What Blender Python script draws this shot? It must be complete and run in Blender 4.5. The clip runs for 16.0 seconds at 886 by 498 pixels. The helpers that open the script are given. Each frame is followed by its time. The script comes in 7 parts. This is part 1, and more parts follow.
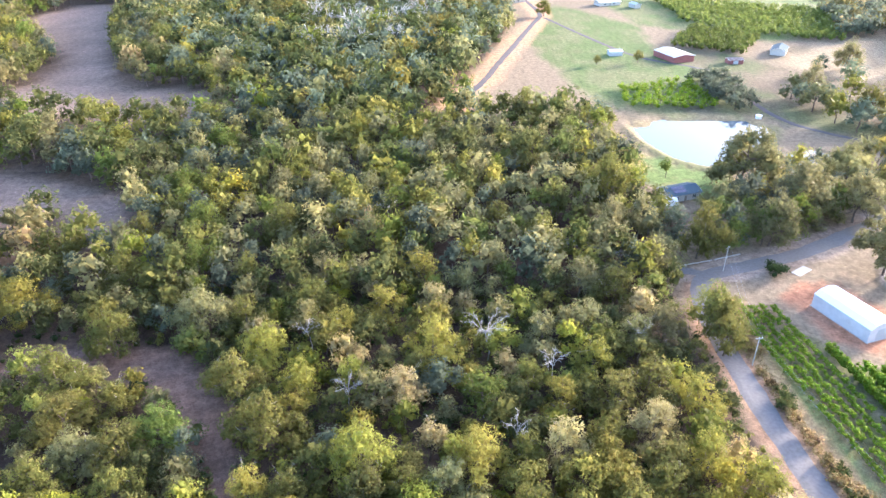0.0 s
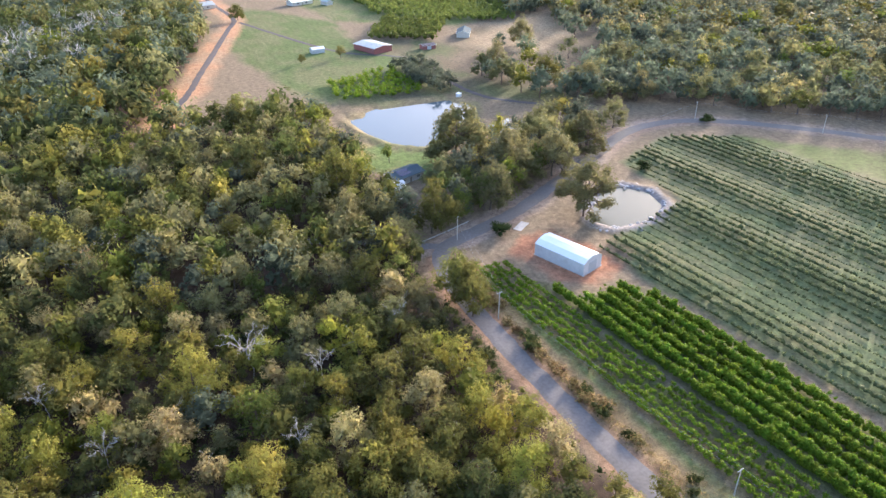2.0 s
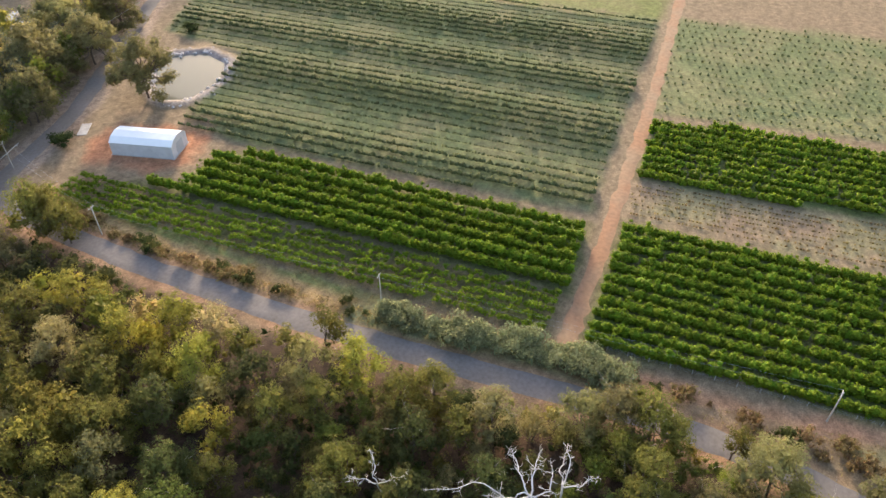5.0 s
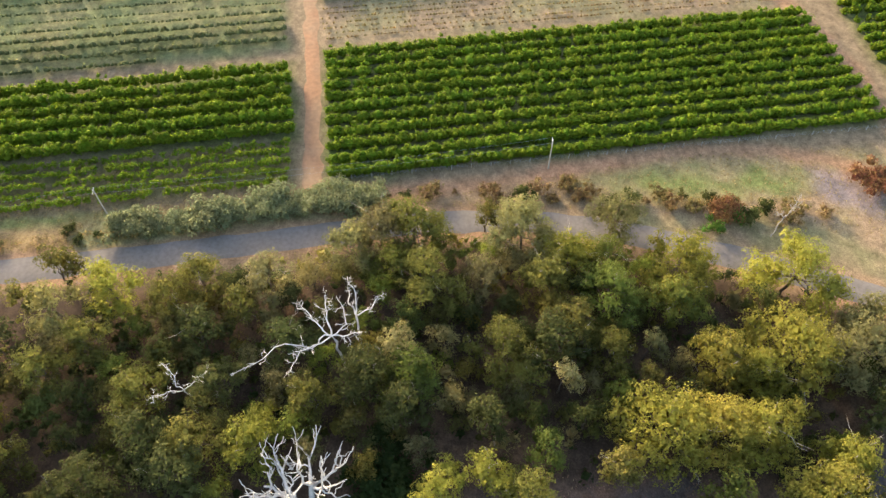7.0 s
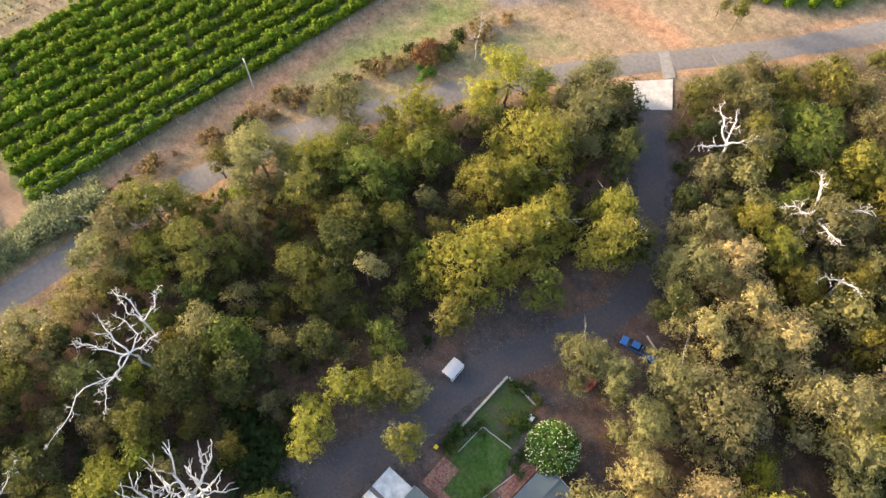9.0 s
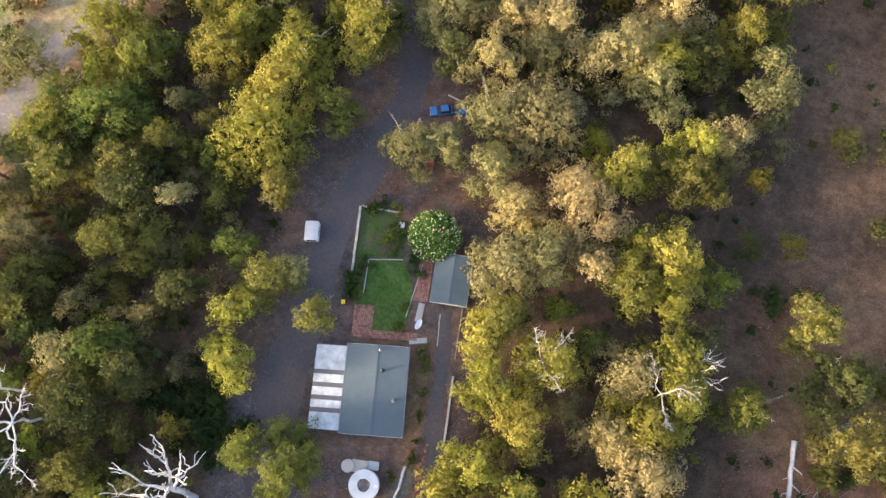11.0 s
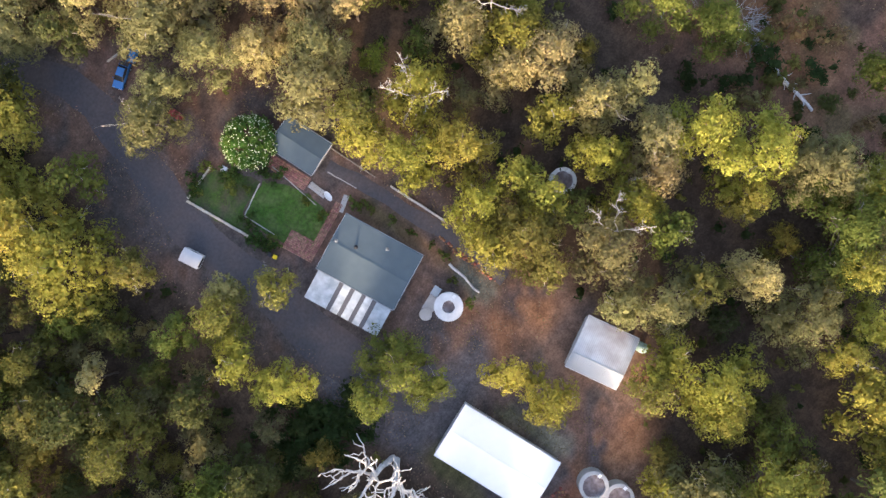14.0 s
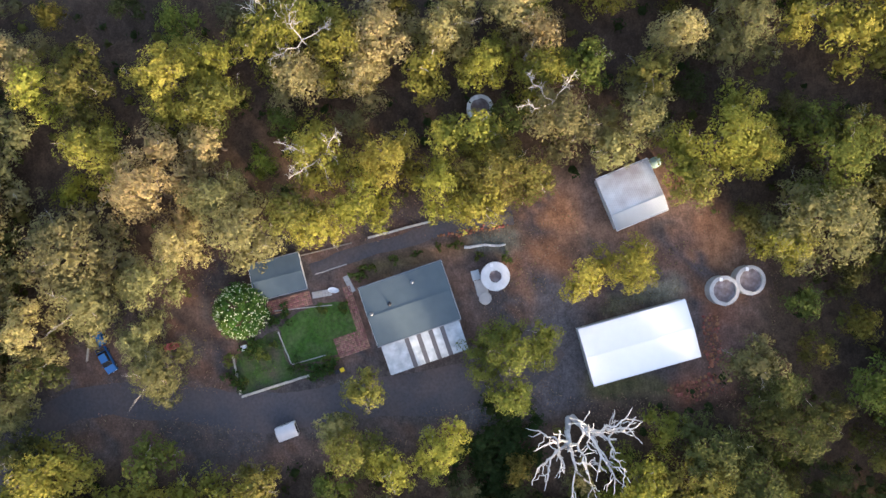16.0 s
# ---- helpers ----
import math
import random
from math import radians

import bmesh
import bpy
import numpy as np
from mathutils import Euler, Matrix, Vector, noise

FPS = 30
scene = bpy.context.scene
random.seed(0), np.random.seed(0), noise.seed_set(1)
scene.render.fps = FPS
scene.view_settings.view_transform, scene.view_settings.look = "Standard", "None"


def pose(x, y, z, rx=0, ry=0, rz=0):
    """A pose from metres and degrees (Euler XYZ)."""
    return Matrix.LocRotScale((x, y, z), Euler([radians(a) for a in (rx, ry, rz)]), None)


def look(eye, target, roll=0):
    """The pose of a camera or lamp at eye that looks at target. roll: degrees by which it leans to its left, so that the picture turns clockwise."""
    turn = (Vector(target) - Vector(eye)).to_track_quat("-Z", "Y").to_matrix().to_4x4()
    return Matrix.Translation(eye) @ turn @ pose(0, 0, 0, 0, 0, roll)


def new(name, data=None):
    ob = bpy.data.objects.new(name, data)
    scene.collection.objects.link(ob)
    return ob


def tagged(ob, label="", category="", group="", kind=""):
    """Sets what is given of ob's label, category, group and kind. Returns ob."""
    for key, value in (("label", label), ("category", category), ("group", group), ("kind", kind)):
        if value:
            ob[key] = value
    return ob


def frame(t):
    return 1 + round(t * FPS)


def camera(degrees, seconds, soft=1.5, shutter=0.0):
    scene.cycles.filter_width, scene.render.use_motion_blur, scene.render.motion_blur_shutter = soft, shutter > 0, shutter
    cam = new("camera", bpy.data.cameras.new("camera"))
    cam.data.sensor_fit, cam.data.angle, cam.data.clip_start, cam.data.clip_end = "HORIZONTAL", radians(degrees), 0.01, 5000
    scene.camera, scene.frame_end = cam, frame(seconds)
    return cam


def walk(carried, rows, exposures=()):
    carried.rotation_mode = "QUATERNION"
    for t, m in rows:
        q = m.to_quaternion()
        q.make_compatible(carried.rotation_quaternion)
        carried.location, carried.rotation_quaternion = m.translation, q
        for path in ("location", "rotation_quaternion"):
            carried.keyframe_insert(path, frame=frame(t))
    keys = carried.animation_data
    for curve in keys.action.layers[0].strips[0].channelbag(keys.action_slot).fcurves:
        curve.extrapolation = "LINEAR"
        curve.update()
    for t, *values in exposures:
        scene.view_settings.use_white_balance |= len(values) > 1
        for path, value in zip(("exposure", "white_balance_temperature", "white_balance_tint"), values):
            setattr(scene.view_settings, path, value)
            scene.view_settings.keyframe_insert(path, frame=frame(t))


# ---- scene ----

# ---------------------------------------------------------------- camera
cam = camera(64.39, 16.0, soft=1.5)
PATH = [  # seconds, x, y, z, yaw, pitch, roll
    (0.0, -0.98, 1.24, 115.72, -1.17, -29.40, 0.19),
    (0.5, -0.90, 1.08, 115.66, -7.04, -29.22, 0.02),
    (1.0, -0.95, 1.03, 115.62, -12.93, -29.12, -0.06),
    (1.5, -0.91, 1.01, 115.54, -18.81, -29.02, -0.14),
    (2.0, -0.96, 0.78, 115.40, -24.72, -29.34, -0.13),
    (2.5, -0.92, 0.62, 115.14, -30.61, -30.83, -0.08),
    (3.0, -0.83, 0.47, 114.97, -36.63, -32.61, -0.03),
    (3.5, -0.87, 0.48, 114.65, -42.83, -34.38, 0.02),
    (4.0, -0.94, 0.61, 114.20, -49.08, -36.14, 0.09),
    (4.2, -0.97, 0.63, 114.18, -51.59, -36.87, 0.03),
    (6.3, -0.83, -0.86, 115.26, -80.68, -48.19, -0.10),
    (6.5, -0.83, -0.90, 115.30, -83.72, -49.69, -0.07),
    (7.0, -0.62, -1.59, 115.21, -91.05, -53.36, 0.02),
    (7.5, -0.78, -2.21, 115.04, -98.54, -56.40, 0.09),
    (8.0, -1.10, -2.40, 114.99, -106.45, -57.38, 0.04),
    (8.5, -1.25, -2.23, 114.85, -115.26, -57.91, -0.01),
    (9.0, -1.26, -2.16, 114.94, -124.30, -60.82, -0.03),
    (9.5, -1.12, -2.01, 115.00, -133.41, -64.40, -0.03),
    (10.0, -1.10, -1.90, 115.01, -142.69, -67.99, 0.04),
    (10.2, -0.97, -1.79, 115.00, -146.41, -69.40, -0.05),
    (12.3, -0.29, -0.55, 114.55, -188.20, -84.10, 0.00),
    (12.5, -0.22, -0.45, 114.54, -192.53, -85.49, 0.00),
    (13.0, 0.48, 0.76, 114.36, -203.67, -88.38, 0.00),
    (13.5, 1.75, 1.98, 113.79, -215.27, -90.29, -0.00),
    (14.0, 2.51, 2.11, 113.66, -227.36, -90.16, 0.00),
    (14.5, 3.29, 1.96, 113.95, -239.46, -90.04, 0.00),
    (15.0, 3.75, 1.70, 114.18, -251.58, -89.96, -0.00),
    (15.5, 3.92, 1.41, 114.40, -263.82, -89.96, -0.00),
    (16.0, 3.94, 1.21, 114.44, -274.78, -89.95, -0.00),
]
walk(cam, [(t, pose(x, y, z, 90 + p, 0, w) @ pose(0, 0, 0, 0, 0, r)) for t, x, y, z, w, p, r in PATH],
     exposures=[(0.0, 2.90, 5450, 21), (1.0, 2.38, 5450, 20), (2.0, 2.10, 5650, 20), (4.0, 1.8, 6250, 20), (6.5, 2.0, 7050, 14), (8.0, 2.22, 7050, 16), (9.0, 2.24, 7050, 18), (10.0, 2.34, 7050, 20), (12.5, 2.40, 6600, 21), (13.5, 2.34, 6650, 22), (16.0, 2.15, 6500, 20)])

# ---------------------------------------------------------------- light
SUN_AZ, SUN_EL = 58.0, 12.5
world = bpy.data.worlds.new("world")
scene.world = world
world.use_nodes = True
wn = world.node_tree
sky = wn.nodes.new("ShaderNodeTexSky")
sky.sky_type = "NISHITA"
sky.sun_disc = False
sky.sun_elevation, sky.sun_rotation = radians(SUN_EL), radians(SUN_AZ)
sky.air_density, sky.dust_density, sky.ozone_density = 1.0, 2.5, 1.0
wn.nodes["Background"].inputs[1].default_value = 0.15
wn.links.new(sky.outputs[0], wn.nodes["Background"].inputs[0])
sun_data = bpy.data.lights.new("sun", "SUN")
sun_data.energy, sun_data.angle, sun_data.color = 2.8, radians(8.0), (1.0, 0.85, 0.60)
sun = new("sun", sun_data)
sd = Vector((math.sin(radians(SUN_AZ)) * math.cos(radians(SUN_EL)), math.cos(radians(SUN_AZ)) * math.cos(radians(SUN_EL)), math.sin(radians(SUN_EL))))
sun.matrix_world = look(sd * 300, (0, 0, 0))

# ---------------------------------------------------------------- helpers


def mesh_from(name, verts, faces, mats=(), smooth=False):
    """A mesh from arrays; faces is an (n, k) array or a list of such arrays."""
    me = bpy.data.meshes.new(name)
    fl = faces if isinstance(faces, list) else [faces]
    fl = [np.asarray(f, dtype=np.int32) for f in fl if len(f)]
    verts = np.asarray(verts, dtype=np.float32)
    loops = np.concatenate([f.ravel() for f in fl])
    sizes = np.concatenate([np.full(len(f), f.shape[1], dtype=np.int32) for f in fl])
    starts = np.concatenate([[0], np.cumsum(sizes)[:-1]]).astype(np.int32)
    me.vertices.add(len(verts))
    me.vertices.foreach_set("co", verts.ravel())
    me.loops.add(len(loops))
    me.loops.foreach_set("vertex_index", loops)
    me.polygons.add(len(sizes))
    me.polygons.foreach_set("loop_start", starts)
    me.polygons.foreach_set("loop_total", sizes)
    me.update(calc_edges=True)
    me.polygons.foreach_set("use_smooth", np.full(len(sizes), smooth))
    for m in mats:
        me.materials.append(m)
    return me


def part(name, bm, material, parent, label="", m=None, smooth=False):
    """Links a bmesh as one mesh object under a thing or a part."""
    me = bpy.data.meshes.new(name)
    if smooth:
        for f in bm.faces:
            f.smooth = True
    bm.to_mesh(me)
    bm.free()
    me.materials.append(material)
    ob = new(name, me)
    ob.parent = parent
    if m is not None:
        ob.matrix_basis = m
    if label:
        tagged(ob, label)
    return ob


def box(bm, size, at=(0, 0, 0), rot=(0, 0, 0), bevel=0.0):
    r = bmesh.ops.create_cube(bm, size=1.0, matrix=pose(*at, *rot) @ Matrix.Diagonal((*size, 1)))
    if bevel:
        edges = list({e for v in r["verts"] for e in v.link_edges})
        bmesh.ops.bevel(bm, geom=edges, offset=bevel, segments=2, affect="EDGES", profile=0.5)
    return r["verts"]


def boxes(*items, bevel=0.0):
    bm = bmesh.new()
    for it in items:
        box(bm, *it, bevel=bevel)
    return bm


def cyl(bm, r1, r2, h, at=(0, 0, 0), rot=(0, 0, 0), n=24, caps=True):
    bmesh.ops.create_cone(bm, cap_ends=caps, segments=n, radius1=r1, radius2=r2, depth=h, matrix=pose(*at, *rot) @ pose(0, 0, h / 2))


def thing(name, m, label, category, group="", kind=""):
    ob = new(name)
    ob.matrix_basis = m
    return tagged(ob, label, category, group, kind)


def value_noise(x, y, scale, seed=0):
    """Smooth noise in 0..1 on arrays of places."""
    g = np.random.default_rng(seed).random((64, 64))
    u, v = np.asarray(x) / scale, np.asarray(y) / scale
    i, j = np.floor(u).astype(int), np.floor(v).astype(int)
    a, b = u - i, v - j
    a, b = a * a * (3 - 2 * a), b * b * (3 - 2 * b)
    q = lambda s, t: g[(i + s) % 64, (j + t) % 64]
    return (q(0, 0) * (1 - a) + q(1, 0) * a) * (1 - b) + (q(0, 1) * (1 - a) + q(1, 1) * a) * b


def fbm(x, y, scale, seed=0):
    return (value_noise(x, y, scale, seed) * 0.5 + value_noise(x, y, scale * 0.47, seed + 1) * 0.3 + value_noise(x, y, scale * 0.21, seed + 2) * 0.2)


def to_line(x, y, line):
    """Distance of places from a polyline."""
    d = np.full(np.shape(x), 1e9)
    for (ax, ay), (bx, by) in zip(line[:-1], line[1:]):
        ex, ey = bx - ax, by - ay
        s = np.clip(((x - ax) * ex + (y - ay) * ey) / (ex * ex + ey * ey), 0, 1)
        d = np.minimum(d, np.hypot(x - ax - s * ex, y - ay - s * ey))
    return d


def to_area(x, y, poly):
    """Signed distance of places from a polygon's edge: negative within."""
    d = to_line(x, y, list(poly) + [poly[0]])
    inside = np.zeros(np.shape(x), bool)
    for (ax, ay), (bx, by) in zip(poly, list(poly[1:]) + [poly[0]]):
        c = (ay > y) != (by > y)
        inside ^= c & (x < (bx - ax) * (y - ay) / ((by - ay) if by != ay else 1e-9) + ax)
    return np.where(inside, -d, d)


def smooth_line(line, step=3.0):
    """A polyline rounded by Catmull-Rom and resampled."""
    p = np.array([line[0], *line, line[-1]], float)
    out = []
    for i in range(1, len(p) - 2):
        a, b, c, d = p[i - 1:i + 3]
        n = max(2, int(np.linalg.norm(c - b) / step))
        for s in np.linspace(0, 1, n, endpoint=False):
            out.append(0.5 * (2 * b + (c - a) * s + (2 * a - 5 * b + 4 * c - d) * s * s + (3 * b - a - 3 * c + d) * s ** 3))
    out.append(p[-1])
    return np.array(out)


# ---------------------------------------------------------------- materials
def material(name, colour, rough=0.8, metal=0.0, vary=0.0, scale=1.0, bump=0.0, bump_scale=None, second=None, second_scale=0.2, second_amount=0.5,
             per_object=0.0, per_island=0.0, translucent=0.0, spec=0.3, coords="Object"):
    m = bpy.data.materials.new(name)
    m.use_nodes = True
    nt = m.node_tree
    N, L = nt.nodes, nt.links
    b = N["Principled BSDF"]
    b.inputs["Roughness"].default_value, b.inputs["Metallic"].default_value = rough, metal
    b.inputs["Specular IOR Level"].default_value = spec
    tc = N.new("ShaderNodeTexCoord")
    out = None

    def noise_node(sc, detail=4.0):
        n = N.new("ShaderNodeTexNoise")
        n.inputs["Scale"].default_value, n.inputs["Detail"].default_value = sc, detail
        L.new(tc.outputs[coords], n.inputs["Vector"])
        return n

    rgb = N.new("ShaderNodeRGB")
    rgb.outputs[0].default_value = (*colour, 1)
    out = rgb.outputs[0]
    if second:
        n = noise_node(second_scale)
        r = N.new("ShaderNodeMapRange")
        r.inputs[1].default_value, r.inputs[2].default_value = 0.5 - 0.12, 0.5 + 0.16
        r.inputs[4].default_value = second_amount
        L.new(n.outputs[0], r.inputs[0])
        mx = N.new("ShaderNodeMix")
        mx.data_type = "RGBA"
        L.new(r.outputs[0], mx.inputs["Factor"])
        L.new(out, mx.inputs["A"])
        mx.inputs["B"].default_value = (*second, 1)
        out = mx.outputs["Result"]
    if vary:
        n = noise_node(scale, 6.0)
        r = N.new("ShaderNodeMapRange")
        r.inputs[1].default_value, r.inputs[2].default_value = 0.25, 0.75
        r.inputs[3].default_value, r.inputs[4].default_value = 1 - vary, 1 + vary
        L.new(n.outputs[0], r.inputs[0])
        h = N.new("ShaderNodeHueSaturation")
        L.new(out, h.inputs["Color"])
        L.new(r.outputs[0], h.inputs["Value"])
        out = h.outputs[0]
    for amount, source in ((per_object, "object"), (per_island, "island")):
        if amount:
            s = N.new("ShaderNodeObjectInfo").outputs["Random"] if source == "object" else N.new("ShaderNodeNewGeometry").outputs["Random Per Island"]
            r = N.new("ShaderNodeMapRange")
            r.inputs[3].default_value, r.inputs[4].default_value = 1 - amount, 1 + amount
            L.new(s, r.inputs[0])
            r2 = N.new("ShaderNodeMapRange")
            r2.inputs[3].default_value, r2.inputs[4].default_value = 0.5 - amount * 0.07, 0.5 + amount * 0.07
            w = N.new("ShaderNodeMath")
            w.operation = "FRACT"
            k = N.new("ShaderNodeMath")
            k.operation = "MULTIPLY"
            k.inputs[1].default_value = 7.13
            L.new(s, k.inputs[0])
            L.new(k.outputs[0], w.inputs[0])
            L.new(w.outputs[0], r2.inputs[0])
            h = N.new("ShaderNodeHueSaturation")
            L.new(out, h.inputs["Color"])
            L.new(r.outputs[0], h.inputs["Value"])
            L.new(r2.outputs[0], h.inputs["Hue"])
            out = h.outputs[0]
    L.new(out, b.inputs["Base Color"])
    if bump:
        n = noise_node(bump_scale or scale * 3, 5.0)
        bp = N.new("ShaderNodeBump")
        bp.inputs["Strength"].default_value, bp.inputs["Distance"].default_value = 0.6, bump
        L.new(n.outputs[0], bp.inputs["Height"])
        L.new(bp.outputs[0], b.inputs["Normal"])
    if translucent:
        t = N.new("ShaderNodeBsdfTranslucent")
        L.new(out, t.inputs[0])
        mix = N.new("ShaderNodeMixShader")
        mix.inputs[0].default_value = translucent
        L.new(b.outputs[0], mix.inputs[1])
        L.new(t.outputs[0], mix.inputs[2])
        L.new(mix.outputs[0], N["Material Output"].inputs[0])
    return m


def ribbed(name, colour, pitch, depth, rough, rust=None, rust_amount=0.0, metal=0.0, rust_scale=0.35, vary=0.10, spec=0.3):
    """Corrugated sheet: ribs run along the object's y axis."""
    m = material(name, colour, rough, metal, vary=vary, scale=0.7, second=rust, second_scale=rust_scale, second_amount=rust_amount, spec=spec)
    nt = m.node_tree
    N, L = nt.nodes, nt.links
    tc = N.new("ShaderNodeTexCoord")
    w = N.new("ShaderNodeTexWave")
    w.wave_type, w.bands_direction = "BANDS", "X"
    w.inputs["Scale"].default_value = 0.314 / pitch
    L.new(tc.outputs["Object"], w.inputs["Vector"])
    b = N.new("ShaderNodeBump")
    b.inputs["Distance"].default_value = depth
    L.new(w.outputs[0], b.inputs["Height"])
    L.new(b.outputs[0], N["Principled BSDF"].inputs["Normal"])
    return m


def leaves(name, colour, spread=0.20, per_object=0.22):
    """Leaf surface; the mesh attribute "tone" (-1 to 1) sets one tree of a wood apart from the next."""
    m = material(name, colour, rough=0.62, per_object=per_object, per_island=spread, translucent=0.5, spec=0.06)
    nt = m.node_tree
    at = nt.nodes.new("ShaderNodeAttribute")
    at.attribute_name = "tone"
    h = nt.nodes.new("ShaderNodeHueSaturation")
    for socket, mid, span in (("Value", 1.0, 0.26), ("Hue", 0.5, -0.012), ("Saturation", 1.0, 0.10)):
        ma = nt.nodes.new("ShaderNodeMath")
        ma.operation = "MULTIPLY_ADD"
        ma.inputs[1].default_value, ma.inputs[2].default_value = span, mid
        nt.links.new(at.outputs["Fac"], ma.inputs[0])
        nt.links.new(ma.outputs[0], h.inputs[socket])
    b = nt.nodes["Principled BSDF"]
    nt.links.new(b.inputs["Base Color"].links[0].from_socket, h.inputs["Color"])
    nt.links.new(h.outputs[0], b.inputs["Base Color"])
    for n in nt.nodes:
        if n.bl_idname == "ShaderNodeBsdfTranslucent":
            nt.links.new(h.outputs[0], n.inputs[0])
    return m


M_LEAF_OLIVE = leaves("leaf_olive", (0.160, 0.156, 0.042))
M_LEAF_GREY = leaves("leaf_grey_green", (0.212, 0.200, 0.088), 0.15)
M_LEAF_YELLOW = leaves("leaf_yellow_green", (0.262, 0.252, 0.052))
M_LEAF_GOLD = leaves("leaf_golden_brown", (0.340, 0.288, 0.130))
M_LEAF_BRIGHT = leaves("leaf_bright_green", (0.135, 0.162, 0.038))
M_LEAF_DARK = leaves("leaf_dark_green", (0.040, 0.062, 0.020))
M_LEAF_VINE = leaves("leaf_orchard", (0.150, 0.226, 0.020), 0.3, 0.08)
M_LEAF_YOUNG = leaves("leaf_young_orchard", (0.140, 0.162, 0.074), 0.2, 0.10)
M_LEAF_SHRUB = leaves("leaf_roadside_shrub", (0.215, 0.245, 0.130), 0.3, 0.12)
M_LEAF_STRIP = leaves("leaf_strip_grass", (0.29, 0.215, 0.092), 0.3, 0.1)
M_LEAF_DRY = leaves("leaf_dry_scrub", (0.225, 0.168, 0.075), 0.35, 0.30)
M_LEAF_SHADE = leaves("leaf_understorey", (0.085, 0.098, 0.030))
M_LEAF_GRASS = leaves("leaf_lawn", (0.072, 0.155, 0.022), 0.35, 0.0)
M_BLOSSOM = material("white_blossom", (0.66, 0.72, 0.42), 0.6, per_island=0.2)
M_LEAF_BUSH = leaves("leaf_flowering_bush", (0.100, 0.185, 0.035), 0.4, 0.0)
M_BARK = material("bark", (0.13, 0.10, 0.08), 0.9, vary=0.35, scale=3.0, bump=0.03, per_object=0.25)
M_TWIG = material("grey_twig", (0.34, 0.31, 0.28), 0.9, vary=0.2, scale=2.0)
M_BRUSH = material("weathered_brush", (0.36, 0.34, 0.34), 0.9, vary=0.3, scale=2.0, per_island=0.3)
M_DEADWOOD = material("bleached_wood", (0.66, 0.63, 0.60), 0.85, vary=0.25, scale=2.0, second=(0.40, 0.37, 0.35), second_scale=0.8, second_amount=0.5, bump=0.02)
M_GREYWOOD = material("grey_dead_wood", (0.36, 0.335, 0.31), 0.9, vary=0.3, scale=2.0)
M_ASPHALT = material("old_asphalt", (0.180, 0.164, 0.150), 0.95, spec=0.15, vary=0.18, scale=1.2, second=(0.20, 0.185, 0.18), second_scale=0.12, second_amount=0.7, bump=0.01, bump_scale=6)
M_ROADPATCH = material("road_patch", (0.25, 0.235, 0.22), 0.9, vary=0.2, scale=1.0)
M_GRAVEL = material("grey_gravel", (0.080, 0.075, 0.081), 0.95, vary=0.20, scale=2.2, second=(0.112, 0.090, 0.084), second_scale=0.16, second_amount=0.95, bump=0.006, bump_scale=14)
M_REDDIRT = material("red_dirt", (0.30, 0.165, 0.095), 0.95, vary=0.22, scale=0.8, second=(0.27, 0.20, 0.13), second_scale=0.08, second_amount=0.8, bump=0.03, bump_scale=4)
M_LAWN = material("lawn", (0.048, 0.112, 0.016), 0.9, vary=0.45, scale=1.6, second=(0.088, 0.120, 0.038), second_scale=0.45, second_amount=0.85, bump=0.04, bump_scale=12)
M_GARDEN = material("garden_soil", (0.046, 0.090, 0.018), 0.95, vary=0.35, scale=2.5, second=(0.085, 0.068, 0.05), second_scale=0.45, second_amount=0.8, bump=0.05, bump_scale=10)
M_CONCRETE = material("concrete", (0.50, 0.48, 0.45), 0.85, vary=0.15, scale=1.5, second=(0.33, 0.31, 0.29), second_scale=0.5, second_amount=0.6)
M_WHITE = material("white_paint", (0.80, 0.80, 0.80), 0.5, vary=0.05, scale=1.0)
M_WALL = material("cream_wall", (0.55, 0.52, 0.46), 0.8, vary=0.08, scale=1.0)
M_DARK = material("dark_opening", (0.03, 0.03, 0.035), 0.6)
M_TIMBER = material("weathered_timber", (0.26, 0.22, 0.18), 0.9, vary=0.3, scale=3.0)
M_PALE_TIMBER = material("pale_timber", (0.48, 0.45, 0.40), 0.85, vary=0.2, scale=3.0)
M_ROOF_BLUE = ribbed("blue_grey_steel", (0.092, 0.124, 0.140), 0.2, 0.008, 0.92, rust=(0.104, 0.136, 0.150), rust_amount=0.6, vary=0.05, spec=0.08)
M_ROOF_WHITE = ribbed("white_steel", (0.92, 0.91, 0.90), 0.2, 0.005, 0.7, vary=0.02)
M_ROOF_ZINC = ribbed("galvanised_steel", (0.44, 0.48, 0.50), 0.15, 0.02, 0.6, rust=(0.34, 0.36, 0.37), rust_amount=0.6, metal=0.1)
M_ROOF_RUST = ribbed("rusty_galvanised_steel", (0.58, 0.62, 0.64), 0.30, 0.03, 0.7, rust=(0.20, 0.14, 0.14), rust_amount=0.62, metal=0.1, rust_scale=0.21)
M_ROOF_SHEET = ribbed("weathered_white_sheet", (0.50, 0.54, 0.56), 0.15, 0.02, 0.75, rust=(0.30, 0.345, 0.37), rust_amount=0.85, rust_scale=0.9, vary=0.22)
M_SMOKE = material("smoked_panel", (0.10, 0.10, 0.105), 0.35, vary=0.1)
M_SHEDWALL = ribbed("shed_wall_steel", (0.56, 0.56, 0.56), 0.25, 0.02, 0.5)
M_GLASS = material("window_glass", (0.03, 0.035, 0.04), 0.08, spec=0.6)
M_METAL = material("grey_metal", (0.35, 0.36, 0.37), 0.4, 0.7)
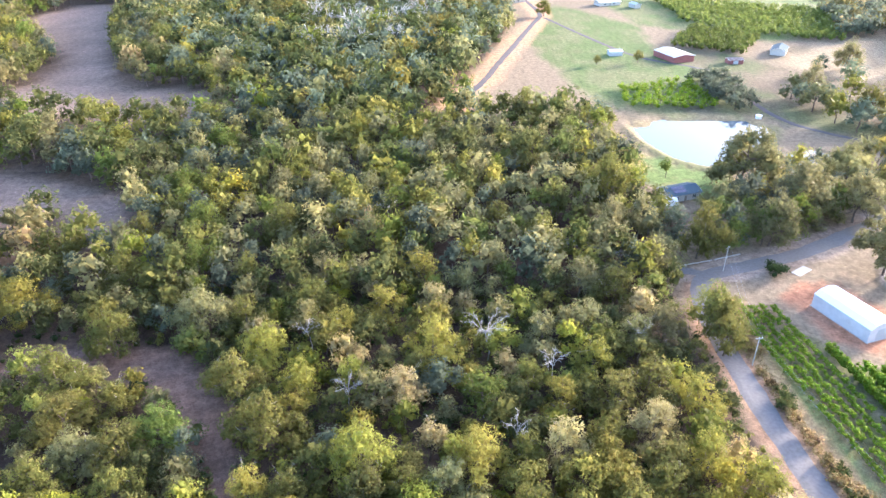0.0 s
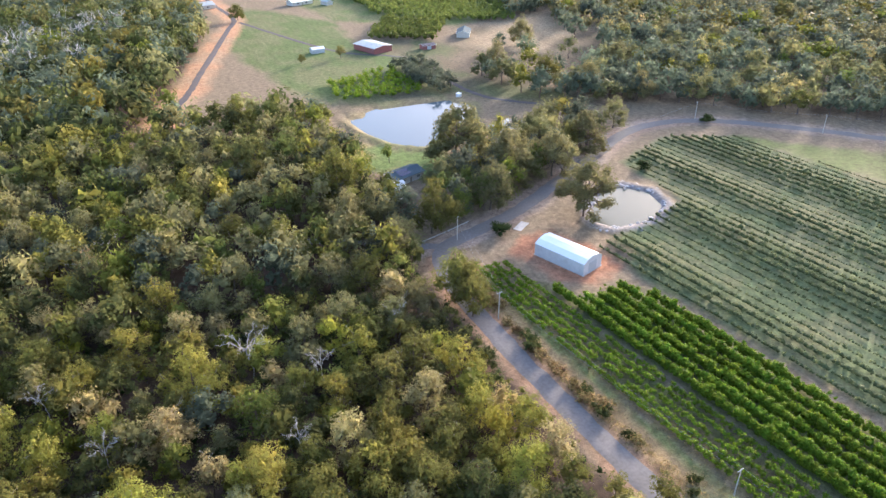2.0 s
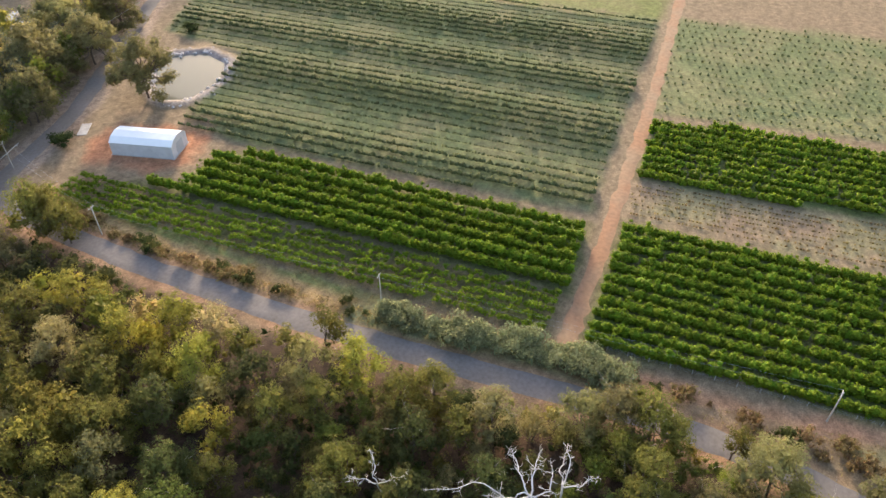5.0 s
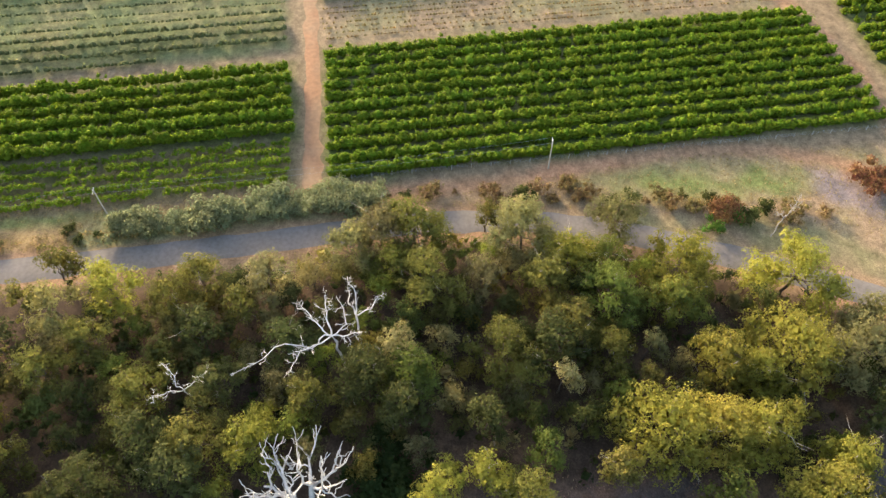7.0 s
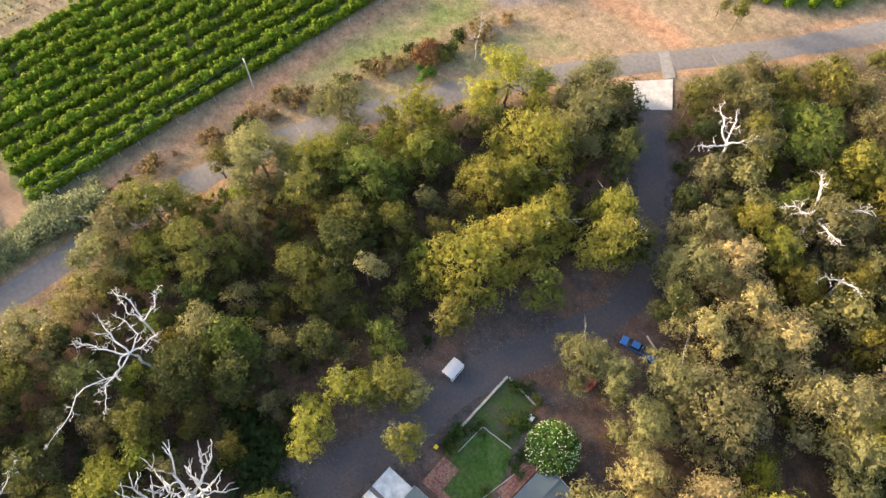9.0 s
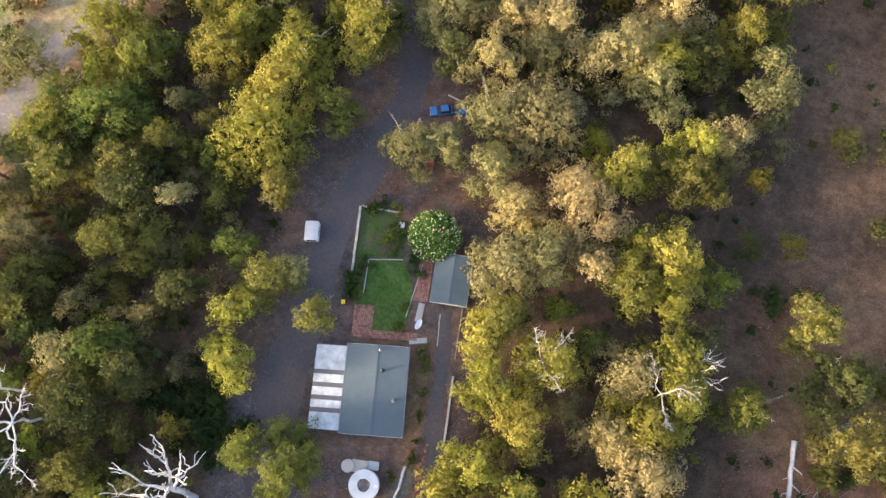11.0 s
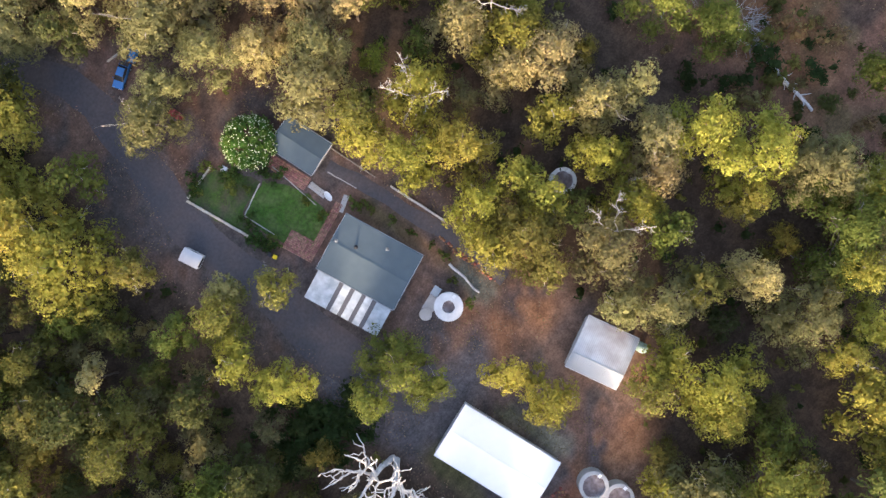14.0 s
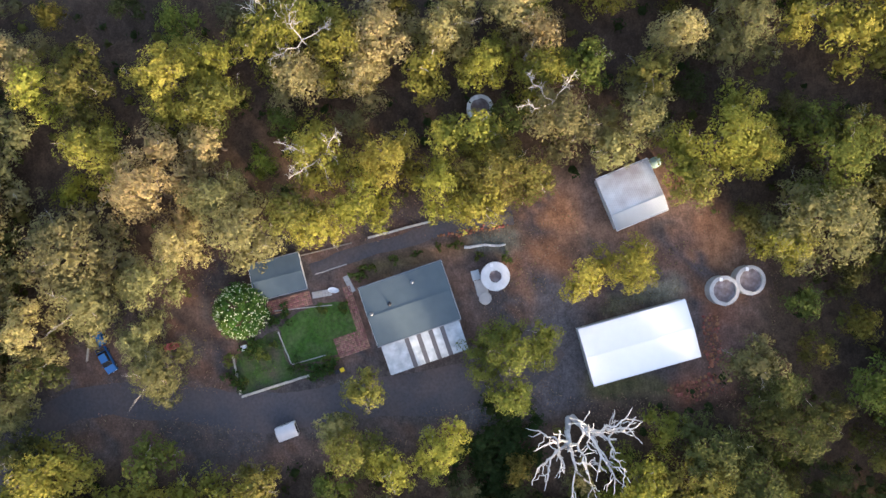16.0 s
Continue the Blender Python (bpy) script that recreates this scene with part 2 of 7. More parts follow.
M_BLUE = material("blue_car_paint", (0.03, 0.16, 0.42), 0.22, spec=0.6)
M_RED = material("red_paint", (0.50, 0.06, 0.08), 0.45)
M_TYRE = material("tyre", (0.02, 0.02, 0.02), 0.9)
M_NET = material("white_net", (0.58, 0.57, 0.57), 0.8, vary=0.08, scale=1.0)
M_STONE = material("grey_stone", (0.36, 0.34, 0.33), 0.9, vary=0.25, scale=1.5, per_island=0.2)
M_YELLOW = material("yellow_plastic", (0.75, 0.52, 0.02), 0.5)


def water(name, colour, rough=0.03, gloss=0.5):
    m = material(name, colour, rough, spec=gloss)
    nt = m.node_tree
    N, L = nt.nodes, nt.links
    tc = N.new("ShaderNodeTexCoord")
    n = N.new("ShaderNodeTexNoise")
    n.inputs["Scale"].default_value = 0.6
    L.new(tc.outputs["Object"], n.inputs["Vector"])
    b = N.new("ShaderNodeBump")
    b.inputs["Strength"].default_value, b.inputs["Distance"].default_value = 0.10, 0.02
    L.new(n.outputs[0], b.inputs["Height"])
    L.new(b.outputs[0], N["Principled BSDF"].inputs["Normal"])
    return m


M_WATER = water("dam_water", (0.07, 0.10, 0.125), 0.03, 0.38)
M_WATER_MILKY = water("pond_water", (0.105, 0.115, 0.095), 0.2, 0.14)

# ---------------------------------------------------------------- plan of the place (metres)
ROW_DIR = np.array((-0.125, 0.992))
ROAD = smooth_line([(36, -170), (47, -140), (58, -116), (68, -96), (79, -70), (88, -43), (92, -20), (91.5, 5), (88, 30), (84.5, 55), (81, 85), (79, 115), (78, 145),
                    (79, 172), (85, 187), (98, 193), (122, 202), (148, 217), (178, 234), (208, 252), (235, 257), (262, 247), (293, 219), (319, 190), (356, 152), (420, 92), (520, 0)])
SIDE_ROAD = smooth_line([(86, 189), (70, 197), (58, 206), (40, 214)])
DIRT_ROAD = smooth_line([(2, 330), (11, 362), (28, 398), (46, 455), (78, 557), (90, 600), (86, 664), (80, 760)])
FAR_DRIVE = smooth_line([(205, 262), (205, 297), (178, 329), (172, 365), (177, 415), (162, 436), (130, 470), (92, 585)])
FARM_TRACK = smooth_line([(97, 23), (104, 25), (135, 28), (172, 32), (200, 35), (280, 46), (360, 57)])
EAST_PATH = smooth_line([(66, -112), (90, -108), (112, -109), (132, -108), (160, -101), (200, -90), (260, -74)])
VERGE_TRACK = smooth_line([(98, 22), (101, 0), (106, -30), (112, -60), (110, -85), (100, -104), (80, -108)])
DRIVE = smooth_line([(55.5, -94.5), (51, -90), (46, -86), (38, -78), (30, -70), (24, -60), (25, -45), (28, -30), (27, -14), (27, 0), (24, 12), (20, 17)])
BACK_DRIVE = smooth_line([(5.4, -20.5), (4.2, -15.8), (2.0, -6.4), (0.5, 1.1), (-0.1, 7.6), (-0.6, 13)])
SHED_YARD = [(99, 181), (104, 164), (114, 147), (128, 142), (141, 160), (138, 182), (126, 198), (110, 192)]
BIG_FIELD = [(131, 166), (150, 36), (287, 53), (254, 227), (222, 240), (186, 224), (183, 182)]
YELLOW_FIELD = [(254, 227), (287, 53), (319, 58), (321, 161), (278, 202)]
BRIGHT_BLOCK = [(102.6, 154), (117.8, 30.5), (144.5, 35), (127, 143), (110.5, 141)]
YOUNG_BLOCK = [(85.6, 172), (103.4, 30), (116.4, 31), (100.6, 156), (98.4, 169)]
RIGHT_BLOCK = [(105, 22), (150, 26), (166, -101), (120, -109)]
SECOND_BLOCK = [(171, 29), (206, 34), (227, -82), (192, -93)]
BARE_ROWS = [(152, 27), (169, 29), (190, -95), (168, -100)]
FAR_ROWS = [(210, 35), (290, 46), (320, -90), (235, -82)]
NET_ROWS = [(322, 158), (322, 61), (372, 68), (331, 152)]
EAST_BLOCK = [(122, -117), (106, -119), (88, -125), (72, -129), (60, -140), (52, -152), (47, -172), (44, -215), (150, -215), (185, -112)]
POND = [(170, 204), (177, 195), (174, 183), (162, 175), (147, 176), (143, 183), (150, 194), (160, 203)]
DAM = [(97, 322), (108, 331), (124, 337), (154, 335), (163, 322), (150, 302), (132, 285), (117, 277), (106, 286), (99, 304)]
SMALL_DAM = [(155, 291), (171, 295), (179, 285), (174, 271), (158, 272)]
CLEARING_NORTH = [(-300, 640), (-262, 640), (-245, 569), (-210, 464), (-172, 392), (-121, 384), (-114, 341), (-141, 329), (-174, 344), (-260, 352), (-225, 402), (-235, 465), (-300, 540), (-320, 570)]
CLEARING_WEST = [(-230, 285), (-177, 271), (-149, 262), (-121, 252), (-104, 215), (-118, 208), (-138, 232), (-153, 223), (-230, 245)]
NW_WOOD = [(-118, 195), (-105, 300), (-100, 390), (-230, 560), (-300, 720), (-560, 720), (-480, 200), (-170, 120)]
CLEARING_PATH = [(-110, 156), (-66, 152), (-47, 128), (-40, 100), (-36, 80), (-43, 80), (-49, 110), (-61, 128), (-84, 142), (-112, 142)]
GREEN_FIELD = [(68, 500), (86, 362), (110, 352), (170, 350), (172, 420), (150, 470), (160, 560), (110, 640), (88, 600)]
FAR_GREEN = [(150, 690), (160, 560), (240, 500), (420, 580), (420, 720)]
DRY_FIELD = [(215, 445), (260, 400), (300, 430), (330, 520), (280, 500)]
NE_PADDOCK = [(182, 405), (200, 345), (226, 326), (262, 350), (292, 385), (340, 445), (330, 520), (245, 485), (215, 445)]
DAM_LAWN = [(84, 265), (100, 242), (118, 236), (128, 262), (112, 276), (92, 300)]
HOME = [(38, -38), (34, -62), (16, -64), (8, -52), (0, -34), (-3, -22), (-4, 4), (-4, 24), (-9, 27), (-8, 40), (4, 42), (10, 54), (20, 52), (29, 42), (30, 22), (34, 10), (36, -12)]
FOREST = [(72, 176), (73.5, 100), (78, 60), (84, 25), (87, -10), (84, -42), (73, -74), (56, -103), (30, -160), (-170, -170), (-220, 0), (-170, 120), (-120, 200),
          (-105, 300), (-100, 390), (-230, 560), (-300, 720), (70, 720), (62, 560), (34, 455), (8, 372), (30, 342), (82, 345), (80, 290), (84, 252), (86, 222), (72, 206)]
NE_WOOD = [(186, 360), (200, 318), (225, 295), (263, 274), (303, 238), (360, 190), (440, 115), (560, 20), (900, 150), (900, 760), (360, 720), (300, 520), (240, 430)]
DAM_WOOD = [(92, 200), (120, 209), (145, 223), (175, 241), (202, 260), (190, 276), (172, 266), (150, 268), (132, 276), (120, 262), (124, 242), (100, 232)]

# ---------------------------------------------------------------- ground
def axis(lo, hi, step, far_step, far_lo, far_hi, grow=1.12, reach=4000.0):
    a = list(np.arange(lo, hi + 0.01, step))
    for sign, edge in ((1, far_hi), (-1, far_lo)):
        x = a[-1] if sign > 0 else a[0]
        s = step
        while abs(x) < reach:
            s = min(s * grow, far_step) if abs(x) < abs(edge) else s * 1.25
            x += sign * s
            a.append(x) if sign > 0 else a.insert(0, x)
    return np.array(a)


def soil_colour(x, y):
    n1, n2, n3 = fbm(x, y, 14, 3), fbm(x, y, 4.5, 11), fbm(x, y, 40, 21)
    wob = (n2 - 0.5) * 5 + (n1 - 0.5) * 5
    c = np.empty((*x.shape, 3))
    base = np.array((0.205, 0.155, 0.100))
    c[:] = base

    def lay(mask, colour, other=None):
        m = np.clip(mask, 0, 1)[..., None]
        col = np.array(colour)
        if other is not None:
            k = np.clip((n1 - 0.38) / 0.24, 0, 1)[..., None]
            col = col * (1 - k) + np.array(other) * k
        c[:] = c * (1 - m) + col * m

    def within(poly, edge=2.5, w=1.0):
        return np.clip(-(to_area(x, y, poly) + wob * w) / edge + 0.5, 0, 1)

    def near(line, half, edge=2.0, w=0.35):
        return np.clip((half - to_line(x, y, line[::3] if len(line) > 30 else line) - wob * w) / edge + 0.5, 0, 1)

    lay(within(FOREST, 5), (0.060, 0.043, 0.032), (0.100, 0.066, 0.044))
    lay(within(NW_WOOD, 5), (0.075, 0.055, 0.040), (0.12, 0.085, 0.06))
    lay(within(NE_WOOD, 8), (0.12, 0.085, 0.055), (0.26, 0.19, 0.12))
    for p in (CLEARING_NORTH, CLEARING_WEST):
        lay(within(p, 6, 1.5), (0.235, 0.165, 0.125), (0.19, 0.135, 0.10))
    lay(within(CLEARING_PATH, 4), (0.225, 0.132, 0.090), (0.155, 0.100, 0.074))
    for p in (GREEN_FIELD, FAR_GREEN):
        lay(within(p, 8, 1.5), (0.098, 0.132, 0.044), (0.140, 0.145, 0.064))
    lay(within([(98, 345), (165, 342), (205, 300), (225, 300), (215, 440), (200, 470), (160, 480), (172, 420)], 8, 1.5), (0.120, 0.104, 0.062), (0.105, 0.112, 0.05))
    lay(within(NE_PADDOCK, 12, 2), (0.165, 0.124, 0.080), (0.135, 0.106, 0.064))
    lay(within(DRY_FIELD, 12, 2), (0.29, 0.22, 0.135), (0.25, 0.185, 0.11))
    lay(within(DAM_LAWN, 5), (0.14, 0.19, 0.06), (0.25, 0.20, 0.10))
    lay(near(DAM + [DAM[0]], 6, 4), (0.235, 0.185, 0.10), (0.155, 0.155, 0.07))
    for p in (BIG_FIELD, FAR_ROWS, NET_ROWS):
        lay(within(p, 4, 0.6), (0.130, 0.155, 0.070), (0.180, 0.180, 0.088))
    lay(within(YELLOW_FIELD, 5, 1.0), (0.135, 0.155, 0.052), (0.165, 0.165, 0.068))
    for p in (BRIGHT_BLOCK, RIGHT_BLOCK, SECOND_BLOCK, EAST_BLOCK):
        lay(within(p, 4, 0.6), (0.085, 0.112, 0.034), (0.115, 0.118, 0.046))
    lay(within(YOUNG_BLOCK, 4, 0.6), (0.150, 0.122, 0.064), (0.125, 0.128, 0.052))
    lay(within(BARE_ROWS, 4, 0.6), (0.22, 0.195, 0.11), (0.25, 0.185, 0.12))
    lay(near(ROAD + np.array((7.6, 0)), 5.2, 2) * (y > 20) * (y < 175), (0.34, 0.235, 0.115), (0.28, 0.19, 0.092))
    lay(near(ROAD + np.array((12.0, 2)), 1.2, 1.5) * (y > 60) * (y < 172), (0.165, 0.185, 0.065), (0.20, 0.18, 0.078))
    lay(near(ROAD, 5.2, 1.8) * (y < 185), (0.31, 0.19, 0.115), (0.25, 0.165, 0.10))
    lay(near(ROAD, 7, 3) * (y >= 185), (0.30, 0.235, 0.18), (0.26, 0.19, 0.14))
    lay(within([(92, -22), (108, -60), (112, -104), (70, -106), (84, -60)], 6, 1.4), (0.265, 0.192, 0.122), (0.20, 0.182, 0.095))
    lay(within([(64, -106), (84, -102), (112, -104), (108, -120), (86, -126), (60, -140), (54, -136)], 5, 1.2), (0.28, 0.200, 0.130), (0.235, 0.185, 0.112))
    lay(within([(104, -28), (109, -36), (114, -84), (105, -90), (99, -72), (99, -45)], 5, 1.6), (0.150, 0.178, 0.062), (0.225, 0.19, 0.105))
    lay(within([(95, -87), (106, -85), (107, -101), (100, -104), (93, -97)], 3, 0.9), (0.20, 0.168, 0.165), (0.25, 0.19, 0.165))
    lay(near(np.array([(89.5, 70), (91.5, 58), (93, 48), (95, 38), (96.5, 28), (98.5, 16), (100, 8)]), 3.4, 2.5, 0.6), (0.185, 0.20, 0.10), (0.22, 0.20, 0.10))
    for p in (EAST_PATH, VERGE_TRACK):
        lay(near(p, 2.6, 2.6, 0.5), (0.35, 0.20, 0.120), (0.29, 0.18, 0.11))
    lay(within(SHED_YARD, 4), (0.22, 0.165, 0.105), (0.25, 0.175, 0.115))
    lay(within([(106, 176), (109, 155), (120, 149), (131, 153), (131, 168), (123, 181), (114, 184)], 4, 1.2), (0.36, 0.17, 0.095), (0.29, 0.16, 0.10))
    lay(near(DIRT_ROAD, 9, 5, 0.8), (0.42, 0.235, 0.13), (0.34, 0.23, 0.14))
    lay(near(POND + [POND[0]], 4, 2), (0.28, 0.25, 0.23), (0.24, 0.21, 0.19))
    lay(within(HOME, 4), (0.100, 0.074, 0.066), (0.140, 0.092, 0.072))
    lay(near(DRIVE, 4.6, 3.0, 0.4), (0.085, 0.078, 0.080), (0.105, 0.084, 0.076))
    lay(within([(2, 10), (14, 14), (14, 24), (5, 30), (2, 42), (18, 44), (16, 54), (8, 52), (-4, 44), (-8, 24), (-6, 12)], 4, 1.3), (0.30, 0.145, 0.075), (0.20, 0.125, 0.09))
    lay(within([(26, -37), (2, -46), (-6, -22), (5, -21), (9, -32), (16, -35)], 3, 0.8), (0.082, 0.058, 0.048), (0.112, 0.072, 0.056))
    # patches of dark gravel and orange clay in the yard
    home = within(HOME, 4)
    lay(home * np.clip((fbm(x, y, 6, 71) - 0.505) * 9, 0, 0.85), (0.088, 0.076, 0.074), (0.075, 0.066, 0.062))
    lay(home * np.clip((fbm(x, y, 7, 83) - 0.57) * 9, 0, 0.5), (0.22, 0.110, 0.062), (0.17, 0.092, 0.056))
    lay(within([(8.7, 15.5), (11.5, 23), (19.4, 23.6), (29.4, 21.5), (34, 14), (34.3, 3), (27.5, -1), (20, 14)], 3, 0.6), (0.100, 0.092, 0.094), (0.118, 0.100, 0.096))
    lay(within([(5.4, -12.2), (2.9, 1.8), (0.6, 12.6), (3.9, 13.8), (5.2, 2.6), (7.3, -11.4)], 1.2, 0.3), (0.20, 0.115, 0.065), (0.13, 0.12, 0.055))
    lay(within([(2.3, 5.6), (0.9, 11.2), (3.0, 14.3), (5.6, 11.8), (4.6, 6.3)], 1.2, 0.2), (0.115, 0.115, 0.09), (0.16, 0.15, 0.12))
    lay(within([(14.3, 27.6), (11.6, 38.9), (14.0, 39.4), (17.0, 25.5)], 1.5, 0.4), (0.30, 0.26, 0.19), (0.16, 0.15, 0.08))
    lay(within([(29.7, 34), (26.6, 42.7), (17, 42.7), (17, 48), (24, 47), (31, 46), (32.5, 38)], 3, 0.7), (0.25, 0.105, 0.06), (0.19, 0.11, 0.085))
    lay(within([(26, 24), (28.5, 36), (31, 36), (29, 23)], 2, 0.5), (0.10, 0.095, 0.045), (0.16, 0.11, 0.07))
    lay(within([(-120, -60), (-48, -40), (-46, 60), (-120, 80)], 10, 2), (0.160, 0.088, 0.060), (0.205, 0.114, 0.066))
    slope_ = within([(-120, -60), (-48, -40), (-46, 60), (-120, 80)], 10, 2)
    lay(slope_ * np.clip((fbm(x, y, 11, 91) - 0.52) * 8, 0, 0.85), (0.165, 0.125, 0.062), (0.135, 0.094, 0.05))
    lay(slope_ * np.clip((fbm(x, y, 8, 97) - 0.56) * 8, 0, 0.8), (0.075, 0.058, 0.046), (0.19, 0.095, 0.05))
    return c * (0.86 + 0.28 * n2[..., None])


gx = axis(-95, 255, 1.5, 9, -420, 460)
gy = axis(-140, 260, 1.5, 9, -260, 720)
X, Y = np.meshgrid(gx, gy, indexing="ij")
R = np.hypot(X - 60, Y - 150)
hill = np.clip((R - 800) / 1500, 0, 1)
Z = 0.05 * (fbm(X, Y, 9, 5) - 0.5) + hill * hill * (3 - 2 * hill) * (60 + 110 * fbm(X, Y, 600, 9)) - 0.03
for water_poly, depth in ((DAM, 1.6), (SMALL_DAM, 1.2), (POND, 1.3)):
    d = to_area(X, Y, water_poly)
    Z = np.where(d < 5, Z - depth * np.clip((0.6 - d) / 3.0, -0.45, 1), Z)
nx, ny = X.shape
idx = np.arange(nx * ny).reshape(nx, ny)
quads = np.stack([idx[:-1, :-1], idx[1:, :-1], idx[1:, 1:], idx[:-1, 1:]], -1).reshape(-1, 4)
M_GROUND = material("soil_and_grass", (0.2, 0.15, 0.1), 0.95, spec=0.1, bump=0.035, bump_scale=3.0)
gn = M_GROUND.node_tree
ga = gn.nodes.new("ShaderNodeVertexColor")
ga.layer_name = "soil"
gtc = gn.nodes.new("ShaderNodeTexCoord")
gcol = ga.outputs[0]
for gscale, glow, ghigh in ((3.2, 0.72, 1.30), (1.1, 0.80, 1.24), (0.42, 0.74, 1.28)):
    gno = gn.nodes.new("ShaderNodeTexNoise")
    gno.inputs["Scale"].default_value, gno.inputs["Detail"].default_value = gscale, 6
    gn.links.new(gtc.outputs["Object"], gno.inputs["Vector"])
    gmr = gn.nodes.new("ShaderNodeMapRange")
    gmr.inputs[1].default_value, gmr.inputs[2].default_value, gmr.inputs[3].default_value, gmr.inputs[4].default_value = 0.3, 0.7, glow, ghigh
    gn.links.new(gno.outputs[0], gmr.inputs[0])
    ghs = gn.nodes.new("ShaderNodeHueSaturation")
    gn.links.new(gcol, ghs.inputs["Color"])
    gn.links.new(gmr.outputs[0], ghs.inputs["Value"])
    gcol = ghs.outputs[0]
gn.links.new(gcol, gn.nodes["Principled BSDF"].inputs["Base Color"])
ground_mesh = mesh_from("ground", np.stack([X, Y, Z], -1).reshape(-1, 3), quads, [M_GROUND], smooth=True)
soil = ground_mesh.color_attributes.new("soil", "FLOAT_COLOR", "POINT")
rgba = np.ones((nx * ny, 4), np.float32)
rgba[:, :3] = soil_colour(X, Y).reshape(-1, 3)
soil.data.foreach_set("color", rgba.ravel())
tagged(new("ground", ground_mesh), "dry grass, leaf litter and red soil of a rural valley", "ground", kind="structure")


def ribbon(name, line, half, z, mat, label, category, ragged=0.5, seed=1, cross=5):
    """A road surface along a line, with uneven edges."""
    p = np.array(line)
    t = np.gradient(p, axis=0)
    t /= np.linalg.norm(t, axis=1)[:, None]
    n = np.stack([t[:, 1], -t[:, 0]], 1)
    r = np.random.default_rng(seed)
    hw = half if np.ndim(half) else np.full(len(p), half)
    v = []
    for i in range(len(p)):
        l, rr = hw[i] + r.normal(0, ragged * 0.4), hw[i] + r.normal(0, ragged * 0.4)
        for k in np.linspace(-1, 1, cross):
            w = -l * -k if k < 0 else rr * k
            q = p[i] + n[i] * w
            v.append((q[0], q[1], -0.12 if abs(k) > 0.999 else z + 0.04 * (1 - k * k)))
    a = np.arange(len(p) * cross).reshape(len(p), cross)
    f = np.stack([a[:-1, :-1], a[:-1, 1:], a[1:, 1:], a[1:, :-1]], -1).reshape(-1, 4)
    ob = new(name, mesh_from(name, v, f, [mat], smooth=True))
    return tagged(ob, label, category, kind="structure")


ribbon("road", ROAD, 3.6, 0.040, M_ASPHALT, "worn grey asphalt country road with gravel edges", "road", 0.5, 1, 7)
ribbon("road_side", SIDE_ROAD, 2.4, 0.045, M_ASPHALT, "narrow asphalt side road into the trees", "road", 0.4, 2)
ribbon("road_dirt", DIRT_ROAD, 2.6, 0.030, M_GRAVEL, "pale gravel road along the edge of the forest", "road", 0.6, 3)
ribbon("road_drive", FAR_DRIVE, 2.2, 0.030, M_GRAVEL, "unsealed farm road past the dam", "road", 0.6, 4)
ribbon("track_farm", FARM_TRACK, 2.7, 0.035, M_REDDIRT, "red dirt farm track between the orchard blocks", "track", 1.2, 5)
drive_w = np.interp(np.arange(len(DRIVE)), np.linspace(0, len(DRIVE) - 1, 8), [3.5, 3.3, 3.1, 3.8, 4.2, 3.8, 5.2, 4.8])
ribbon("driveway", DRIVE, drive_w, 0.040, M_GRAVEL, "dark grey gravel driveway curving past the house", "driveway", 0.5, 8)
ribbon("driveway_back", BACK_DRIVE, 1.5, 0.035, M_GRAVEL, "narrow gravel lane behind the house", "driveway", 0.5, 9)


def sheet(name, poly, z, mat, label, category, step=1.2, wobble=0.5, seed=3):
    """A flat sheet with an uneven outline, filled as one n-gon."""
    p = smooth_line(list(poly) + [poly[0]], step)[:-1]
    r = np.random.default_rng(seed)
    c = p.mean(0)
    d = p - c
    p = c + d * (1 + r.normal(0, wobble, len(p))[:, None] * 0.3 / np.linalg.norm(d, axis=1)[:, None])
    bm = bmesh.new()
    f = bm.faces.new([bm.verts.new((*q, z)) for q in p])
    if f.normal.z < 0 or f.calc_area() and (f.normal_update() or f.normal.z < 0):
        f.normal_flip()
    bmesh.ops.triangulate(bm, faces=[f])
    me = bpy.data.meshes.new(name)
    bm.to_mesh(me)
    bm.free()
    me.materials.append(mat)
    return tagged(new(name, me), label, category, kind="structure")


def grown(poly, d):
    c = np.mean(poly, 0)
    return [tuple(c + (np.array(q) - c) * (1 + d / np.linalg.norm(np.array(q) - c))) for q in poly]


sheet("water_dam", grown(DAM, 2), -0.40, M_WATER, "still farm dam reflecting pale sky", "water")
sheet("water_small_dam", grown(SMALL_DAM, 2), -0.35, M_WATER, "small dam half hidden by trees", "water")
sheet("water_pond", grown(POND, 1.5), -0.35, M_WATER_MILKY, "milky green irrigation pond with stone banks", "water")

# ---------------------------------------------------------------- vegetation
ICO = {}


def ico(level):
    if level not in ICO:
        bm = bmesh.new()
        bmesh.ops.create_icosphere(bm, subdivisions=level, radius=1.0)
        ICO[level] = (np.array([v.co[:] for v in bm.verts]), np.array([[v.index for v in f.verts] for f in bm.faces]))
        bm.free()
    return ICO[level]


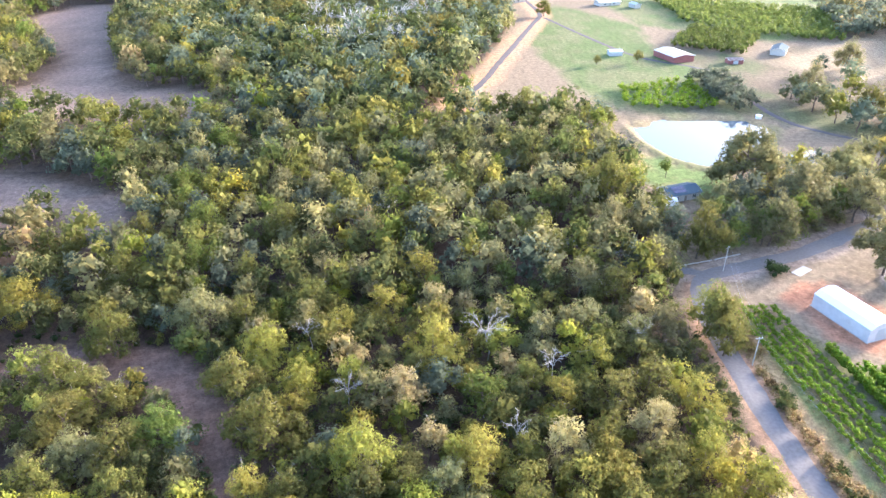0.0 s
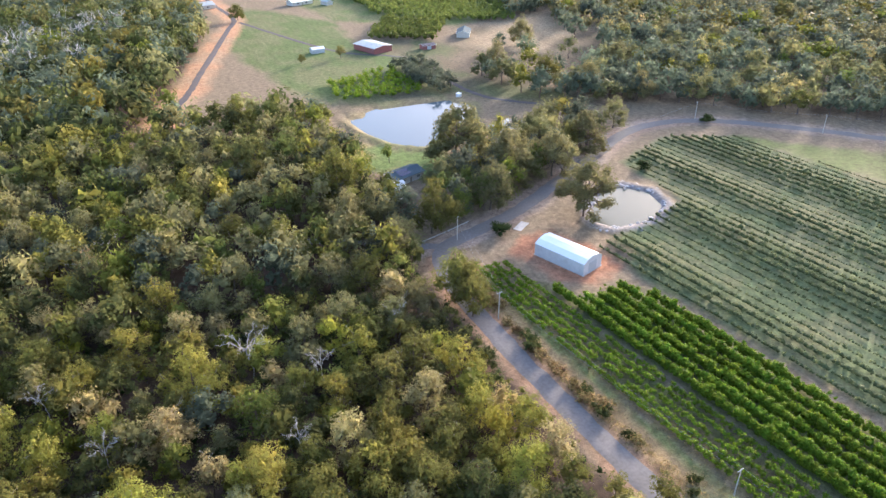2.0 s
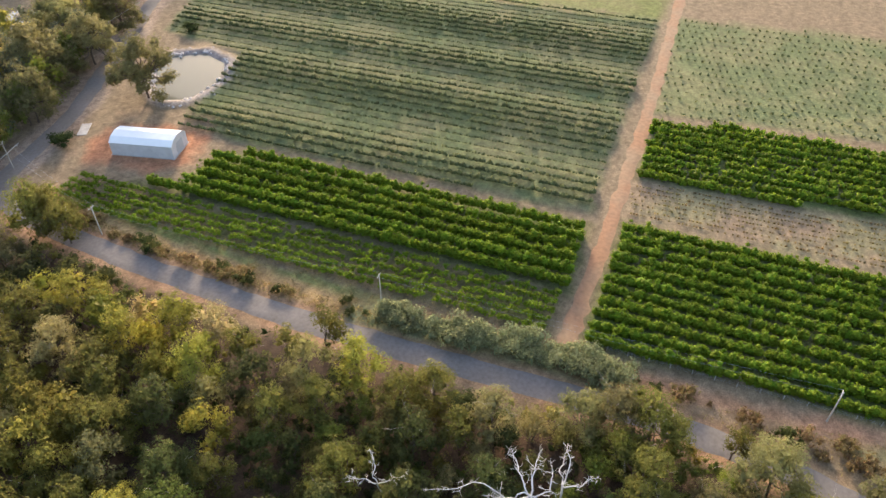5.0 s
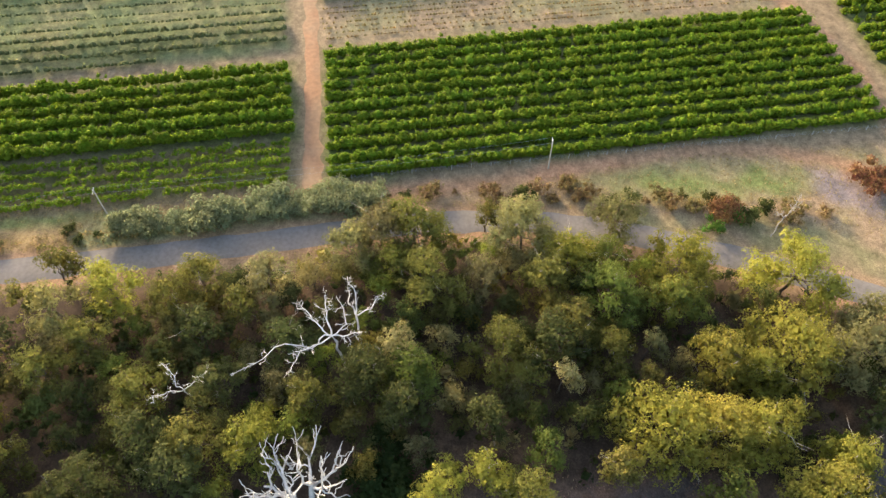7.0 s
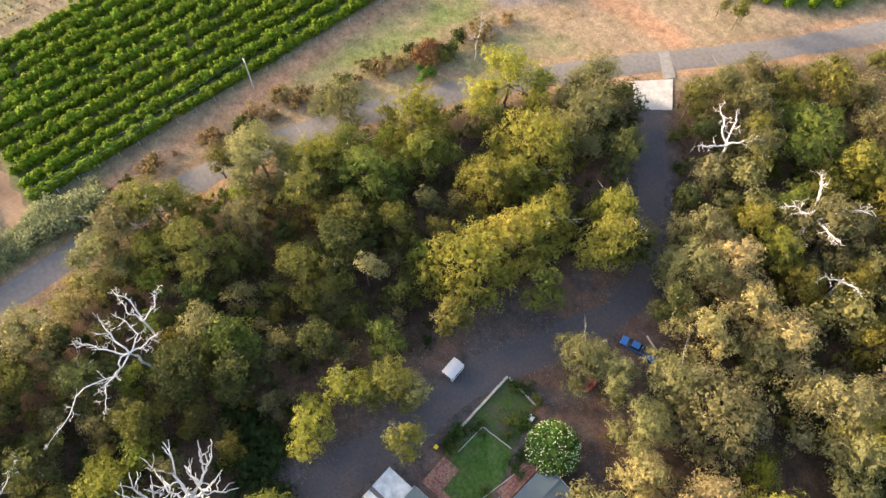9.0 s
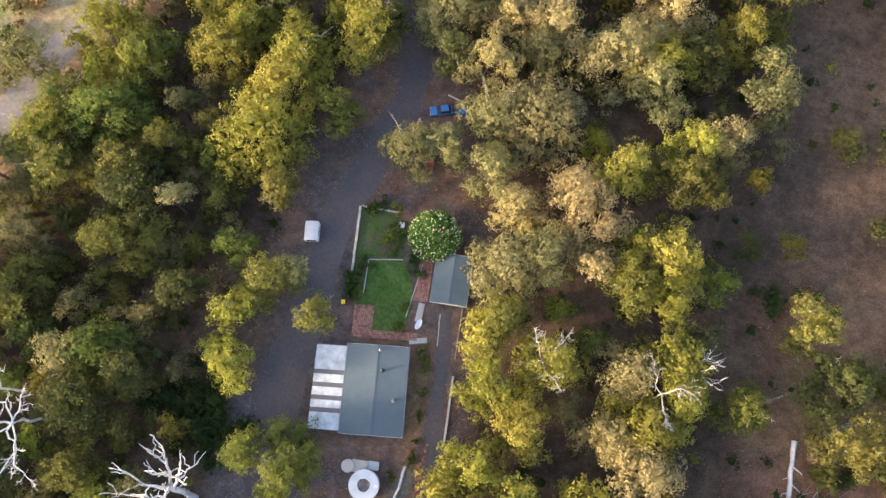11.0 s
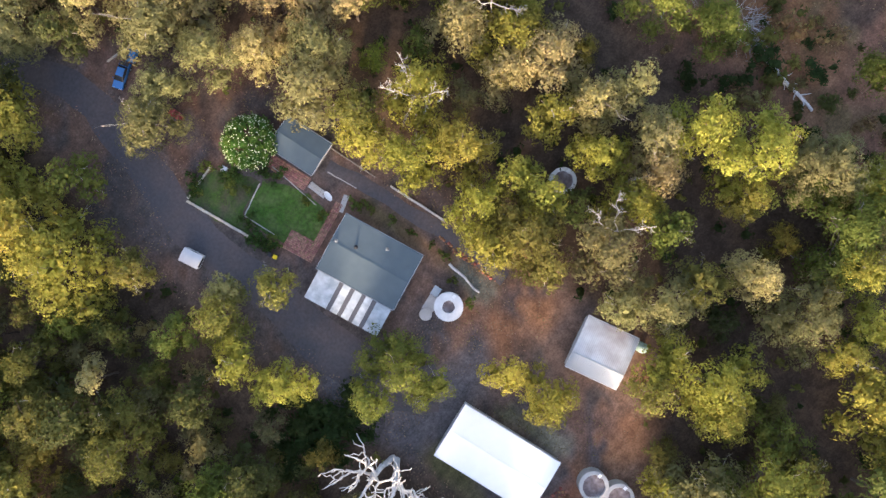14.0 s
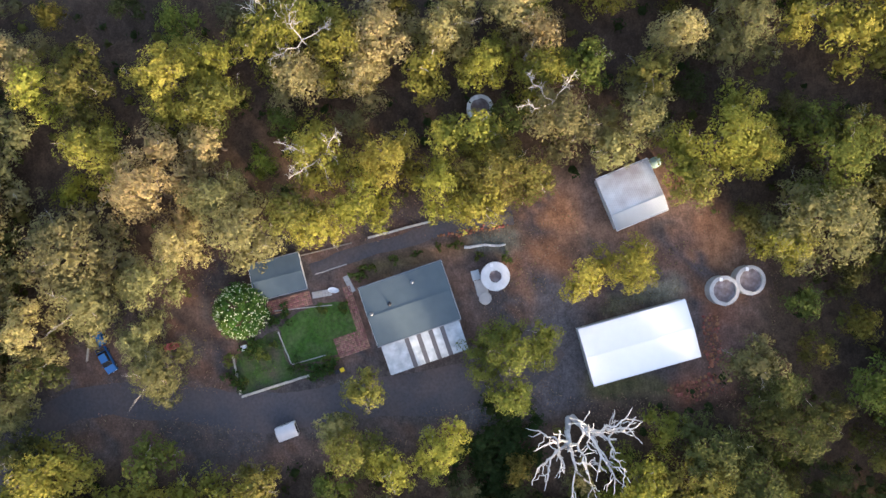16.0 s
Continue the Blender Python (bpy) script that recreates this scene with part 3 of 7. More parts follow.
def leaf_shell(centres, radii, per, size, r, flat=0.75, core=0.50, level=1):
    """Leaf sprays round clumps: small folded blades over a rough inner mass. Returns vertices, quads and triangles."""
    centres, radii = np.asarray(centres, float), np.asarray(radii, float)
    V, Q, T, base = [], [], [], 0
    iv, jf = ico(level)
    for c, rad in zip(centres, radii):
        if core:
            v = iv * (rad * core * (0.8 + 0.4 * r.random((len(iv), 1))))
            v[:, 2] *= flat
            V.append(v + c)
            T.append(jf + base)
            base += len(v)
    n = (np.maximum(radii, 0.3) ** 2 * per).astype(int)
    cc, rr = np.repeat(centres, n, 0), np.repeat(radii, n)
    k = len(cc)
    d = r.normal(size=(k, 3))
    d[:, 2] = np.abs(d[:, 2]) * 1.1 - 0.35 * r.random(k)
    d /= np.linalg.norm(d, axis=1)[:, None]
    p = cc + d * (rr * (0.62 + 0.46 * r.random(k)))[:, None] * np.array((1, 1, flat))
    # each blade: a quad that leans outwards at random
    nrm = d + r.normal(0, 0.50, (k, 3))
    nrm /= np.linalg.norm(nrm, axis=1)[:, None]
    a = np.cross(nrm, r.normal(size=(k, 3)))
    a /= np.linalg.norm(a, axis=1)[:, None]
    b = np.cross(nrm, a)
    s = size * (0.7 + 0.9 * r.random(k))[:, None]
    quad = np.stack([p - a * s, p - b * s * 0.42, p + a * s, p + b * s * 0.42], 1)
    V.append(quad.reshape(-1, 3))
    Q.append(np.arange(k * 4).reshape(-1, 4) + base)
    return np.concatenate(V), np.concatenate(Q), (np.concatenate(T) if T else np.zeros((0, 3), int))


def tube(path, radii, n=6):
    """A tapered limb along points."""
    path, radii = np.asarray(path, float), np.asarray(radii, float)
    t = np.gradient(path, axis=0)
    t /= np.linalg.norm(t, axis=1)[:, None] + 1e-9
    ref = np.where(np.abs(t[:, 2:3]) > 0.9, np.array((1.0, 0, 0)), np.array((0, 0, 1.0)))
    a = np.cross(t, ref)
    a /= np.linalg.norm(a, axis=1)[:, None]
    b = np.cross(t, a)
    ang = np.linspace(0, 2 * np.pi, n, endpoint=False)
    v = path[:, None] + radii[:, None, None] * (np.cos(ang)[None, :, None] * a[:, None] + np.sin(ang)[None, :, None] * b[:, None])
    i = np.arange(len(path) * n).reshape(len(path), n)
    q = np.stack([i[:-1], np.roll(i, -1, 1)[:-1], np.roll(i, -1, 1)[1:], i[1:]], -1).reshape(-1, 4)
    return v.reshape(-1, 3), q


def join(parts):
    V, Q, base = [], [], 0
    for v, q in parts:
        V.append(v)
        Q.append(q + base)
        base += len(v)
    return np.concatenate(V), np.concatenate(Q)


def limb(start, end, r0, r1, r, sag=0.15, n=5):
    s = np.linspace(0, 1, n)[:, None]
    p = np.array(start) * (1 - s) + np.array(end) * s
    length = np.linalg.norm(np.array(end) - np.array(start))
    p[1:-1] += r.normal(0, length * sag * 0.4, (n - 2, 3))
    return p, np.linspace(r0, r1, n)


def gum_tree(seed, height, spread, heads, sprays, blades, size, core=0.62, level=2, drop=0.20, limbs=True):
    """A eucalypt: leaning trunk, forked limbs, and an uneven dome of leafy heads, each built up from umbrella-shaped sprays."""
    r = np.random.default_rng(seed)
    top = np.array((r.normal(0, 0.4), r.normal(0, 0.4), height * 0.5))
    wood = [tube(*limb((0, 0, -0.4), top, height * 0.018 + 0.06, height * 0.012, r, 0.06, 6), 7 if limbs else 5)]
    turn, oval = r.random() * 6.3, 0.82 + 0.36 * r.random()
    H, HR = [], []
    for k in range(heads):
        hrad = spread * (0.82 + 0.36 * r.random()) * (0.98 / math.sqrt(heads) + 0.10) * (1.15 if k == 0 else 1.0)
        f = math.sqrt((k + 0.2) / heads)
        out = min(spread * (f + 0.10 * r.normal()), spread - hrad * 0.72) * (k > 0)
        hz = height * (1.0 - 0.36 * f ** 1.8 - drop * r.random() * (k > 0)) - hrad * 0.8
        ang = turn + k * 2.39996 + r.normal(0, 0.3)
        H.append((math.cos(ang) * out * oval + top[0], math.sin(ang) * out / oval + top[1], max(hz, hrad * 0.9)))
        HR.append(hrad)
    H, HR = np.array(H), np.array(HR)
    if limbs:
        for h, hr_ in zip(H, HR):
            wood.append(tube(*limb(top * (0.6 + 0.4 * r.random()), h - np.array((0, 0, hr_ * 0.3)), height * 0.010, height * 0.005, r), 5))
    C, A, D = [], [], []
    for k, (h, hr_) in enumerate(zip(H, HR)):
        n = max(4, int(sprays * (0.7 + 0.6 * r.random())))
        i = np.arange(n)
        z = 1 - (i + 0.5) / n * 1.45
        a = i * 2.39996 + r.random() * 6.3 + r.normal(0, 0.3, n)
        q = np.sqrt(np.maximum(0, 1 - z * z))
        d = np.stack([np.cos(a) * q, np.sin(a) * q, z], 1) + r.normal(0, 0.16, (n, 3))
        d /= np.linalg.norm(d, axis=1)[:, None]
        c = h + d * (hr_ * (0.58 + 0.40 * r.random(n)))[:, None] * np.array((1, 1, 1.08))
        keep = np.ones(n, bool)
        for j in range(heads):
            if j != k:
                keep &= np.linalg.norm(c - H[j], axis=1) > HR[j] * 0.55
        C.append(c[keep])
        D.append(d[keep])
        A.append((hr_ * (0.24 + 0.24 * r.random(n)) * math.sqrt(18 / sprays))[keep])
    C, D, A = np.concatenate(C), np.concatenate(D), np.concatenate(A)
    if limbs:
        owner = H[np.argmin(np.linalg.norm(C[::4, None] - H[None], axis=2), 1)]
        for c, h in zip(C[::4], owner):
            wood.append(tube(*limb(h - np.array((0, 0, 0.5)), c, height * 0.004, 0.03, r, 0.2, 4), 4))
        for _ in range(6):  # bare twigs that stand out of the leaves
            j = int(r.integers(len(C)))
            e = C[j] + (D[j] + r.normal(0, 0.4, 3)) * A[j] * (0.9 + 0.6 * r.random())
            wood.append(tube(*limb(C[j] - D[j] * A[j], e, 0.045, 0.015, r, 0.25, 4), 4))
            wood.append(tube(*limb(C[j] * 0.5 + e * 0.5, e + r.normal(0, spread * 0.06, 3), 0.035, 0.015, r, 0.2, 3), 3))
    # blades lie over the upper side of each spray, thinning out and drooping at its rim
    share = A ** 2 / np.sum(A ** 2)
    n = np.maximum(3, (share * blades).astype(int))
    cc, aa, dd = np.repeat(C, n, 0), np.repeat(A, n)[:, None], np.repeat(D, n, 0)
    k = len(cc)
    u = r.normal(size=(k, 3)) + 0.55 * dd + np.array((0, 0, 0.45))
    u /= np.linalg.norm(u, axis=1)[:, None]
    p = cc + u * aa * (0.55 + 0.6 * r.random((k, 1))) * np.array((1, 1, 0.72))
    nrm = 0.62 * u + 0.45 * dd + np.array((0, 0, 0.12)) + r.normal(0, 0.28, (k, 3))
    nrm /= np.linalg.norm(nrm, axis=1)[:, None]
    a = np.cross(nrm, r.normal(size=(k, 3)))
    a /= np.linalg.norm(a, axis=1)[:, None]
    b = np.cross(nrm, a)
    s = size * (0.65 + 0.8 * r.random((k, 1)))
    V = [np.stack([p - a * s, p - b * s * 0.5, p + a * s, p + b * s * 0.5], 1).reshape(-1, 3)]
    Q = np.arange(k * 4).reshape(-1, 4)
    # inner leaf masses, turned every way, that close the heads
    inner = 60 if size < 0.26 else 34 if level > 1 else 16
    hh, ww = np.repeat(H, inner, 0), np.repeat(HR, inner)[:, None]
    m = len(hh)
    u = r.normal(size=(m, 3))
    u /= np.linalg.norm(u, axis=1)[:, None]
    p = hh + u * ww * core * (0.35 + 0.65 * r.random((m, 1)))
    nrm = u * 0.8 + r.normal(0, 0.55, (m, 3))
    nrm /= np.linalg.norm(nrm, axis=1)[:, None]
    a = np.cross(nrm, r.normal(size=(m, 3)))
    a /= np.linalg.norm(a, axis=1)[:, None]
    b = np.cross(nrm, a)
    s = ww * (0.27 + 0.16 * r.random((m, 1))) * (18 / inner) ** 0.5
    V.append(np.stack([p - a * s, p - b * s * 0.7 - nrm * s * 0.25, p + a * s, p + b * s * 0.7 + nrm * s * 0.1], 1).reshape(-1, 3))
    return wood, (np.concatenate(V), np.concatenate([Q, np.arange(m * 4).reshape(-1, 4) + k * 4]), np.zeros((0, 3), int))


def dead_branches(seed, height, spread, thick, levels=4, forks=3, up=0.7, twin=False):
    """Bare branching wood."""
    r = np.random.default_rng(seed)
    out = []

    def grow(p, d, length, rad, level):
        e = p + d * length
        pts, rr = limb(p, e, rad, rad * 0.62, r, 0.12, 5)
        out.append(tube(pts, rr, 6 if level > 1 else 4))
        if level == 0:
            return
        for _ in range(forks + (r.random() < 0.4)):
            side = r.normal(size=3)
            nd = d * 0.75 + side / np.linalg.norm(side) * 0.75
            nd[2] = nd[2] * 0.8 + 0.14 * up
            nd /= np.linalg.norm(nd)
            s = 0.45 + 0.55 * r.random()
            grow(p + (e - p) * s, nd, length * (0.55 + 0.3 * r.random()), rad * 0.6, level - 1)

    if twin:  # two stems part at the ground and bow outwards
        for k in (-1, 1):
            lean = np.array((k * 0.30, 0.06 * k, 1.0))
            tip = lean * height * 0.42
            pts, rr = limb((0.35 * k, 0, -0.3), tip, thick, thick * 0.66, r, 0.06, 7)
            out.append(tube(pts, rr, 8))
            for j in range(4):
                a = j * 1.571 + k + r.normal(0, 0.35)
                d = np.array((math.cos(a) * 0.8 + 0.45 * k, math.sin(a) * 0.8, 0.72))
                grow(tip * (0.72 + 0.28 * r.random()), d / np.linalg.norm(d), height * 0.30, thick * 0.5, levels - 2)
        return join(out)
    grow(np.array((0, 0, -0.3)), np.array((r.normal(0, 0.1), r.normal(0, 0.1), 1.0)), height * 0.38, thick, 0)
    fork = np.array((0, 0, height * 0.36))
    for k in range(4):
        a = k * 1.571 + r.normal(0, 0.3)
        d = np.array((math.cos(a) * spread / height, math.sin(a) * spread / height, up))
        grow(fork, d / np.linalg.norm(d), height * 0.36, thick * 0.7, levels - 1)
    return join(out)


M_LEAF_DEEP = leaves("leaf_deep_olive", (0.092, 0.104, 0.036))
# blue-grey leaf colour carries the distance haze of the far woods
M_LEAF_HAZE = leaves("leaf_haze_blue_grey", (0.112, 0.132, 0.088), 0.12)
LEAF_KINDS = [("olive", M_LEAF_OLIVE), ("grey-green", M_LEAF_GREY), ("yellow-green", M_LEAF_YELLOW), ("golden-brown", M_LEAF_GOLD), ("bright green", M_LEAF_BRIGHT), ("blue-grey", M_LEAF_HAZE), ("deep olive", M_LEAF_DEEP)]
TREE_SHAPES = {}
for size_class, rows in (("small", [(9.5, 3.6, 3), (10, 3.8, 4), (9, 3.4, 3), (10.5, 3.7, 4)]), ("middle", [(12, 5.6, 6), (12.5, 5.8, 7), (13, 5.4, 5), (11.5, 6.0, 7), (12.8, 5.7, 6)]), ("large", [(14, 7.6, 9), (14.5, 7.8, 11), (13.5, 7.4, 8), (14.2, 8.0, 12)]), ("giant", [(21, 10.2, 28), (22, 10.6, 32), (20, 9.8, 26)])):
    TREE_SHAPES[size_class] = []
    for k, (sh, sp, hd) in enumerate(rows):
        wood, geo = gum_tree(100 + 17 * k + hd, sh, sp, hd, 26, int((112 if sp < 9 else 80) * sp ** 2), 0.205 if sp < 9 else 0.32, drop=0.20 if sp < 5 else 0.26 if sp < 7 else 0.34 if sp < 9 else 0.52)
        TREE_SHAPES[size_class].append((sh, sp, mesh_from("dead_branch", *join(wood[-12:]), [M_TWIG]), mesh_from("trunk", *join(wood[:-12]), [M_BARK], smooth=True),
                                        mesh_from("crown", geo[0], [geo[1], geo[2]], [M_LEAF_OLIVE])))


def plant_tree(x, y, leaf, radius, height, turn, label=None, group="gum trees round the homestead"):
    stock = TREE_SHAPES["small" if radius < 4.3 else "middle" if radius < 6.6 else "large" if radius < 9.1 else "giant"]
    sh, sp, twig_mesh, wood_mesh, crowns = stock[int(turn * 7.7) % len(stock)]
    wide = 0.93 + 0.14 * ((turn * 7.3) % 1.0)
    ob = thing("gum_tree", pose(x, y, 0, 0, 0, turn) @ Matrix.Diagonal((radius / sp * wide, radius / sp / wide, height / sh, 1)),
               label or f"eucalypt with a loose {LEAF_KINDS[leaf][0]} crown and dark trunk", "tree", group)
    for nm, me in (("trunk", wood_mesh), ("crown", crowns)):
        o = new(nm, me)
        o.parent = ob
    o.material_slots[0].link = "OBJECT"
    o.material_slots[0].material = LEAF_KINDS[leaf][1]
    o = new("dead_branch", twig_mesh)
    o.parent = ob
    tagged(o, "bare grey twigs standing out of the leaves", kind="stuff")
    return ob


def scatter(poly, gap, r, holes=(), lines=(), tries=30000, taken=None, box_=None):
    p = np.array(poly)
    lo, hi = p.min(0), p.max(0)
    if box_:
        lo, hi = np.maximum(lo, box_[0]), np.minimum(hi, box_[1])
    q = lo + (hi - lo) * r.random((tries, 2))
    keep = to_area(q[:, 0], q[:, 1], poly) < 0
    for h, d in holes:
        keep &= to_area(q[:, 0], q[:, 1], h) > d
    for l, d in lines:
        keep &= to_line(q[:, 0], q[:, 1], l[::2]) > d
    q = q[keep]
    cell, out = {}, list(taken) if taken is not None else []
    key = lambda s: (int(s[0] // gap), int(s[1] // gap))
    for s in out:
        cell.setdefault(key(s), []).append(s)
    res = []
    for s in q:
        i, j = key(s)
        if all((s[0] - o[0]) ** 2 + (s[1] - o[1]) ** 2 > gap * gap for a in (-1, 0, 1) for b in (-1, 0, 1) for o in cell.get((i + a, j + b), ())):
            cell.setdefault((i, j), []).append(s)
            res.append(s)
    return np.array(res).reshape(-1, 2)


# trees whose crowns stand out, area by area: x, y, leaf, crown radius
# leaf 0, olive, also darkens crowns that stand in shade
DRIVE_WOOD_TREES = [
    (13.8, -128.7, 1, 9), (23, -119.1, 1, 9), (18.8, -109.2, 2, 7.6), (1.3, -108.8, 2, 5), (28, -107.5, 4, 9), (41.6, -103.6, 1, 7), (-1, -97, 1, 7.5), (-13.5, -113, 2, 7.4), (-28.6, -82, 2, 5), (33, -96.2, 1, 6),
    (11.9, -94, 1, 9), (-18.5, -96.5, 2, 9), (-16.5, -82, 3, 8.4), (16.5, -75.4, 3, 7.5), (9.6, -71.3, 3, 6.3), (-8.8, -69.7, 1, 8.9), (37.9, -66.6, 2, 5.4), (12.1, -63.8, 3, 5.6),
    (-30.1, -62.2, 3, 5.2), (32.8, -61.3, 2, 6.8), (44.9, -59.1, 2, 3.7), (-25.1, -59, 2, 5.6), (49.4, -97, 0, 4.3), (48.5, -105, 1, 5.0), (46.9, -112, 1, 5.0), (40, -113.5, 0, 5.4),
    (42, -92, 6, 3.2), (46.9, -76, 6, 5.0), (63, -83, 1, 6.2), (36.7, -101, 2, 3.4), (30.6, -96.4, 2, 3.2), (34.4, -86, 1, 3.8), (29.2, -66.2, 6, 4.2), (18.2, -63.2, 6, 3.8), (31.5, -79, 6, 3.2),
]
LANE_WOOD_NORTH_TREES = [
    (-23.5, 10.8, 2, 4.9), (-31.4, 15.2, 3, 5.5), (-6.9, 15.4, 0, 4), (-27.2, 18, 3, 5.5), (-22, 18.4, 2, 5.4), (-15, 21.2, 1, 6.7), (-22.2, 26.1, 4, 4.1), (-9.3, 27.6, 1, 3.6),
    (-13.9, 33.9, 1, 6), (-19.8, 34.4, 0, 4.2), (-26.2, 40.1, 3, 4.8), (-3.1, 40.7, 0, 4.2), (-9.5, 45.5, 2, 9), (-25.3, 50.3, 1, 7.4), (-6.5, 50.4, 2, 5.3), (-27.2, 58.1, 2, 3.6),
    (-5.6, 61.4, 4, 9), (-9.5, 66, 0, 4.1),
]
LANE_WOOD_SOUTH_TREES_A = [
    (0.9, -54.4, 1, 9), (-26.1, -51.3, 0, 6.4), (-15.1, -51.3, 2, 5.9), (-8.3, -42.5, 3, 8.9), (-0.4, -38.9, 3, 4.6), (-26.4, -38.4, 2, 8.6), (-7.6, -33.2, 1, 5.5), (-15.2, -32.5, 3, 4.4),
    (-21.2, -32.2, 0, 5.1), (-28.2, -31.6, 2, 4.2), (-2, -28.5, 1, 6.3), (-30.6, -22.7, 2, 6.5), (-4, -20.7, 0, 5.3), (-24.3, -19, 3, 5.5), (-1.2, -18.3, 2, 4.4), (-12.1, -16.6, 2, 6.2),
    (-27.3, -12.8, 2, 6.3), (-3.9, -10.4, 2, 5.3), (-23.4, -8.8, 3, 4.9), (-29.2, -6.6, 3, 6.8), (-11.3, -6.4, 2, 5.7), (-23.6, -0.2, 2, 4.5), (-5.6, 0.8, 2, 5.2), (-12.3, 2.2, 2, 4.4),
]
LANE_WOOD_SOUTH_TREES_B = [
    (-29.2, 4.5, 3, 5.4), (-2, 7.3, 2, 4.4), (-6.6, 9.4, 0, 7), (-13.9, 6.9, 2, 4.5),
]
NORTH_WOOD_TREES_A = [
    (-5.9, 98.5, 0, 5.6), (2.9, 99, 1, 6), (45.3, 99.1, 0, 5.6), (64.9, 100.3, 2, 5.9), (9.9, 105.9, 2, 8), (55.7, 106.5, 2, 5.6), (18.9, 107.2, 0, 5), (-16, 107.2, 2, 8.7),
    (3.8, 108.4, 2, 4), (28.2, 110.1, 3, 6.1), (-1.5, 112.5, 3, 4.1), (37.4, 113.5, 0, 4.9), (47.5, 114.7, 3, 7.4), (60.4, 123.9, 2, 6.4), (29.5, 124.5, 2, 5.5), (42.7, 124.5, 0, 6.2),
    (10.3, 126.6, 4, 6.1), (-7.3, 128.8, 3, 6.5), (50.5, 130, 0, 6.5), (22.8, 132.7, 0, 5.3), (-19.7, 134.5, 2, 4.6), (38.7, 137.7, 2, 6.2), (-0.7, 146, 2, 8.5), (52.5, 148.1, 1, 6.2),
]
NORTH_WOOD_TREES_B = [
    (28.1, 151, 1, 5.7), (61.3, 152.9, 1, 7.2), (-24.5, 154.4, 2, 5.4), (78.7, 155.2, 0, 7.9), (40.9, 155.9, 1, 6.7), (-13.7, 162.2, 2, 6), (0.2, 165, 3, 5.2), (51.8, 169.9, 0, 6.8),
]
NORTH_WOOD_WEST_TREES = [
    (-29.6, 99, 0, 4.6), (-37.3, 99.1, 2, 5.2), (-64.2, 99.5, 0, 5.9), (-78.5, 100.9, 0, 8.2), (-74.7, 108.6, 1, 6.2), (-66.3, 109.2, 0, 6.1), (-59.2, 115.7, 4, 6.5), (-36.8, 115.7, 0, 9),
    (-82.2, 117.3, 0, 9), (-73.5, 126.2, 0, 5.2), (-47.1, 131.2, 0, 7.9), (-32, 131.4, 2, 5.6), (-90.9, 133.6, 0, 9), (-40.8, 143, 2, 8.6), (-84.1, 150.1, 0, 7), (-51.1, 157.1, 0, 7.2),
    (-63.8, 159.7, 1, 8.7), (-35, 164.9, 0, 8.2), (-112.8, 165.9, 2, 9),
]
ROAD_WOOD_NORTH_TREES = [
    (84, 2.5, 0, 7.8), (54.2, 2.9, 4, 5.9), (58.9, 5.3, 1, 4.5), (85.8, 9.2, 1, 6.7), (54.2, 10.4, 6, 6.4), (80.5, 14.3, 1, 5.5), (61.1, 24.2, 6, 5.6), (73.5, 29.3, 1, 6),
    (68.4, 33.9, 0, 4.3), (52.2, 34.9, 6, 5.1), (62.4, 40.2, 6, 5.9), (74.3, 42.2, 0, 5.6), (51, 47.2, 0, 6.3), (70.4, 47.7, 0, 5), (71.9, 58.5, 2, 6.4), (61.2, 60.4, 0, 5),
    (56.4, 66.3, 0, 5.1), (76.7, 70.1, 0, 4.3), (70.2, 75.2, 0, 3.6), (66, 82.6, 0, 3.7), (56.6, 87.6, 2, 7.3),
]
ROAD_WOOD_SOUTH_TREES = [
    (58.2, -75.7, 1, 9), (72.9, -68.4, 2, 9), (57.4, -62.6, 2, 9), (53.1, -57, 2, 5.4), (55.2, -50.1, 2, 6.4), (76.6, -48.2, 2, 9), (66.6, -45.4, 4, 6), (59.1, -38.9, 1, 3.1),
    (86.9, -37.3, 1, 6.4), (68.9, -33.9, 4, 7), (58.6, -32.8, 0, 5.2), (63.1, -26.4, 0, 5.7), (53, -22.7, 3, 3), (58.3, -22.1, 6, 6.6), (73.4, -22.1, 0, 5.9), (84.7, -18.9, 1, 8.4),
    (59.1, -12.7, 0, 7.5), (89.4, -11.9, 0, 2.9), (72.4, -0.3, 0, 7.9),
]
SLOPE_TREES = [
    (-49.8, -35, 0, 5.0), (-66.5, -19.4, 6, 4.6), (-42.2, -19.4, 4, 4.8), (-59.2, -19.2, 0, 5.6), (-33.6, -16.8, 2, 5.1), (-69.1, -12.5, 6, 4.2), (-47.8, 0.6, 4, 5.3), (-36.6, 7, 1, 4.2),
    (-36.8, 19.8, 2, 6.1), (-39, 27.9, 2, 7.9), (-34.7, 31.1, 2, 3.6), (-46.1, 37.3, 1, 7), (-48, 44, 2, 5.1), (-41, 44.2, 4, 9), (-38.3, 51.3, 2, 5.6), (-45.6, 52.9, 1, 5.7),
    (-33.2, 58.8, 2, 4.6),
]
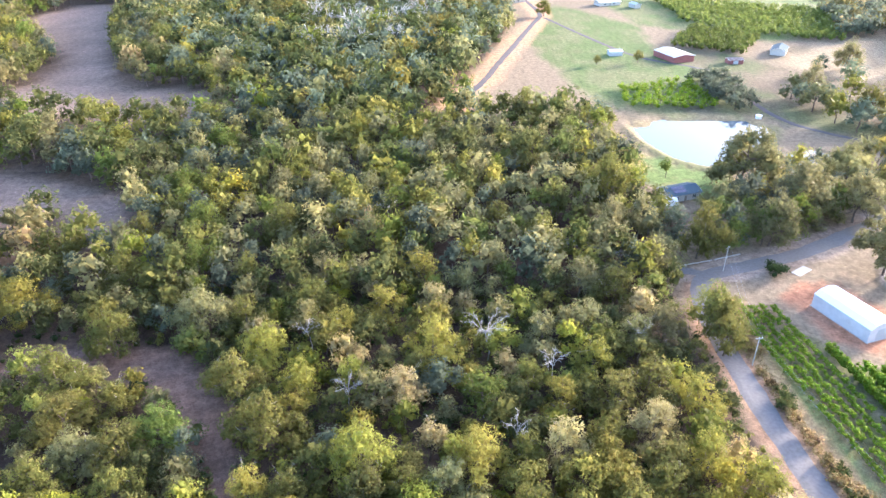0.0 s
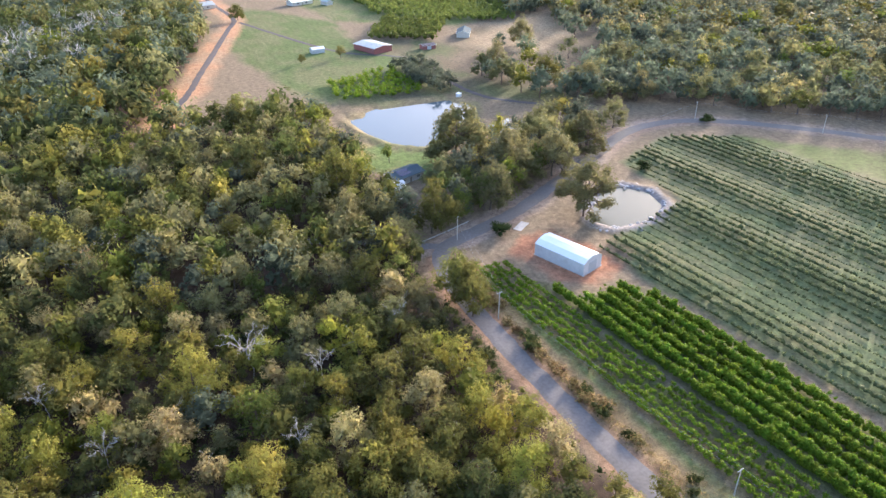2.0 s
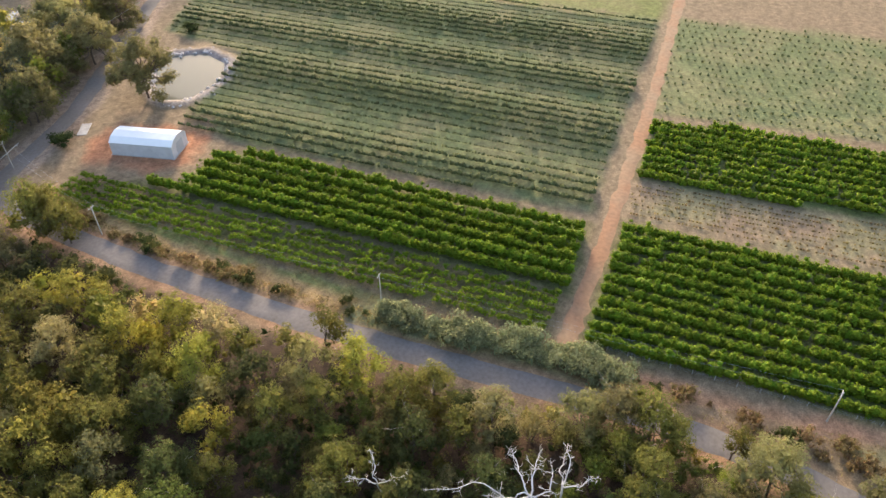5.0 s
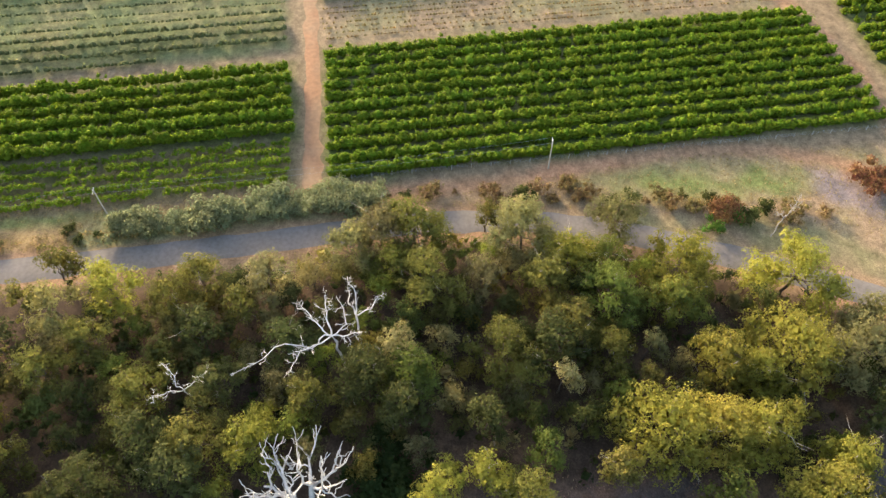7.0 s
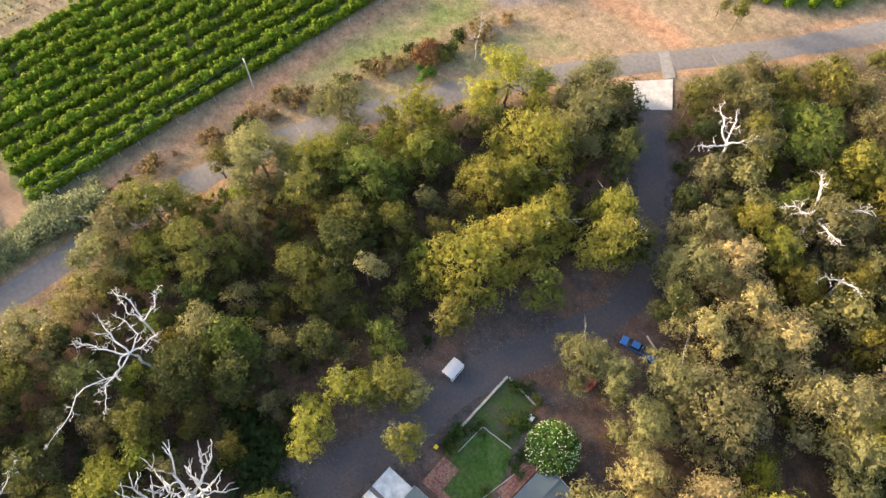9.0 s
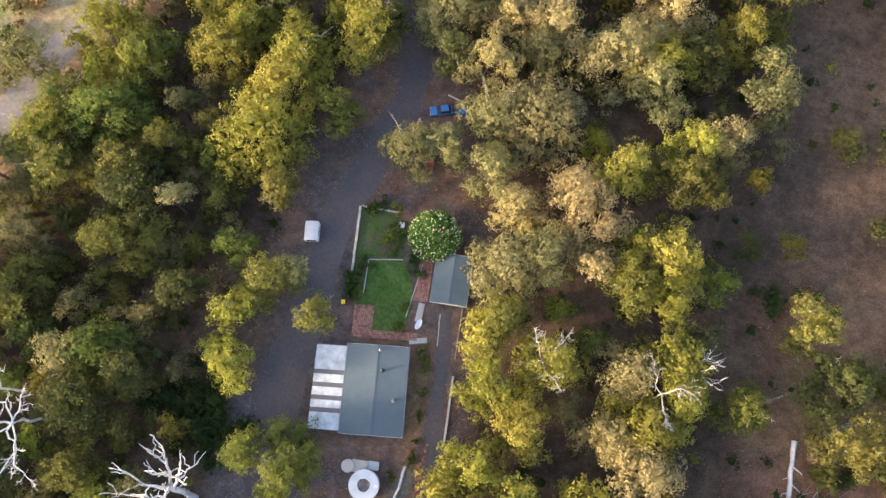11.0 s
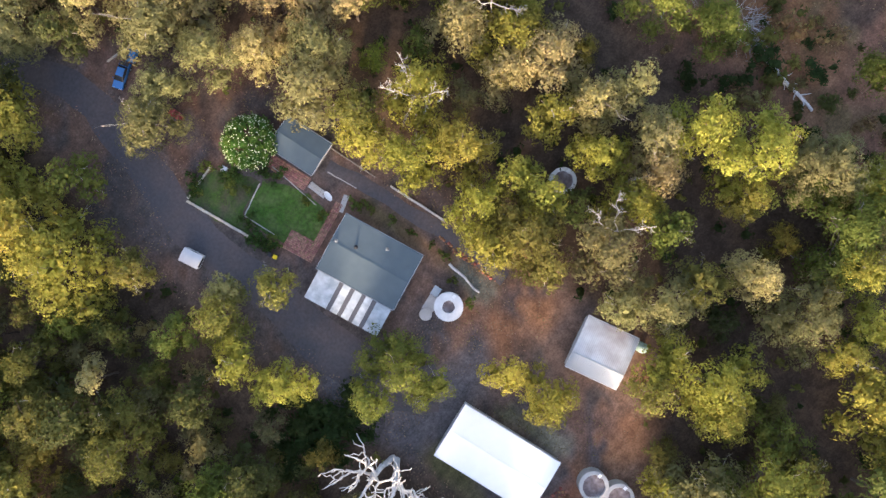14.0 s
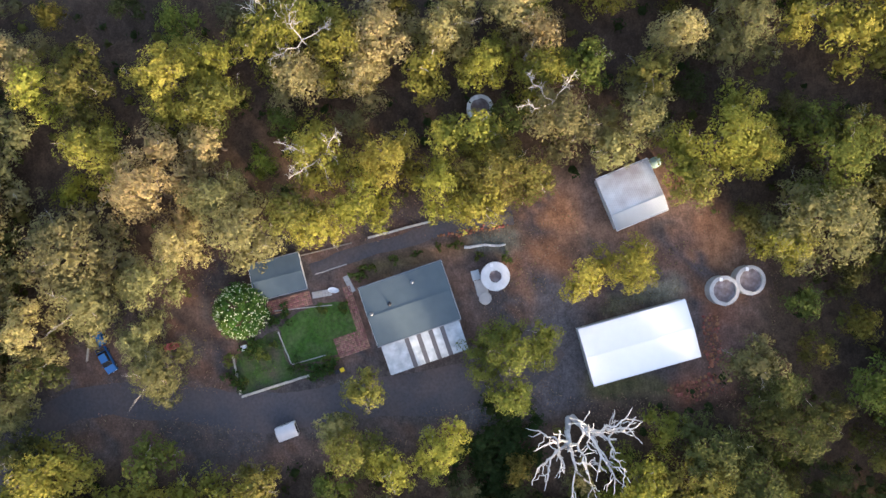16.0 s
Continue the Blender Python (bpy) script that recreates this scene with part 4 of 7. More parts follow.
VALLEY_SIDE_TREES_A = [
    (43.3, 176.2, 1, 6.9), (8.6, 177, 1, 5.5), (-21.4, 180.4, 3, 6.5), (-33.1, 180.6, 1, 6.5), (-91.3, 180.9, 0, 9), (-55.7, 181.1, 0, 5.8), (-4.7, 181.7, 2, 6.9), (-71.7, 187.8, 4, 7),
    (72.2, 189.4, 1, 6.6), (19.7, 190.3, 1, 5.4), (-120.9, 194.8, 0, 9), (35.8, 204.8, 0, 7.2), (-21.6, 205.7, 1, 6.7), (-93.5, 206.5, 0, 7.7), (-8.8, 209.4, 0, 7.2), (-50, 209.7, 0, 8.4),
    (61.9, 213.1, 0, 6), (-76.4, 214.4, 4, 8.2), (22, 217.8, 0, 6.5), (-40.5, 237.2, 1, 7), (-24.3, 242, 1, 7.1), (-55.8, 242.4, 1, 7.2), (-93.1, 248.3, 4, 7), (38.8, 257.4, 0, 8.1),
]
VALLEY_SIDE_TREES_B = [
    (24.7, 276.1, 1, 7.3), (57.5, 288.8, 1, 8.3), (-89.9, 290.7, 4, 7.9), (-65.7, 297.7, 1, 7.3),
]
YARD_NORTH_TREES = [
    (49.9, 19.4, 0, 4.9), (8.7, 22.2, 2, 3.9), (8.2, 28.8, 2, 5.3), (42, 28.4, 2, 5.8), (41.8, 37, 0, 6.4), (37, 39.9, 6, 5.9), (42.6, 46.3, 6, 6.1), (25.6, 46.9, 1, 4.4), (30.1, 49.9, 6, 5.5),
    (36.2, 51.1, 6, 7.1), (7.6, 54.2, 2, 4.8), (4.5, 59.7, 1, 9), (36.9, 74.9, 6, 7.2), (25.8, 82.5, 0, 6.7), (46.5, 85.7, 6, 7.1), (37.7, 91.5, 0, 7.1), (17.4, 92.1, 0, 7.6),
]
YARD_SOUTH_TREES = [
    (42.2, -53.6, 2, 6.7), (7.8, -53.2, 1, 6.8), (42.4, -47.3, 2, 7.6), (34, -46.9, 4, 4.5), (4.3, -44.4, 1, 5.2), (19.4, -43.9, 1, 5.6), (14.2, -46.4, 1, 4.6), (43.3, -37.5, 2, 9),
    (37.6, -29.6, 0, 3.8), (28.8, -18.4, 1, 3.7), (32.4, -15.2, 0, 5.1), (24.9, -12.8, 0, 3.6), (45.9, -9.8, 6, 4.3), (36.3, -8.7, 2, 4.2), (34.3, -2.5, 2, 5), (48.5, 4.2, 6, 4.8),
    (20.3, 10.0, 4, 7.0), (27.2, 9.8, 4, 3.8),
]
NAMED_TREES = DRIVE_WOOD_TREES + LANE_WOOD_NORTH_TREES + LANE_WOOD_SOUTH_TREES_A + LANE_WOOD_SOUTH_TREES_B + NORTH_WOOD_TREES_A + NORTH_WOOD_TREES_B + NORTH_WOOD_WEST_TREES + ROAD_WOOD_NORTH_TREES + ROAD_WOOD_SOUTH_TREES + SLOPE_TREES + VALLEY_SIDE_TREES_A + VALLEY_SIDE_TREES_B + YARD_NORTH_TREES + YARD_SOUTH_TREES
HOUSE_HOLES = [([(-21, 6), (-21, 12), (-11, 10), (-11, 5)], 0.5), ([(3, -16), (3, 6), (26, 6), (26, -16)], 1.0), ([(12, 19), (12, 53), (29, 53), (29, 19)], 0.5), ([(-9, 24), (-9, 40), (6, 40), (6, 24)], 0.5),
               ([(0, -34), (0, -13), (26, -13), (26, -36)], 0.5), ([(27, -30), (27, -23), (35, -23), (35, -30)], 0.5), (HOME, 3.5), ([(-50, -20), (-57, -20), (-58, -8), (-68, 0), (-62, 8), (-48, -2)], 2.5), ([(-50, 18), (-58, 18), (-58, 33), (-50, 33)], 2.0)]
tr = np.random.default_rng(42)
fixed = [(a[0], a[1]) for a in NAMED_TREES]
keep_lines = [(DRIVE, 7.0), (BACK_DRIVE, 3.5), (ROAD, 8.5), (SIDE_ROAD, 5)]
VALLEY_HOUSE_GAP = [(84, 258), (110, 247), (103, 228), (86, 226), (78, 234)]
holes = HOUSE_HOLES + [(VALLEY_HOUSE_GAP, 0), (CLEARING_NORTH, 2), (CLEARING_WEST, 2), (CLEARING_PATH, 1.5)]
near_box = ((-160, -140), (95, 175))
wood_near = scatter(FOREST, 6.8, tr, holes, keep_lines, 16000, fixed, near_box)
# the western slope is open woodland
open_west = (wood_near[:, 0] < -38) & (wood_near[:, 1] < 70) & (tr.random(len(wood_near)) < 0.76)
wood_near = wood_near[~open_west]
# the trees draw back from the road towards the junction
from_road = to_line(wood_near[:, 0], wood_near[:, 1], ROAD[::2])
wood_near = wood_near[from_road > np.where(wood_near[:, 1] < 60, 12.0, 9.5)]
# fill only where no known crown spreads
named = np.array(NAMED_TREES)
clear = np.min(np.hypot(wood_near[:, :1] - named[:, 0], wood_near[:, 1:] - named[:, 1]) - 0.9 * named[:, 3], axis=1) > 0
wood_near = wood_near[clear]
dist = np.hypot(wood_near[:, 0] - 20, wood_near[:, 1] + 5)
order = np.argsort(dist)
near_trees, mid_trees = wood_near[order[:150]], wood_near[order[150:]]


def leaf_choice(x, y):
    k = fbm(np.array([x]), np.array([y]), 30, 77)[0] + tr.normal(0, 0.10)
    if x > 30 and 0 < y < 70:  # darker stand between the road and the yard
        return int(tr.choice((0, 0, 1, 4, 4, 2)))
    if x < -45 and y < 40:  # dark bushy trees on the open slope
        return int(tr.choice((6, 0, 4, 6)))
    if x < 36 and y < -58:  # pale gold crowns east of the drive, their sunlight put into the leaf colour
        return int(tr.choice((3, 2, 1, 2)))
    return int(np.select([k < 0.46, k < 0.54, k < 0.63, k < 0.68], [0, 1, 2, 4], 2)) if tr.random() < 0.92 else 3


for x, y, leaf, rad in NAMED_TREES:
    plant_tree(x, y, leaf, rad * 0.95, (8.2 + 0.74 * rad) * (0.94 + 0.12 * tr.random()), tr.random() * 360)
outer = (near_trees[:, 0] < -50) | (near_trees[:, 0] > 70) | (near_trees[:, 1] < -64) | (near_trees[:, 1] > 66)
for q in near_trees[outer][:22]:
    rad = 4.2 + 2.6 * tr.random()
    plant_tree(q[0], q[1], leaf_choice(*q), rad, 6.5 + 0.95 * rad, tr.random() * 360)
# a denser stand of slim dark trees between the road and the yard
STAND = [(42, -46), (80, -44), (86, -8), (78, 14), (74, 44), (66, 72), (44, 72), (40, 40), (46, 6)]
stand = scatter(STAND, 5.2, tr, HOUSE_HOLES, [(ROAD, 11.5), (DRIVE, 9)], 3000, [tuple(q) for q in near_trees] + fixed)

# slender trees at the corner of the orchard beyond the road
for x, y, leaf, rad in ((67, -124.5, 1, 1.9), (64.5, -130, 1, 2.3), (62, -124.5, 0, 1.9)):
    plant_tree(x, y, leaf, rad, 8.6, tr.random() * 360, "slender pale eucalypt with a thin crown beside the road")
# bushes and saplings on the floor of the wood along the road and the drive
FLOOR_WOODS = ([(38, -79), (50, -88), (60, -98), (78, -70), (86, -30), (86, 10), (74, 60), (44, 72), (40, 40), (44, 6), (40, -40), (34, -60)], [(46, -92), (52, -108), (40, -130), (-30, -130), (-42, -64), (10, -66), (24, -76)])
bushes = np.concatenate([scatter(p, 3.7, tr, HOUSE_HOLES, [(ROAD, 6.8), (DRIVE, 5.2)], 5000, [tuple(q) for q in stand] + fixed) for p in FLOOR_WOODS])
NORTH_FLOOR = [(-78, 84), (68, 84), (68, 178), (-78, 178)]
north_bushes = scatter(NORTH_FLOOR, 4.6, tr, [(CLEARING_PATH, -1.0)], [(ROAD, 8)], 5000, fixed)

# ---- woods farther off: joined crowns and trunks, each tree with a tone of its own
def woodland(name, places, label, detail, weights=(0.34, 0.26, 0.2, 0.08, 0.12, 0.0, 0.0), radius=(4.8, 7.2), tall=1.0, kinds=(0, 1, 2, 3, 4, 5, 6)):
    heads, sprays, blades, size, core = detail
    r = np.random.default_rng(len(places))
    stock = []
    for s, (h, sp) in enumerate([(12.5, 6.0), (13, 5.6), (12, 6.4), (13.5, 5.8), (12.2, 6.2)]):
        wood, (v, q, t) = gum_tree(300 + s, h, sp, max(2, heads - s % 3), sprays, blades, size, core, 2 if heads > 6 else 1, limbs=False)
        stock.append((wood[0], v, q, t))
    acc = {k: ([], [], [], [], 0) for k in kinds}
    wv, wq, wb = [], [], 0
    pick = r.choice(kinds, len(places), p=np.array(weights) / sum(weights))
    for (x, y), k in zip(places, pick):
        (tv, tq), v, q, t = stock[r.integers(5)]
        a, s = r.random() * 6.283, (radius[0] + (radius[1] - radius[0]) * r.random()) / 6.0
        up = tall * (0.42 + 0.58 * s) * (0.86 + 0.34 * r.random())
        m = np.array(((math.cos(a) * s, -math.sin(a) * s, 0), (math.sin(a) * s, math.cos(a) * s, 0), (0, 0, up)))
        at = np.array((x, y, 0))
        V, Q, T, tone, b = acc[k]
        V.append(v @ m.T + at)
        Q.append(q + b)
        T.append(t + b)
        tone.append(np.full(len(v), r.random() * 2 - 1))
        acc[k] = (V, Q, T, tone, b + len(v))
        wv.append(tv @ m.T + at)
        wq.append(tq + wb)
        wb += len(tv)
    top = tagged(new(name), label, "woodland", kind="stuff")
    for k in kinds:
        V, Q, T, tone, b = acc[k]
        if V:
            me = mesh_from("crowns", np.concatenate(V), [np.concatenate(Q), np.concatenate(T)], [LEAF_KINDS[k][1]])
            me.attributes.new("tone", "FLOAT", "POINT").data.foreach_set("value", np.concatenate(tone).astype(np.float32))
            o = new("crowns", me)
            o.parent = top
            tagged(o, kind="stuff")
    o = new("trunks", mesh_from("trunks", np.concatenate(wv), np.concatenate(wq), [M_BARK]))
    o.parent = top
    tagged(o, kind="stuff")
    return top


NEAR, MID, FAR, FARTHEST = (6, 20, 1400, 0.25, 0.66), (6, 18, 800, 0.31, 0.68), (5, 12, 300, 0.48, 0.72), (3, 8, 84, 0.95, 0.78)
woodland("understorey", np.concatenate([near_trees[~outer], stand]), "low dark trees in the gaps between the tall crowns", NEAR, (0.30, 0.15, 0.05, 0.0, 0.2, 0.0, 0.30), (2.6, 4.0), 0.82)
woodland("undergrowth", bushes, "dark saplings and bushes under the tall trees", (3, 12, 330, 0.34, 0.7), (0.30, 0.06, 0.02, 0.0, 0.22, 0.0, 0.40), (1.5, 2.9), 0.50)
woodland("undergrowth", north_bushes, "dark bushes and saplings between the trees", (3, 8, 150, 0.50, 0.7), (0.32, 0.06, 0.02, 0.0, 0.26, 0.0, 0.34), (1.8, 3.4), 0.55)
rest = near_trees[outer][22:]
bushy = (rest[:, 0] < -45) & (rest[:, 1] < 40)
woodland("woodland", rest[bushy], "dark bushy trees on the dry slope", NEAR, (0.3, 0.0, 0.0, 0.0, 0.2, 0.0, 0.5), (3.0, 5.0), 0.8)
woodland("woodland", rest[~bushy], "eucalypt wood round the homestead", NEAR, (0.28, 0.22, 0.24, 0.06, 0.10, 0.0, 0.10), (4.2, 6.6), 1.0)
woodland("woodland", mid_trees, "dense eucalypt woodland with olive and golden crowns", MID, (0.27, 0.18, 0.10, 0.04, 0.14, 0.06, 0.21), (3.4, 6.0), 0.88)
far_lines = [(DIRT_ROAD, 7), (SIDE_ROAD, 5), (ROAD, 6)]
far_mid = scatter(FOREST, 7.0, tr, holes, far_lines, 18000, fixed, ((-330, 175), (95, 330)))
far_far = scatter(FOREST, 8.2, tr, holes, far_lines, 20000, None, ((-330, 330), (95, 720)))
woodland("woodland", far_mid, "dense dark eucalypt forest on the valley side", FAR, (0.32, 0.24, 0.04, 0.02, 0.10, 0.14, 0.14), (4.0, 7.4), 1.08)
woodland("woodland", far_far, "far eucalypt forest along the gravel road", FARTHEST, (0.17, 0.17, 0.0, 0.01, 0.03, 0.24, 0.38), (5.2, 8.2), 1.15)
north_edge = scatter(NW_WOOD, 8.6, tr, [(CLEARING_NORTH, 4), (CLEARING_WEST, 4), (FOREST, 3)], (), 14000, None, ((-480, 160), (-90, 720)))
woodland("woodland", north_edge, "clumps of dark trees round the dry clearings", FAR, (0.24, 0.20, 0.05, 0.03, 0.06, 0.12, 0.30), (5.4, 8.4), 1.05)
dam_trees = scatter(DAM_WOOD, 9.0, tr, [(DAM, 3), (SMALL_DAM, 2)], [(ROAD, 8)], 3000)
woodland("woodland", dam_trees, "tall grey-green trees between the dam and the road", MID, (0.16, 0.26, 0.02, 0.02, 0.08, 0.42, 0.04), (4.6, 7.4), 1.2)
ne_trees = scatter(NE_WOOD, 8.4, tr, [(DRY_FIELD, 0)], [(ROAD, 9), (FAR_DRIVE, 8)], 16000, None, ((150, 60), (640, 620)))
thin = (to_area(ne_trees[:, 0], ne_trees[:, 1], NE_PADDOCK) < 0) & (tr.random(len(ne_trees)) < 0.86)
ne_trees = ne_trees[~thin]
ne_close = np.hypot(ne_trees[:, 0] - 200, ne_trees[:, 1] - 250) < 200
# mostly leaf kind 5, with haze mixed into its colour
woodland("woodland", ne_trees[ne_close], "grey-green forest beyond the country road", FAR, (0.10, 0.32, 0.0, 0.01, 0.03, 0.52, 0.02), (5.0, 8.6), 0.95)
woodland("woodland", ne_trees[~ne_close], "far forest on the hillside", FARTHEST, (0.12, 0.32, 0.0, 0.01, 0.03, 0.50, 0.02), (5.6, 8.6), 0.95)

# ---- orchard rows
def clip_row(poly, origin, direction):
    """Where a line crosses a polygon: the stretches within it."""
    ts = []
    ox, oy = origin
    dx, dy = direction
    for (ax, ay), (bx, by) in zip(poly, list(poly[1:]) + [poly[0]]):
        ex, ey = bx - ax, by - ay
        den = dx * ey - dy * ex
        if abs(den) < 1e-9:
            continue
        t = ((ax - ox) * ey - (ay - oy) * ex) / den
        s = ((ax - ox) * dy - (ay - oy) * dx) / den
        if 0 <= s < 1:
            ts.append(t)
    ts.sort()
    return [(a, b) for a, b in zip(ts[::2], ts[1::2]) if b - a > 4]


def orchard(poly, spacing, step, height, width, per, size, mat, label, group, seed, name="orchard_row", first=2.0, gaps=0.03, vary=0.15, skip=0, rowvary=0.0):
    r = np.random.default_rng(seed)
    normal = np.array((ROW_DIR[1], -ROW_DIR[0]))
    p = np.array(poly)
    off = p @ normal
    o = off.min() + first
    count = 0
    while o < off.max() - 0.5:
        for a, b in clip_row(poly, normal * o, ROW_DIR):
            s = np.arange(a + 0.5, b - 0.3, step)
            s = s[r.random(len(s)) > gaps]
            if len(s) < 3:
                continue
            f = 1 + r.normal(0, vary, len(s))
            f *= 1 + rowvary * np.sin(count * 0.8 + 0.6 * np.sin(count * 0.37))
            c = normal * o + ROW_DIR * (s + r.normal(0, step * 0.12, len(s)))[:, None]
            rad = np.clip(width * 0.5 * f, 0.25, None)
            z = np.clip(height * f - rad, 0.3, None)
            cs, rs = [np.column_stack([c, z])], [rad]
            if height > 1.8:
                cs.append(np.column_stack([c + r.normal(0, 0.25, c.shape), z * 0.45]))
                rs.append(rad * 0.85)
                cs.append(np.column_stack([c + r.normal(0, width * 0.25, c.shape), z + rad * 0.6]))
                rs.append(rad * 0.5)
            v, q, t = leaf_shell(np.concatenate(cs), np.concatenate(rs), per, size, r, flat=0.9, core=0.7)
            mid = np.append(normal * o + ROW_DIR * (a + b) / 2, 0)
            ob = new(name, mesh_from(name, v - mid, [q, t], [mat]))
            ob.matrix_basis = Matrix.Translation(mid)
            tagged(ob, label, "orchard row", group, "stuff")
        o += spacing
        count += 1


orchard(BRIGHT_BLOCK, 4.3, 0.9, 3.3, 2.5, 24, 0.24, M_LEAF_VINE, "tall bright green orchard row in full leaf", "bright orchard rows", 1)
orchard(RIGHT_BLOCK, 4.15, 0.95, 2.6, 2.75, 16, 0.25, M_LEAF_VINE, "dense green orchard row beside the red track", "dense orchard rows", 3)
orchard(SECOND_BLOCK, 4.3, 1.4, 2.3, 2.6, 10, 0.40, M_LEAF_VINE, "dark green orchard row beyond the bare strip", "far dense orchard rows", 4)
orchard(BIG_FIELD, 4.2, 0.95, 1.5, 1.5, 4, 0.42, M_LEAF_YOUNG, "low row of young grey-green fruit trees in dry grass", "young field rows", 5, vary=0.2, rowvary=0.32)
orchard(BARE_ROWS, 2.2, 0.9, 0.22, 0.8, 10, 0.22, M_LEAF_STRIP, "thin strip of dry grass in bare soil", "bare strip rows", 6, gaps=0.25, name="grass_strip")
orchard(FAR_ROWS, 5.2, 2.6, 1.0, 1.2, 6, 0.5, M_LEAF_YOUNG, "far low row of young fruit trees", "far field rows", 7, gaps=0.1)
orchard(EAST_BLOCK, 3.9, 1.2, 2.2, 2.6, 10, 0.36, M_LEAF_VINE, "green orchard row past the eastern track", "eastern orchard rows", 8)


# ---- young fruit trees, each on its own stem
SAPLINGS, SAPLING_LEAVES = [], []
for k in range(4):
    r = np.random.default_rng(600 + k)
    n = 7
    c = np.column_stack([r.normal(0, 0.34, n), r.normal(0, 0.42, n), 0.5 + 1.3 * r.random(n)])
    v, q, t = leaf_shell(c, 0.46 + 0.24 * r.random(n), 42, 0.19, r, core=0.5)
    sv, sq = tube([(0, 0, -0.2), (0.02, 0, 0.7), (0, 0.03, 1.5)], [0.05, 0.04, 0.02], 5)
    SAPLING_LEAVES.append((v, q, t))
    SAPLINGS.append((mesh_from("stem", sv, sq, [M_BARK]), mesh_from("crown", v, [q, t], [M_LEAF_VINE])))
sr = np.random.default_rng(61)
across = np.array((ROW_DIR[1], -ROW_DIR[0]))
young_at = []
for k in range(5):
    row_at = across * (np.array((105, 30)) @ across - 1.2 + 2.9 * k)
    for a, b in clip_row(YOUNG_BLOCK, row_at, ROW_DIR):
        young_at += [tuple(row_at + ROW_DIR * s) for s in np.arange(a + 1, b, 1.45) if sr.random() > 0.04]
young_at.sort(key=lambda q: q[1])
far_young = []
for i, q in enumerate(young_at):
    sc, turn, kind_ = 0.85 + 0.4 * sr.random(), sr.random() * 360, int(sr.integers(4))
    m = pose(q[0], q[1], 0, 0, 0, turn) @ Matrix.Diagonal((sc, sc, sc, 1))
    if i >= 290:  # past these they melt into rows
        far_young.append((m, kind_))
        continue
    ob = thing("young_fruit_tree", m, "small young fruit tree in a planted row", "fruit tree", "young orchard")
    for nm, me in zip(("stem", "crown"), SAPLINGS[kind_]):
        o = new(nm, me)
        o.parent = ob
fv, fq, ft, fb_ = [], [], [], 0
for m, kind_ in far_young:
    v, q, t = SAPLING_LEAVES[kind_]
    mm = np.array(m)
    fv.append(v @ mm[:3, :3].T + mm[:3, 3])
    fq.append(q + fb_)
    ft.append(t + fb_)
    fb_ += len(v)
tagged(new("young_orchard", mesh_from("young_orchard", np.concatenate(fv), [np.concatenate(fq), np.concatenate(ft)], [M_LEAF_VINE])), "far rows of small young fruit trees", "orchard", kind="stuff")

# ---------------------------------------------------------------- buildings
def slope(bm, x0, x1, ya, za, yb, zb, thick=0.05):
    """A roof plane from (ya, za) to (yb, zb), between x0 and x1, with thickness."""
    v = [bm.verts.new(p) for p in ((x0, ya, za), (x1, ya, za), (x1, yb, zb), (x0, yb, zb))]
    w = [bm.verts.new((p.co.x, p.co.y, p.co.z - thick)) for p in v]
    bm.faces.new(v)
    bm.faces.new(w[::-1])
    for i in range(4):
        j = (i + 1) % 4
        bm.faces.new((v[i], w[i], w[j], v[j]))
    bmesh.ops.recalc_face_normals(bm, faces=bm.faces[:])
    return bm


def gable_wall(L, W, h, ridge, ridge_y=0.0, t=0.15):
    """Four walls with gable ends, as one shell with thickness."""
    bm = bmesh.new()
    for s in (-1, 1):
        box(bm, (L, t, h), (0, s * (W / 2 - t / 2), h / 2))
    for s in (-1, 1):
        x = s * (L / 2 - t / 2)
        prof = [(-W / 2 + t, 0), (W / 2 - t, 0), (W / 2 - t, h), (ridge_y, ridge), (-W / 2 + t, h)]
        a = [bm.verts.new((x - t / 2, y, z)) for y, z in prof]
        b = [bm.verts.new((x + t / 2, y, z)) for y, z in prof]
        bm.faces.new(a)
        bm.faces.new(b[::-1])
        for i in range(5):
            j = (i + 1) % 5
            bm.faces.new((a[i], b[i], b[j], a[j]))
    bmesh.ops.recalc_face_normals(bm, faces=bm.faces[:])
    return bm


def window_part(parent, x, y, z, w, h, side, axis_="y"):
    """A framed window on an outer wall."""
    d = 0.05 * side
    rot = 0 if axis_ == "y" else 90
    m = pose(x, y, z, 0, 0, rot)
    bm = boxes(((w, 0.08, 0.07), (0, 0, h / 2)), ((w, 0.08, 0.07), (0, 0, -h / 2)), ((0.07, 0.08, h), (-w / 2, 0, 0)), ((0.07, 0.08, h), (w / 2, 0, 0)), ((0.05, 0.07, h), (0, 0, 0)))
    win = part("window", bm, M_WHITE, parent, "", m)
    part("pane", boxes(((w - 0.06, 0.03, h - 0.06), (0, 0, 0))), M_GLASS, win)
    return win


